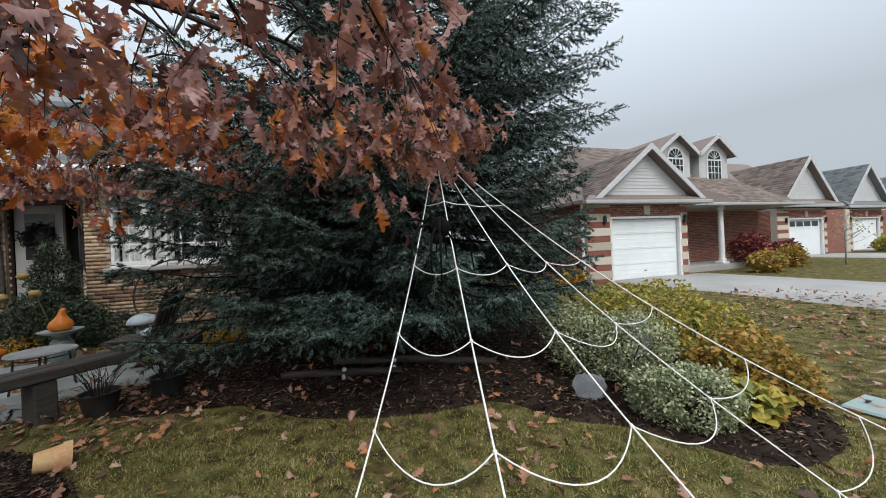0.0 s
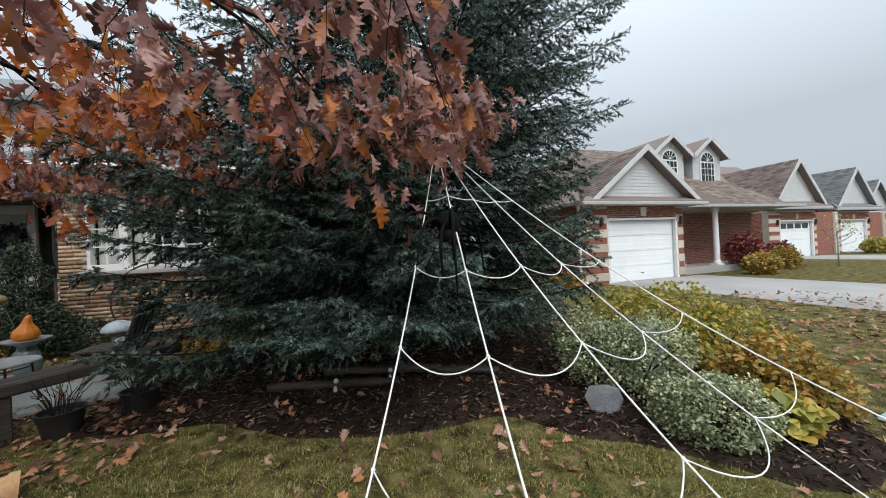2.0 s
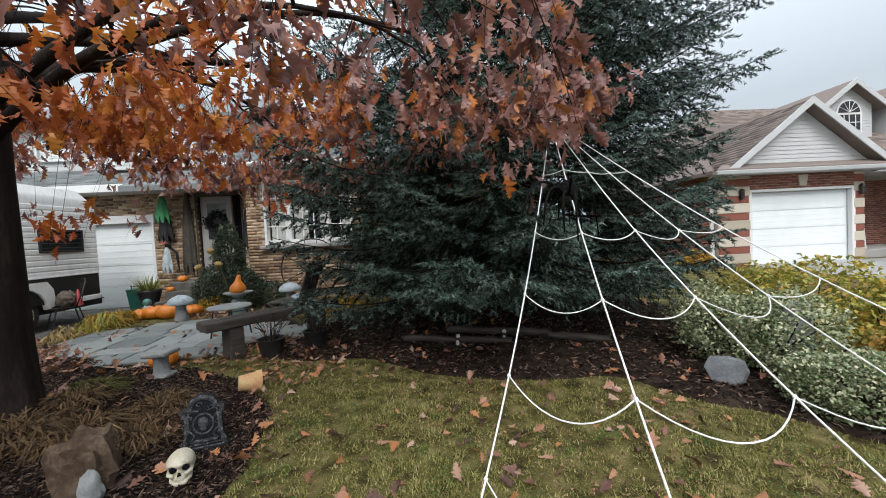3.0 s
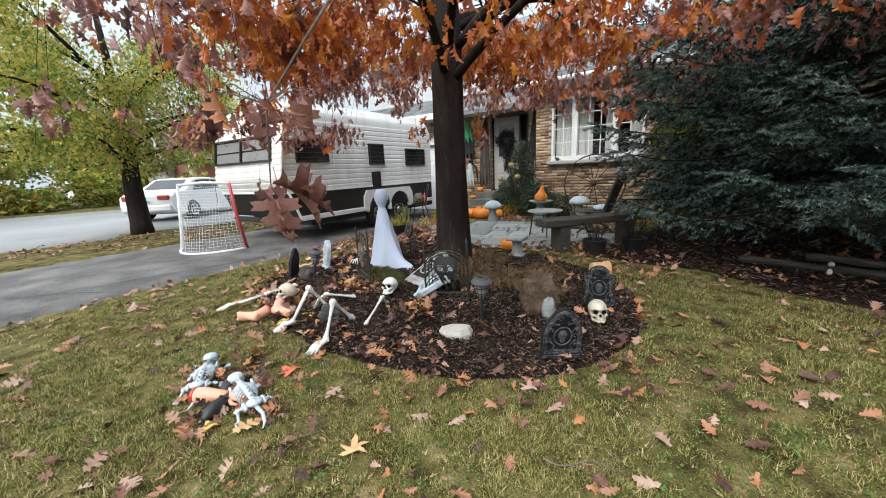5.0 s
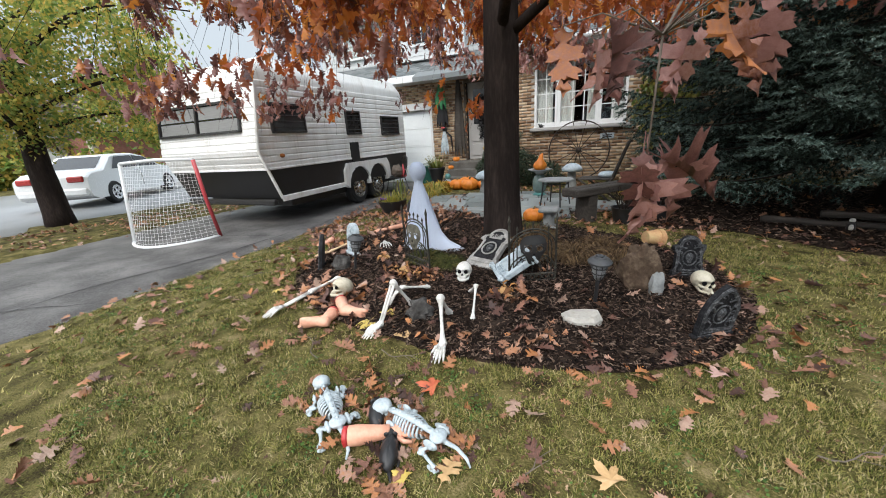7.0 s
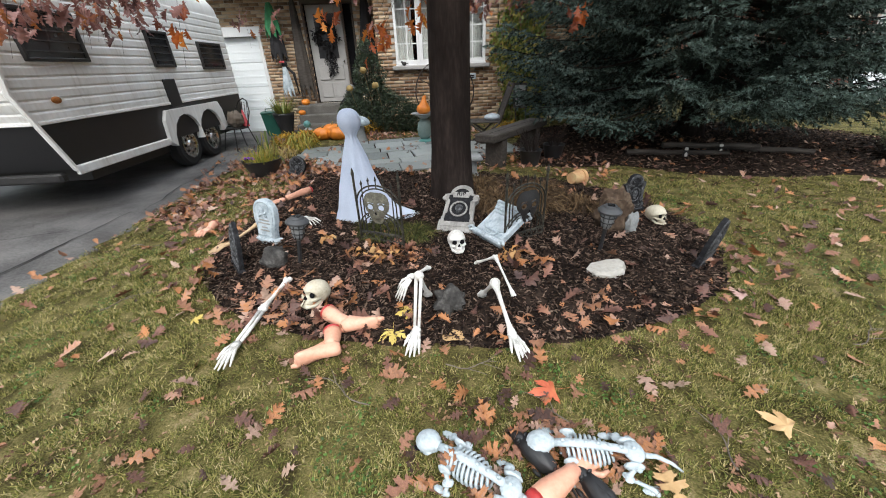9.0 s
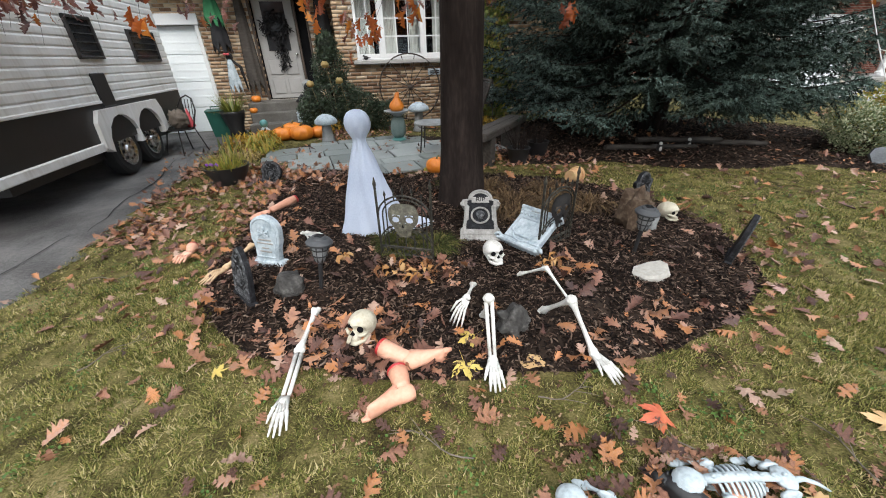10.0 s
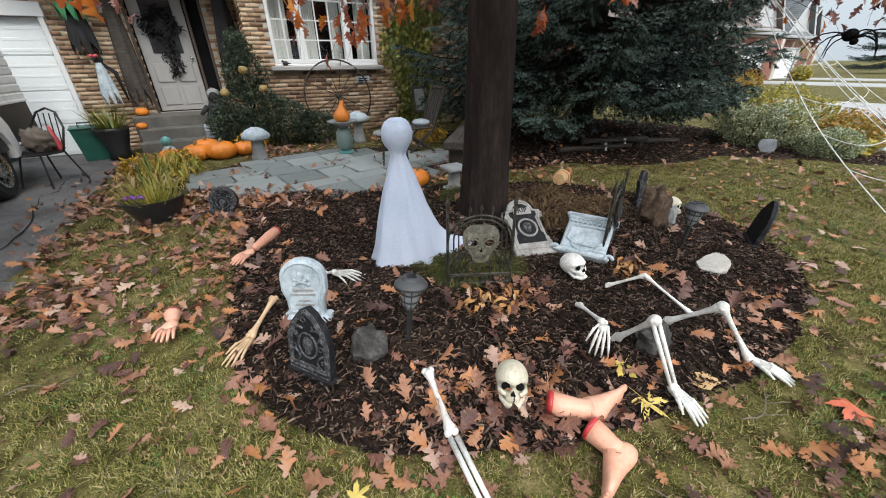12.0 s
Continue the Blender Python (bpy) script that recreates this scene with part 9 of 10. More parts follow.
def bin_green():
    t = thing("recycling_bin", "dark green plastic bin before the garage door", "bin", at=st(-3.05, 0.3, -0.125, 10) @ Matrix.Diagonal((0.78, 0.8, 1.0, 1)))
    g = Geo()
    vs = [(-0.2, -0.16, 0), (0.2, -0.16, 0), (0.2, 0.16, 0), (-0.2, 0.16, 0), (-0.26, -0.22, 0.5), (0.26, -0.22, 0.5), (0.26, 0.22, 0.5), (-0.26, 0.22, 0.5)]
    g.add(vs, [(0, 3, 2, 1), (0, 1, 5, 4), (1, 2, 6, 5), (2, 3, 7, 6), (3, 0, 4, 7)])
    part("tub", g, M["green_bin"], t)
    part("lid", Geo().box((-0.28, -0.24, 0.5), (0.28, 0.24, 0.55), bevel=0.02), M["green_bin"], t)
    part("handle", Geo().tube([(-0.1, -0.24, 0.56), (-0.1, -0.27, 0.62), (0.1, -0.27, 0.62), (0.1, -0.24, 0.56)], 0.014, 6), M["green_bin"], t, smooth=True)


bin_green()


def metal_chair():
    t = thing("patio_chair", "black curved metal patio chair beside the camper", "chair", at=st(-3.2, -1.3, -0.12, -35))
    part("seat", Geo().lathe([(0.0, 0.4), (0.22, 0.4), (0.23, 0.415), (0.0, 0.42)], 18), M["iron"], t, smooth=40)
    part("back", Geo().tube([(-0.2, 0.1, 0.41), (-0.24, 0.2, 0.7), (-0.14, 0.27, 0.88), (0.0, 0.29, 0.93), (0.14, 0.27, 0.88), (0.24, 0.2, 0.7), (0.2, 0.1, 0.41)], 0.013, 6), M["iron"], t, smooth=True)
    for x in (-0.12, -0.04, 0.04, 0.12):
        part("back_rod", Geo().tube([(x, 0.18, 0.41), (x, 0.27, 0.87)], 0.007, 5), M["iron"], t)
    for x in (-1, 1):
        for y in (-1, 1):
            part("leg", Geo().tube([(x * 0.15, y * 0.15, 0.4), (x * 0.22, y * 0.24, 0.0)], 0.012, 6), M["iron"], t)
    alone("dried_plant", Geo().ball((0, 0.02, 0.14), (0.17, 0.13, 0.15), nu=26, nv=16, rough=0.5, freq=7.0), M["stem_grey"], "brown bundle of dried stalks on the black chair", "dried flowers", at=st(-3.2, -1.3, 0.3, -35), smooth=True)
    alone("red_cone", Geo().lathe([(0.07, 0), (0.065, 0.02), (0.012, 0.3), (0.0, 0.31)], 14), M["red"], "pointed red felt hat on the chair seat", "hat", at=st(-3.05, -1.2, 0.305), smooth=40)


metal_chair()


def black_planter():
    t = thing("planter", "round black planter with grasses and purple flowers", "planter", at=rest(-6.88, 2.5) @ Matrix.Scale(1.15, 4))
    part("pot", Geo().lathe([(0.13, 0.0), (0.2, 0.14), (0.225, 0.2), (0.21, 0.2), (0.19, 0.16), (0.0, 0.16)], 22), M["black_plastic"], t, smooth=40)
    n = 260
    a, r = rng.uniform(0, 2 * PI, n), rng.uniform(0.02, 0.2, n)
    b = np.stack([r * np.cos(a), r * np.sin(a), np.full(n, 0.16)], -1)
    tip = b + np.stack([np.cos(a) * rng.uniform(0.0, 0.16, n), np.sin(a) * rng.uniform(0.0, 0.16, n), rng.uniform(0.04, 0.2, n)], -1)
    s = np.stack([-np.sin(a), np.cos(a), np.zeros(n)], -1) * 0.006
    me = soup("grass_tuft", np.stack([b - s, b + s, tip], 1), [(0, 1, 2)])
    me.materials.append(M["gold_leaf"])
    part("grass_tuft", me, None, t)["kind"] = "stuff"
    for k in range(5):
        part("flower", Geo().ball((-0.12 + 0.03 * k, -0.12 + 0.02 * (k % 2), 0.23), 0.016, nu=8, nv=6), M["purple"], t, smooth=True)


M["purple"] = material("purple_petal", [(0.16, 0.04, 0.30), (0.26, 0.08, 0.42)], 0.6, 10, 0.1, 40)
black_planter()
for x, y, r, m, lab in ((-8.0, 4.45, 0.26, "mum", "gold chrysanthemum clump by the pumpkins"), (-7.55, 4.5, 0.2, "mum", "yellow fading chrysanthemum clump"), (-6.9, 5.75, 0.3, "mum", "gold mum mound before the steps"), (-3.85, 5.7, 0.34, "mum", "yellow hosta leaves near the front wall"), (-2.72, 11.0, 0.3, "mum", "orange flower clump far behind the spruce")):
    leaf_bush("plant_clump", rest(x, y), [((0, 0, 0.1), (r, r, 0.16 if m != "ivy" else 0.08))], 620 if m != "ivy" else 700, 0.065 if m != "ivy" else 0.035, M[m], lab, stems=False, lobes=(0.05, 0.16, 0.18, 0.1, 0.01), group="clumps of bedding plants")


# ---- porch decorations ----
def drape(name, at, top, bottom, w, mat, label, category, rag=0.12, n=22, rows=10):
    """Hanging ragged cloth: a folded tube that widens downwards, with an uneven hem."""
    vs, fs = [], []
    for j in range(rows + 1):
        k = j / rows
        for i in range(n):
            a = 2 * PI * i / n
            r = (0.25 + 0.75 * k ** 0.7) * w * (1 + 0.18 * math.sin(5 * a + 3 * k) + 0.1 * math.sin(9 * a))
            z = top + (bottom - top) * k + (rag * math.sin(7 * a + 1) * k ** 4)
            vs.append((r * math.cos(a), 0.5 * r * math.sin(a), z))
    for j in range(rows):
        for i in range(n):
            q = (i + 1) % n
            fs.append((j * n + i, (j + 1) * n + i, (j + 1) * n + q, j * n + q))
    return alone(name, Geo().add(vs, fs), mat, label, category, at=at, smooth=True)


drape("hanging_cloak", st(-2.72, 0.8, 0), 2.3, 1.55, 0.17, M["cloth_black"], "ragged black cloak hung on the brick pier", "decoration")
drape("green_rag_cloth", st(-2.72, 0.72, 0), 2.62, 2.02, 0.16, M["fabric_green"], "bright green ragged hair cloth above the cloak", "decoration")
drape("hanging_figure", st(-2.62, 0.62, 0), 1.35, 0.78, 0.12, M["foam_pale"], "small pale draped hanging figure beside the door", "decoration")
alone("figure_hood", Geo().ball((0, 0, 1.4), (0.07, 0.06, 0.08)).tube([(0, 0.05, 1.35), (0.16, 0.05, 1.2), (0.2, 0.05, 0.75)], [0.03, 0.035, 0.012], 8), M["cloth_black"], "black hood and sleeve over the pale figure", "decoration", at=st(-2.62, 0.68, 0), smooth=True)
alone("red_bow", Geo().ball((-0.03, 0, 0), (0.035, 0.02, 0.025)).ball((0.03, 0, 0), (0.035, 0.02, 0.025)), M["red"], "small red bow on the hood", "bow", at=st(-2.64, 0.58, 1.45), smooth=True)
drape("dark_garland", st(-2.25, 0.9, 0), 2.7, 0.75, 0.16, M["wood_grey"], "brown corn-stalk bundle tied beside the door", "decoration", 0.2)
drape("dark_garland", st(-0.62, 0.75, 0), 2.7, 1.3, 0.2, M["cloth_black"], "ragged black netting beside the front window", "decoration", 0.25)


def door_wreath():
    t = thing("door_wreath", "black feathered wreath with trailing ribbon on the door", "wreath", at=STREET)
    n = 700
    a = rng.uniform(0, 2 * PI, n)
    r = 0.2 + rng.normal(0, 0.045, n)
    pos = np.stack([-1.63 + r * np.cos(a), 1.02 + rng.normal(0, 0.025, n), 1.98 + r * np.sin(a) * 0.95], -1)
    k = 260
    hang = np.stack([-1.58 + rng.normal(0, 0.05, k), 1.02 + rng.normal(0, 0.02, k), rng.uniform(1.15, 1.85, k)], -1)
    pos = np.concatenate([pos, hang])
    m = len(pos)
    rots = basis(rng.uniform(0, 2 * PI, m), rng.uniform(-1.5, 0.5, m), rng.normal(0, 0.8, m))
    part("feather_trim", leaf_cloud("feathers", pos, rots, rng.uniform(0.05, 0.11, m), M["cloth_black"], lobes=[0.03, 0.14, 0.16, 0.1, 0.01]), None, t)["kind"] = "stuff"


door_wreath()


def seated_figure():
    g = Geo()
    g.ball((0, 0, 0.2), (0.17, 0.14, 0.2), nu=16, nv=10, rough=0.2).ball((0, -0.02, 0.46), (0.085, 0.08, 0.1), nu=14, nv=10, rough=0.1).tube([(-0.15, 0, 0.3), (-0.26, -0.12, 0.2)], [0.05, 0.03], 8).tube([(0.15, 0, 0.3), (0.26, -0.12, 0.2)], [0.05, 0.03], 8)
    alone("seated_decoration", g, M["cloth_black"], "dark seated doll decoration on the porch steps", "decoration", at=st(-1.1, 0.22, 0.31), smooth=True)
    alone("grey_wig", Geo().ball((0, 0, 0), (0.11, 0.09, 0.09), nu=14, nv=10, rough=0.35, freq=6), M["stone_grey"], "tangled grey wig on the seated doll", "wig", at=st(-1.1, 0.26, 0.84), smooth=True)
    b = thing("blue_crate", "blue-white slatted crate under the seated doll", "crate", at=st(-1.1, -0.1, 0.13))
    for i in range(4):
        part("slat", Geo().box((-0.28, -0.14, 0.01 + i * 0.055), (0.28, -0.12, 0.05 + i * 0.055), bevel=0.004), M["foam_pale"], b)
    for x in (-0.27, 0.25):
        part("end_board", Geo().box((x, -0.12, 0.0), (x + 0.02, 0.1, 0.22), bevel=0.004), M["foam_pale"], b)


seated_figure()
pt = thing("porch_planter", "dark urn with green and straw grasses by the pier", "planter", at=st(-2.7, 0.1, -0.1) @ Matrix.Scale(1.45, 4))
part("urn", Geo().lathe([(0.12, 0), (0.1, 0.08), (0.16, 0.3), (0.17, 0.34), (0.15, 0.34), (0.0, 0.3)], 16), M["black_plastic"], pt, smooth=True)
n_g = 220
a_g = rng.uniform(0, 2 * PI, n_g)
b_g = np.stack([0.08 * np.cos(a_g), 0.08 * np.sin(a_g), np.full(n_g, 0.32)], -1)
t_g = b_g + np.stack([np.cos(a_g) * rng.uniform(0.05, 0.28, n_g), np.sin(a_g) * rng.uniform(0.05, 0.28, n_g), rng.uniform(0.0, 0.3, n_g)], -1)
s_g = np.stack([-np.sin(a_g), np.cos(a_g), np.zeros(n_g)], -1) * 0.008
me_g = soup("grass_tuft", np.stack([b_g - s_g, b_g + s_g, t_g], 1), [(0, 1, 2)])
me_g.materials.append(M["ivy"])
part("grass_tuft", me_g, None, pt)["kind"] = "stuff"
gn = thing("garden_gnome", "small teal and white garden ornament by pumpkins", "ornament", at=rest(-7.95, 5.15))
part("body", Geo().lathe([(0.09, 0), (0.11, 0.06), (0.08, 0.2), (0.03, 0.25)], 14), M["foam_pale"], gn, smooth=True)
part("head", Geo().ball((0, 0, 0.3), 0.075), M["teal"], gn, smooth=True)
cr = thing("fallen_sign", "dark framed board leaning beside the ivy", "sign", at=st(2.75, -0.55, 0, 5) @ pose(0, 0, 0.35, -10, 0, 0))
part("board", Geo().box((-0.13, -0.01, 0), (0.13, 0.01, 0.46)), M["stone_grey"], cr)
for lo, hi in (((-0.16, 0), (-0.12, 0.5)), ((0.12, 0), (0.16, 0.5)), ((-0.16, 0.46), (0.16, 0.5)), ((-0.16, -0.02), (0.16, 0.03))):
    part("frame", Geo().box((lo[0], -0.02, lo[1]), (hi[0], 0.02, hi[1]), bevel=0.005), M["wood_grey"], cr)
for x in (-0.12, 0.12):
    part("leg", Geo().tube([(x, 0, 0.0), (x, -0.02, -0.37)], 0.012, 5), M["wood_grey"], cr)


# ---- hockey goal on the drive ----
def hockey_goal():
    z0 = -0.11
    br, bl = Vector((-8.5, 0.14, z0)), Vector((-9.45, -0.86, z0))
    tr, tl = Vector((-8.36, 0.0, 1.12)), Vector((-9.42, -0.74, 1.12))
    back = Vector((0.35, -0.35, 0))
    t = thing("hockey_goal", "street hockey goal with red post and white net on the drive", "hockey goal")
    part("red_post", Geo().tube([br, br.lerp(tr, 0.5) + Vector((0.02, -0.02, 0)), tr], 0.028, 8), M["red"], t, "red steel post", smooth=True)
    part("post", Geo().tube([bl, tl], 0.025, 8), M["white"], t, smooth=True)
    part("crossbar", Geo().tube([tl, tl.lerp(tr, 0.5) + Vector((0, 0, 0.03)), tr], 0.025, 8), M["white"], t, smooth=True)
    base = [br.lerp(bl, s) + back * max(0, math.sin(PI * s)) ** 0.8 for s in np.linspace(0, 1, 15)]
    part("base_rail", Geo().tube(base, 0.025, 8), M["white"], t, smooth=True)
    g = Geo()
    nx, nz = 26, 24
    grid = [[(tl.lerp(tr, 1 - i / nx)).lerp(br.lerp(bl, i / nx) + back * max(0, math.sin(PI * i / nx)) ** 0.8, j / nz) + back * 0.12 * math.sin(PI * j / nz) * math.sin(PI * i / nx) for i in range(nx + 1)] for j in range(nz + 1)]
    for j in range(nz + 1):
        g.tube(grid[j], 0.0019, 3, caps=False)
    for i in range(nx + 1):
        g.tube([grid[j][i] for j in range(nz + 1)], 0.0019, 3, caps=False)
    part("net", g, M["cord"], t, "white knotted net", smooth=False)["kind"] = "stuff"


hockey_goal()


# ---- white sedan on the road ----
def sedan():
    c = thing("sedan", "white sedan parked across the grass strip", "car", at=st(-12.3, -4.5, -0.115, 32))
    prof = [(0.05, 0.35), (0.0, 0.6), (0.04, 0.88), (0.25, 1.0), (0.75, 1.04), (1.35, 1.4), (1.7, 1.46), (2.4, 1.45), (2.9, 1.36), (3.6, 1.0), (4.5, 0.86), (4.72, 0.7), (4.75, 0.4), (4.6, 0.25), (0.25, 0.25)]
    vs, fs = [], []
    n = len(prof)
    for x, k in ((-0.92, 0.0), (-0.86, 1.0), (0.86, 1.0), (0.92, 0.0)):
        for y, z in prof:
            top = max(0, (z - 0.95) / 0.5)
            sx = x * (1 - 0.2 * top)
            vs.append((sx, y, z + (0.0 if k else -0.04 if z > 0.5 else 0.0)))
    for a in range(3):
        for i in range(n):
            q = (i + 1) % n
            fs.append((a * n + i, a * n + q, (a + 1) * n + q, (a + 1) * n + i))
    fs += [tuple(range(n)), tuple(range(3 * n, 4 * n))[::-1]]
    part("body", Geo().add(vs, fs), M["car_paint"], c, "white painted body", smooth=30)
    part("rear_window", Geo().add([(-0.66, 0.82, 1.07), (0.66, 0.82, 1.07), (0.58, 1.32, 1.385), (-0.58, 1.32, 1.385)], [(0, 1, 2, 3)], pose(0, -0.015, 0.015)), M["black_glass"], c)
    for s in (1, -1):
        part("side_window", Geo().add([(s * 0.895, 1.1, 1.02), (s * 0.895, 2.3, 1.02), (s * 0.775, 2.25, 1.38), (s * 0.775, 1.5, 1.37)], [(0, 1, 2, 3)]), M["black_glass"], c)
        part("side_window", Geo().add([(s * 0.895, 2.36, 1.02), (s * 0.895, 3.4, 1.0), (s * 0.8, 2.85, 1.32), (s * 0.775, 2.31, 1.38)], [(0, 1, 2, 3)]), M["black_glass"], c)
        part("tail_light", Geo().box((s * 0.62 - 0.2, -0.03, 0.74), (s * 0.62 + 0.2, 0.1, 0.9), bevel=0.03), M["red_lens"], c)
        part("door_handle", Geo().box((s * 0.93 - 0.02, 2.0, 0.9), (s * 0.93 + 0.01, 2.2, 0.93), bevel=0.01), M["chrome"], c)
        part("door_seam", Geo().box((s * 0.925 - 0.004, 2.32, 0.4), (s * 0.925 + 0.004, 2.34, 1.0)), M["dark"], c)
        for y in (0.95, 3.75):
            w = part("wheel", Geo().lathe([(0.2, -0.1), (0.3, -0.11), (0.335, -0.07), (0.335, 0.07), (0.3, 0.11), (0.2, 0.1)], 22, pose(s * 0.84, y, 0.335, 0, 90, 0)), M["rubber"], c, smooth=40)
            rim_part = part("rim", Geo().lathe([(0.21, 0.06), (0.215, 0.118), (0.19, 0.112), (0.06, 0.105), (0.04, 0.13), (0.0, 0.132)], 18, pose(s * 0.84, y, 0.335, 0, 90 * s, 0)), M["chrome"], w, smooth=40)
            for k in range(5):
                a = 2 * PI * k / 5
                part("spoke_gap", Geo().ball((s * 0.948, y + 0.12 * math.cos(a), 0.335 + 0.12 * math.sin(a)), (0.012, 0.04, 0.04), nu=8, nv=6), M["dark"], rim_part, smooth=True)
    part("bumper", Geo().box((-0.88, -0.05, 0.36), (0.88, 0.12, 0.58), bevel=0.05), M["car_paint"], c)
    part("number_plate", Geo().box((-0.16, -0.065, 0.66), (0.16, -0.03, 0.74), bevel=0.006), M["foam_pale"], c)
    part("plate_bar", Geo().box((-0.12, -0.07, 0.685), (0.12, -0.066, 0.715)), M["dark"], c)


M["car_paint"] = material("white_car_paint", [(0.68, 0.69, 0.70), (0.78, 0.79, 0.80)], 0.25, 2, 0.02, 30, coat=0.6)
sedan()


# ---- planting before the bungalow ----
leaf_bush("shrub", st(20.0, 1.6), [((0, 0, 0.8), (0.75, 0.6, 0.6)), ((0.5, 0.2, 0.9), (0.5, 0.5, 0.5))], 2200, 0.1, M["red_leaf"], "dark red shrub before the bungalow porch", group="shrubs before the bungalow")
leaf_bush("shrub", st(18.6, 0.2), [((0, 0, 0.35), (0.6, 0.5, 0.4))], 1500, 0.09, M["orange_leaf"], "round orange shrub beside the concrete drive", group="shrubs before the bungalow")
leaf_bush("shrub", st(22.6, 1.8), [((0, 0, 0.5), (0.7, 0.5, 0.5))], 1400, 0.1, M["red_leaf"], "low red shrub along the bungalow", group="shrubs before the bungalow")
leaf_bush("shrub", st(21.2, 0.9), [((0, 0, 0.4), (0.5, 0.5, 0.45))], 900, 0.1, M["orange_leaf"], "yellow-orange shrub by a sapling", group="shrubs before the bungalow")
leaf_bush("shrub", st(35.2, 3.6), [((0, 0, 0.4), (0.9, 0.6, 0.5))], 900, 0.14, M["gold_leaf"], "yellow-green shrub by a far garage", group="shrubs before the bungalow")
leaf_bush("shrub", st(-0.2, 0.0) @ pose(11.6, 1.5, 0), [((0, 0, 0.2), (0.6, 0.35, 0.28))], 700, 0.09, M["mum"], "orange flowers at the bungalow's side wall", group="shrubs before the bungalow")


def sapling(at):
    t = thing("sapling", "thin sapling with a few pale leaves on the far lawn", "tree", at=at)
    part("trunk", Geo().tube([(0, 0, -0.05), (0.02, 0, 0.8), (0, 0.03, 1.7)], [0.03, 0.022, 0.01], 7), M["stone_grey"], t, smooth=True)
    pos = []
    for k in range(22):
        a, z = rng.uniform(0, 2 * PI), rng.uniform(0.7, 1.7)
        e = (0.7 * math.cos(a) * (1.9 - z), 0.7 * math.sin(a) * (1.9 - z), z + 0.35)
        part("branch", Geo().tube([(0, 0, z), (e[0] * 0.6, e[1] * 0.6, z + 0.15), e], [0.01, 0.007, 0.003], 5), M["stone_grey"], t)
        pos += [np.array(e) + rng.normal(0, 0.08, 3) for _ in range(5)]
    pos = np.array(pos)
    part("leaves", leaf_cloud("leaves", pos, basis(rng.uniform(0, 6, len(pos)), rng.normal(0, 0.7, len(pos)), rng.normal(0, 0.7, len(pos))), rng.uniform(0.05, 0.1, len(pos)), M["gold_leaf"], lobes=[0.05, 0.3, 0.34, 0.2, 0.02]), None, t)["kind"] = "stuff"


sapling(st(23.2, 0.2))


def plastic_chair(at):
    t = thing("plastic_chair", "white moulded plastic chair on the porch", "chair", at=at)
    part("seat", Geo().box((-0.24, -0.24, 0.4), (0.24, 0.22, 0.43), bevel=0.015), M["white"], t)
    part("backrest", Geo().tube([(-0.22, 0.2, 0.42), (-0.25, 0.28, 0.75), (0, 0.33, 0.86), (0.25, 0.28, 0.75), (0.22, 0.2, 0.42)], 0.03, 6), M["white"], t, smooth=True)
    for i in range(4):
        x = -0.14 + i * 0.093
        part("back_slat", Geo().tube([(x, 0.21, 0.42), (x, 0.31, 0.82)], 0.022, 5), M["white"], t)
    for x in (-0.22, 0.22):
        part("armrest", Geo().tube([(x, -0.22, 0.62), (x * 1.1, 0.0, 0.65), (x * 1.1, 0.26, 0.66)], 0.025, 6), M["white"], t, smooth=True)
        for y in (-0.22, 0.2):
            part("leg", Geo().tube([(x, y, 0.62 if y < 0 else 0.42), (x * 1.1, y * 1.15, 0.0)], 0.022, 6), M["white"], t)


plastic_chair(st(17.2, 2.3, 0.25, 40))
fl = thing("small_flag", "red and white flag on the beige house", "flag", at=st(45.6, 8.2))
part("pole", Geo().tube([(0, 0, 1.6), (0, -0.8, 2.2)], 0.02, 5), M["white"], fl)
part("banner", Geo().box((-0.02, -0.75, 1.35), (0.02, -0.3, 2.05)), M["red"], fl)
for x_h, y_h, w_h, z_h in ((-30.0, -9.0, 3.4, 1.5), (-31.5, -4.8, 3.0, 1.9), (-33.0, 0.5, 3.2, 1.5), (-28.5, -13.5, 3.2, 1.7), (-30.5, -18.0, 3.4, 1.9)):
    leaf_bush("hedge", pose(x_h, y_h, -0.15, 0, 0, 80), [((0, 0, z_h * 0.5), (w_h * 0.7, 0.9, z_h * 0.7)), ((w_h * 0.45, 0.2, z_h * 0.4), (w_h * 0.5, 0.8, z_h * 0.55))], 1500, 0.24, M["leaf_green"], "loose yellow-green hedge across the road", group="hedges across the road")
for u_s, b_s in ((-31.5, -1.0), (-29.8, -0.6)):
    leaf_bush("evergreen_shrub", st(u_s, b_s, -0.1), [((0, 0, 0.9), (1.0, 1.0, 1.1))], 1500, 0.16, M["evergreen"], "clipped dark evergreen before a far brick house", lobes=(0.04, 0.16, 0.17, 0.1, 0.01))


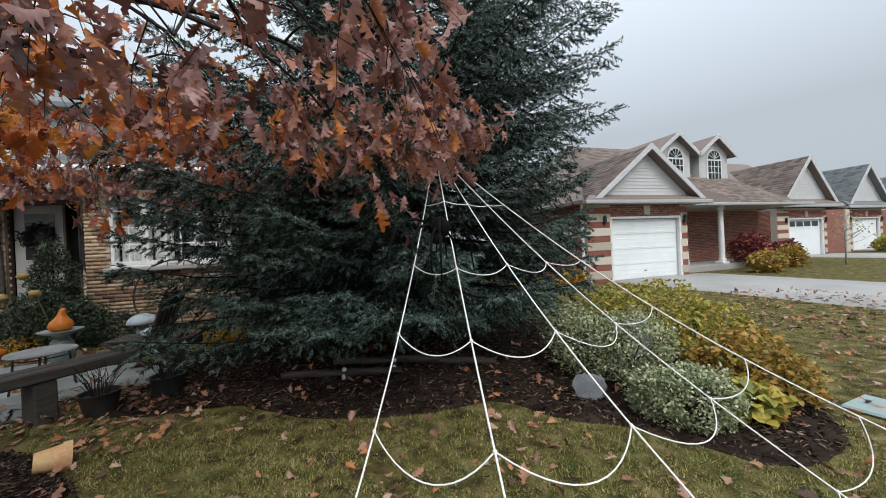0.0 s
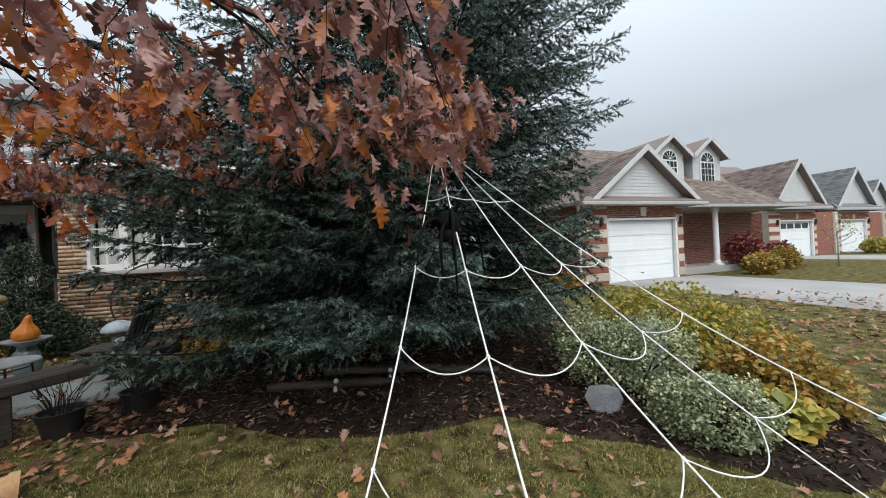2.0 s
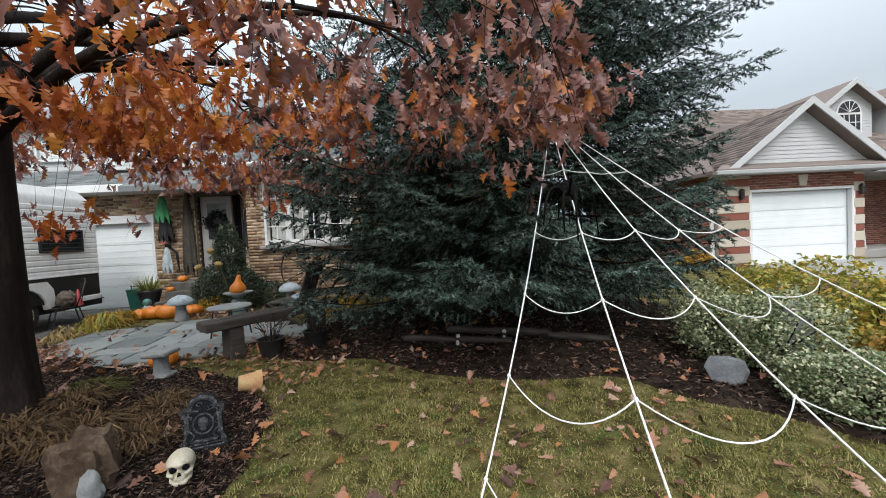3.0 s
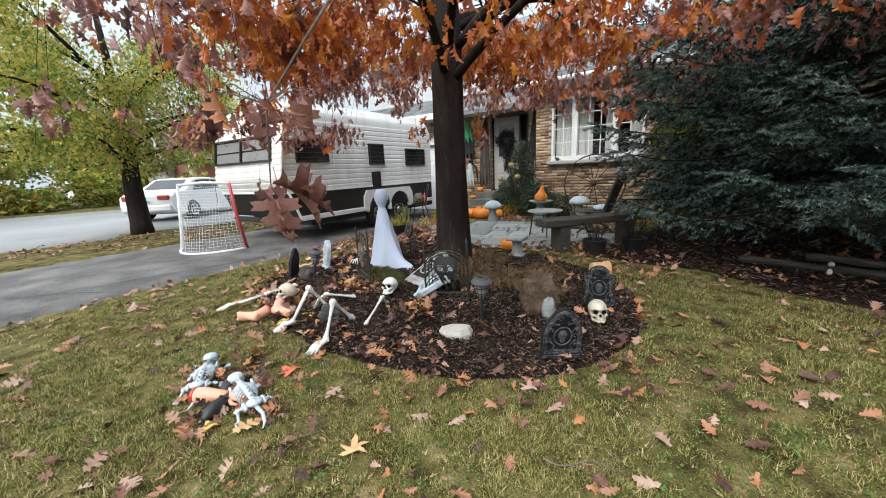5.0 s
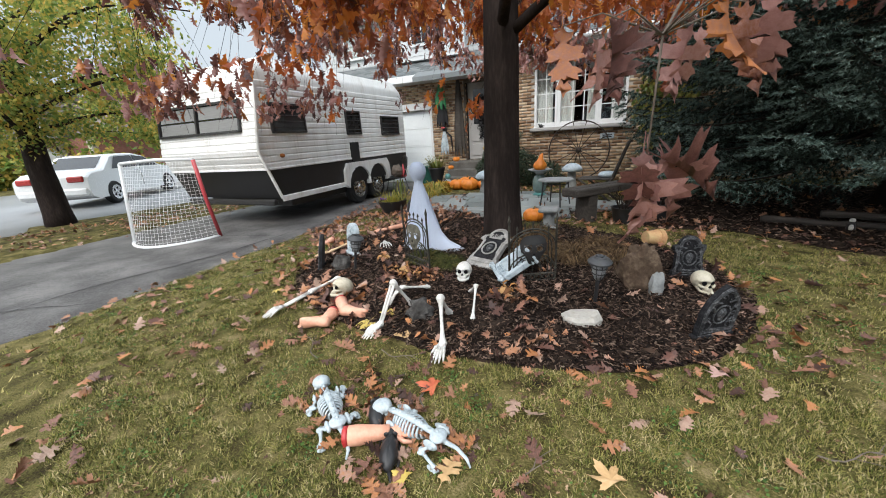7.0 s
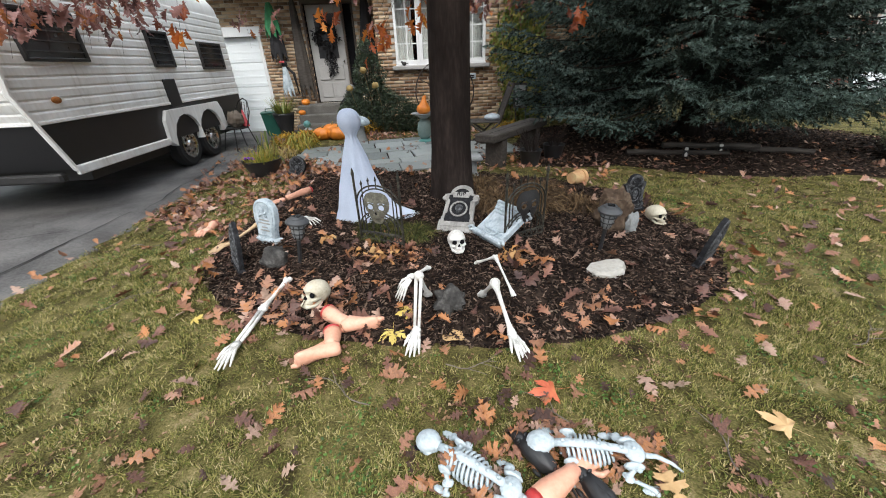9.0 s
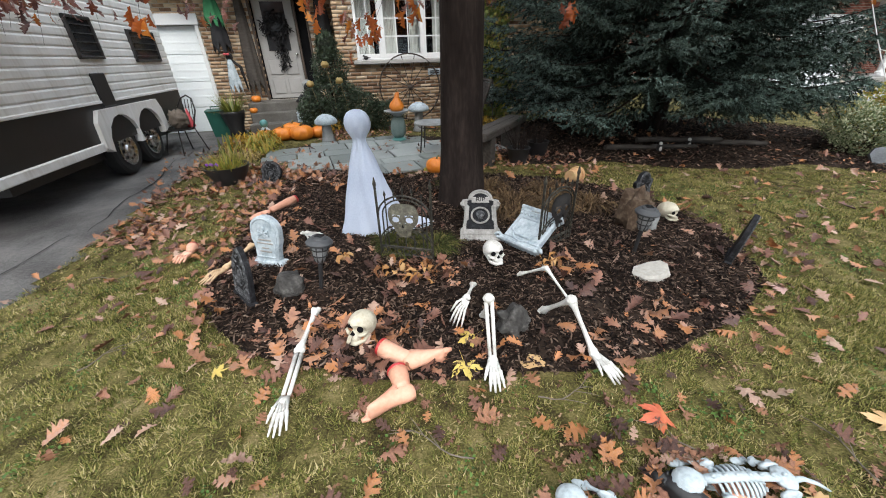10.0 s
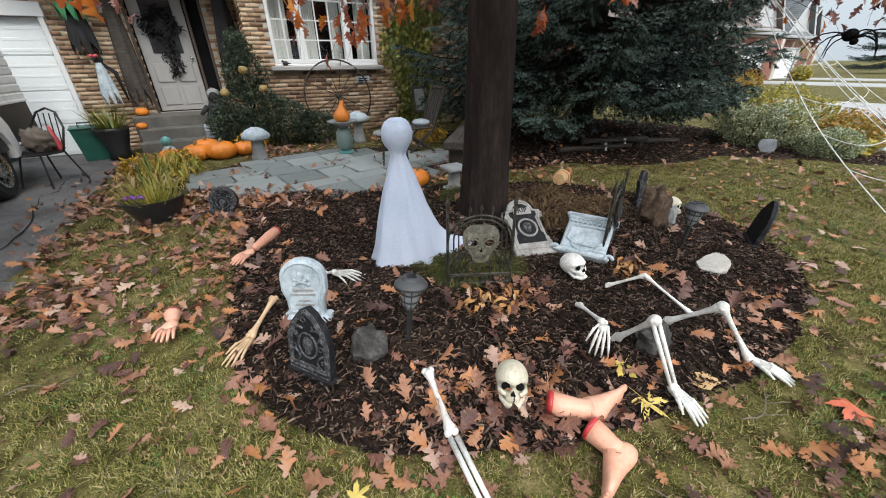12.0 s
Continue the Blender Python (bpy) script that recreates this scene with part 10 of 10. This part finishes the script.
# ---- withered plants in the oak bed ----
def withered(x, y, r, tall, count, mat, label, wide=0.018):
    """A collapsed perennial: strap leaves that rise, fold over and curl on the ground."""
    a, rr = rng.uniform(0, 2 * PI, count), r * rng.uniform(0.05, 0.5, count)
    out = r * rng.uniform(0.3, 1.1, count)
    h = tall * rng.uniform(0.2, 1.1, count)
    w = wide * rng.uniform(0.35, 1.2, count)
    d = np.stack([np.cos(a), np.sin(a), np.zeros(count)], -1)
    e = np.stack([-np.sin(a), np.cos(a), np.zeros(count)], -1)
    up = np.array([0, 0, 1.0])
    rows = []
    for s, width, rise in ((0.0, 0.3, 0.05), (0.3, 0.8, 0.8), (0.55, 1.0, 1.0), (0.8, 0.8, 0.6), (1.0, 0.1, 0.12)):
        bend = rng.normal(0, 0.16, count) * r * s
        c = d * (rr + out * s)[:, None] + e * bend[:, None] + up * np.maximum(h * rise, 0.004)[:, None]
        tilt = e + up * rng.normal(0, 0.5, count)[:, None]
        rows += [c - tilt * (w * width)[:, None], c + tilt * (w * width)[:, None]]
    me = soup("withered_plant", np.stack(rows, 1), [(0, 1, 3, 2), (2, 3, 5, 4), (4, 5, 7, 6), (6, 7, 9, 8)])
    me.materials.append(mat)
    tagged(part("withered_plant", me, None, m=rest(x, y, 0.012)), label, "dry plant", "withered plants in the mulch")


M["tuft_straw"] = material("withered_gold_leaf", [(0.08, 0.035, 0.016), (0.20, 0.09, 0.035), (0.34, 0.165, 0.055), (0.44, 0.28, 0.13)], 0.7, 14, 0.2, 60, per="island", spread=0.6, shine=0.25)
M["tuft_brown"] = material("brown_stalk", [(0.035, 0.022, 0.014), (0.095, 0.060, 0.032), (0.19, 0.125, 0.065)], 0.85, 9, 0.1, 60, per="island", spread=0.6, shine=0.15)
M["moss"] = material("moss_tuft", [(0.016, 0.020, 0.007), (0.040, 0.050, 0.014), (0.085, 0.088, 0.026), (0.17, 0.14, 0.05)], 0.85, 10, 0.2, 60, per="island", spread=0.6, shine=0.15)
for x, y, r, h, n, k in ((-4.30, 0.5, 0.12, 0.06, 14, "tuft_straw"), (-3.30, 0.70, 0.13, 0.07, 18, "tuft_straw"), (-4.10, 0.44, 0.12, 0.06, 16, "tuft_straw"), (-4.7, 0.62, 0.08, 0.05, 8, "tuft_straw")):
    withered(x, y, r, h, n, M[k], "heap of withered gold and brown leaves on the mulch")
for x, y, r, h, n in ((-3.48, 1.48, 0.26, 0.12, 700), (-3.2, 1.66, 0.26, 0.11, 640), (-3.12, 2.12, 0.24, 0.10, 520), (-3.72, 1.9, 0.22, 0.10, 420), (-2.8, 1.75, 0.22, 0.10, 420)):
    withered(x, y, r, h, n, M["tuft_brown"], "matted dead brown grass near the oak trunk", 0.004)
for x, y, r, h, n in ((-4.33, 0.84, 0.19, 0.07, 1100), (-4.08, 0.86, 0.17, 0.06, 800), (-3.98, 2.1, 0.26, 0.07, 900), (-4.5, 0.95, 0.12, 0.05, 400)):
    withered(x, y, r, h, n, M["moss"], "soft mossy green tuft of fine grass in the mulch", 0.0024)
for x, y, r, h, n, k in ((-7.75, 3.9, 0.3, 0.2, 40, "straw"), (-7.3, 3.5, 0.26, 0.16, 40, "straw"), (-7.55, 4.25, 0.3, 0.3, 70, "gold_leaf"), (-7.2, 3.9, 0.24, 0.26, 60, "gold_leaf"), (-6.95, 2.75, 0.16, 0.5, 30, "ivy")):
    withered(x, y, r, h, n, M[k], "yellowing strap-leaved perennial by the flagstones", 0.013)


# ---- single leaves that stand out ----
def maple_shape(size, curl):
    """A five-lobed toothed leaf spread from its stalk, edges curling: vertices and faces."""
    ring = [(270, 0.10)]
    for a, ln in ((-14, 0.42), (36, 0.56), (90, 0.64), (144, 0.56), (194, 0.42)):
        ring += [(a - 19, ln * 0.52), (a - 11, ln * 0.78), (a - 7, ln * 0.74), (a, ln), (a + 7, ln * 0.74), (a + 11, ln * 0.78), (a + 19, ln * 0.52)]
        if a < 190:
            ring.append((a + 25, 0.21))
    vs = [(0, 0, 0)]
    for a, r in ring:
        x, y = r * size * math.cos(radians(a)), r * size * math.sin(radians(a))
        vs.append((x, y, size * (0.10 * r * math.sin(radians(a * 5)) - curl * r * r + 0.05 * math.sin(9 * x / size))))
    n = len(ring)
    fs = [(0, 1 + i, 1 + (i + 1) % n) for i in range(n)]
    b = len(vs)
    vs += [(-0.008 * size, 0, 0), (0.008 * size, 0, 0), (0.006 * size, -0.5 * size, 0.02 * size), (-0.006 * size, -0.5 * size, 0.02 * size)]
    fs.append((b, b + 1, b + 2, b + 3))
    return np.array(vs), fs


def lone_leaf(x, y, size, mat, lobes, label, yaw, curl=0.15, fold=0.2, lift=0.03):
    vs, fs = maple_shape(size, curl) if lobes is MAPLE_LOBES else leaf_shape(lobes, size, curl, fold, skew=0.15)
    if lobes is OAK_LOBES:
        vs, fs = oak_shape(curl, fold, 0.15)
        vs = [tuple(size * q for q in v) for v in vs]
    me = bpy.data.meshes.new("fallen_leaf")
    me.from_pydata([tuple(v) for v in vs], [], fs)
    me.shade_smooth()
    me.materials.append(mat)
    tagged(part("fallen_leaf", me, None, m=rest(x, y, lift, yaw)), label, "leaf", "large single leaves")


lone_leaf(-3.80, -0.24, 0.17, M["leaf_yellow"], MAPLE_LOBES, "large yellow maple leaf flat on the mulch rim", 200)
lone_leaf(-3.77, -0.06, 0.15, M["leaf_yellow"], MAPLE_LOBES, "yellow-green maple leaf on the mulch", 130)
lone_leaf(-2.15, -0.38, 0.15, M["leaf_tan"], MAPLE_LOBES, "large tan maple leaf on the lawn", 60)
lone_leaf(-2.6, -0.78, 0.14, M["leaf_tan"], OAK_LOBES, "broad tan leaf on the lawn", 20)
lone_leaf(-2.72, -0.86, 0.10, M["leaf_yellow"], MAPLE_LOBES, "small yellow leaf on the lawn", 100)
lone_leaf(-3.0, -0.42, 0.16, M["leaf_red"], MAPLE_LOBES, "large orange-red leaf on the grass", 110, 0.25)
lone_leaf(-1.95, 0.52, 0.12, M["leaf_pink"], MAPLE_LOBES, "pale pink-brown leaf on the lawn", 40)
lone_leaf(-3.43, -0.22, 0.12, M["leaf_tan"], [0.1, 0.34, 0.42, 0.4, 0.28, 0.05], "rounded orange-tan leaf on the mulch", 70)
lone_leaf(-4.95, -0.4, 0.10, M["leaf_yellow"], MAPLE_LOBES, "yellow leaf on the grass near bones", 300)


# ---- patio flagstones, one object each ----
def patio():
    t = thing("patio", "blue-grey flagstone patio with leaf-filled joints", "patio", kind="structure")
    base = Geo()
    rimp = [(x, y, ground_z(x, y) + 0.006) for x, y in smooth_outline(PATIO, 60)]
    base.add(rimp, [tuple(range(60))])
    part("patio_bed", base, M["mulch"], t)
    turn = radians(28)
    ca, sa = math.cos(turn), math.sin(turn)
    count, row, v = 0, 0, -1.7
    while v < 1.7:
        h = (0.36, 0.46, 0.3, 0.5)[row % 4]
        u = -2.4 + 0.17 * (row % 3)
        while u < 2.4:
            w = (0.5, 0.66, 0.4, 0.58, 0.46)[(count * 7 + row) % 5]
            cx, cy = u + w / 2, v + h / 2
            x, y = -5.5 + cx * ca - cy * sa, 4.05 + cx * sa + cy * ca
            if inside(PATIO, np.array([x]), np.array([y]))[0]:
                g = Geo()
                j = [rng.uniform(-0.008, 0.008) for _ in range(8)]
                e = 0.009
                pts = [(-w / 2 + e + j[0], -h / 2 + e + j[1]), (w / 2 - e + j[2], -h / 2 + e + j[3]), (w / 2 - e + j[4], h / 2 - e + j[5]), (-w / 2 + e + j[6], h / 2 - e + j[7])]
                g.add([(p[0], p[1], 0.0) for p in pts] + [(p[0], p[1], 0.022) for p in pts] + [(p[0] * 0.96, p[1] * 0.96, 0.028) for p in pts], [(8, 9, 10, 11), (0, 1, 5, 4), (1, 2, 6, 5), (2, 3, 7, 6), (3, 0, 4, 7), (4, 5, 9, 8), (5, 6, 10, 9), (6, 7, 11, 10), (7, 4, 8, 11)])
                part("flagstone", g, M["flag"], t, m=pose(x, y, ground_z(x, y) + 0.004, rng.uniform(-0.6, 0.6), rng.uniform(-0.6, 0.6), math.degrees(turn)), smooth=False)
            u += w
            count += 1
        v += h
        row += 1


patio()
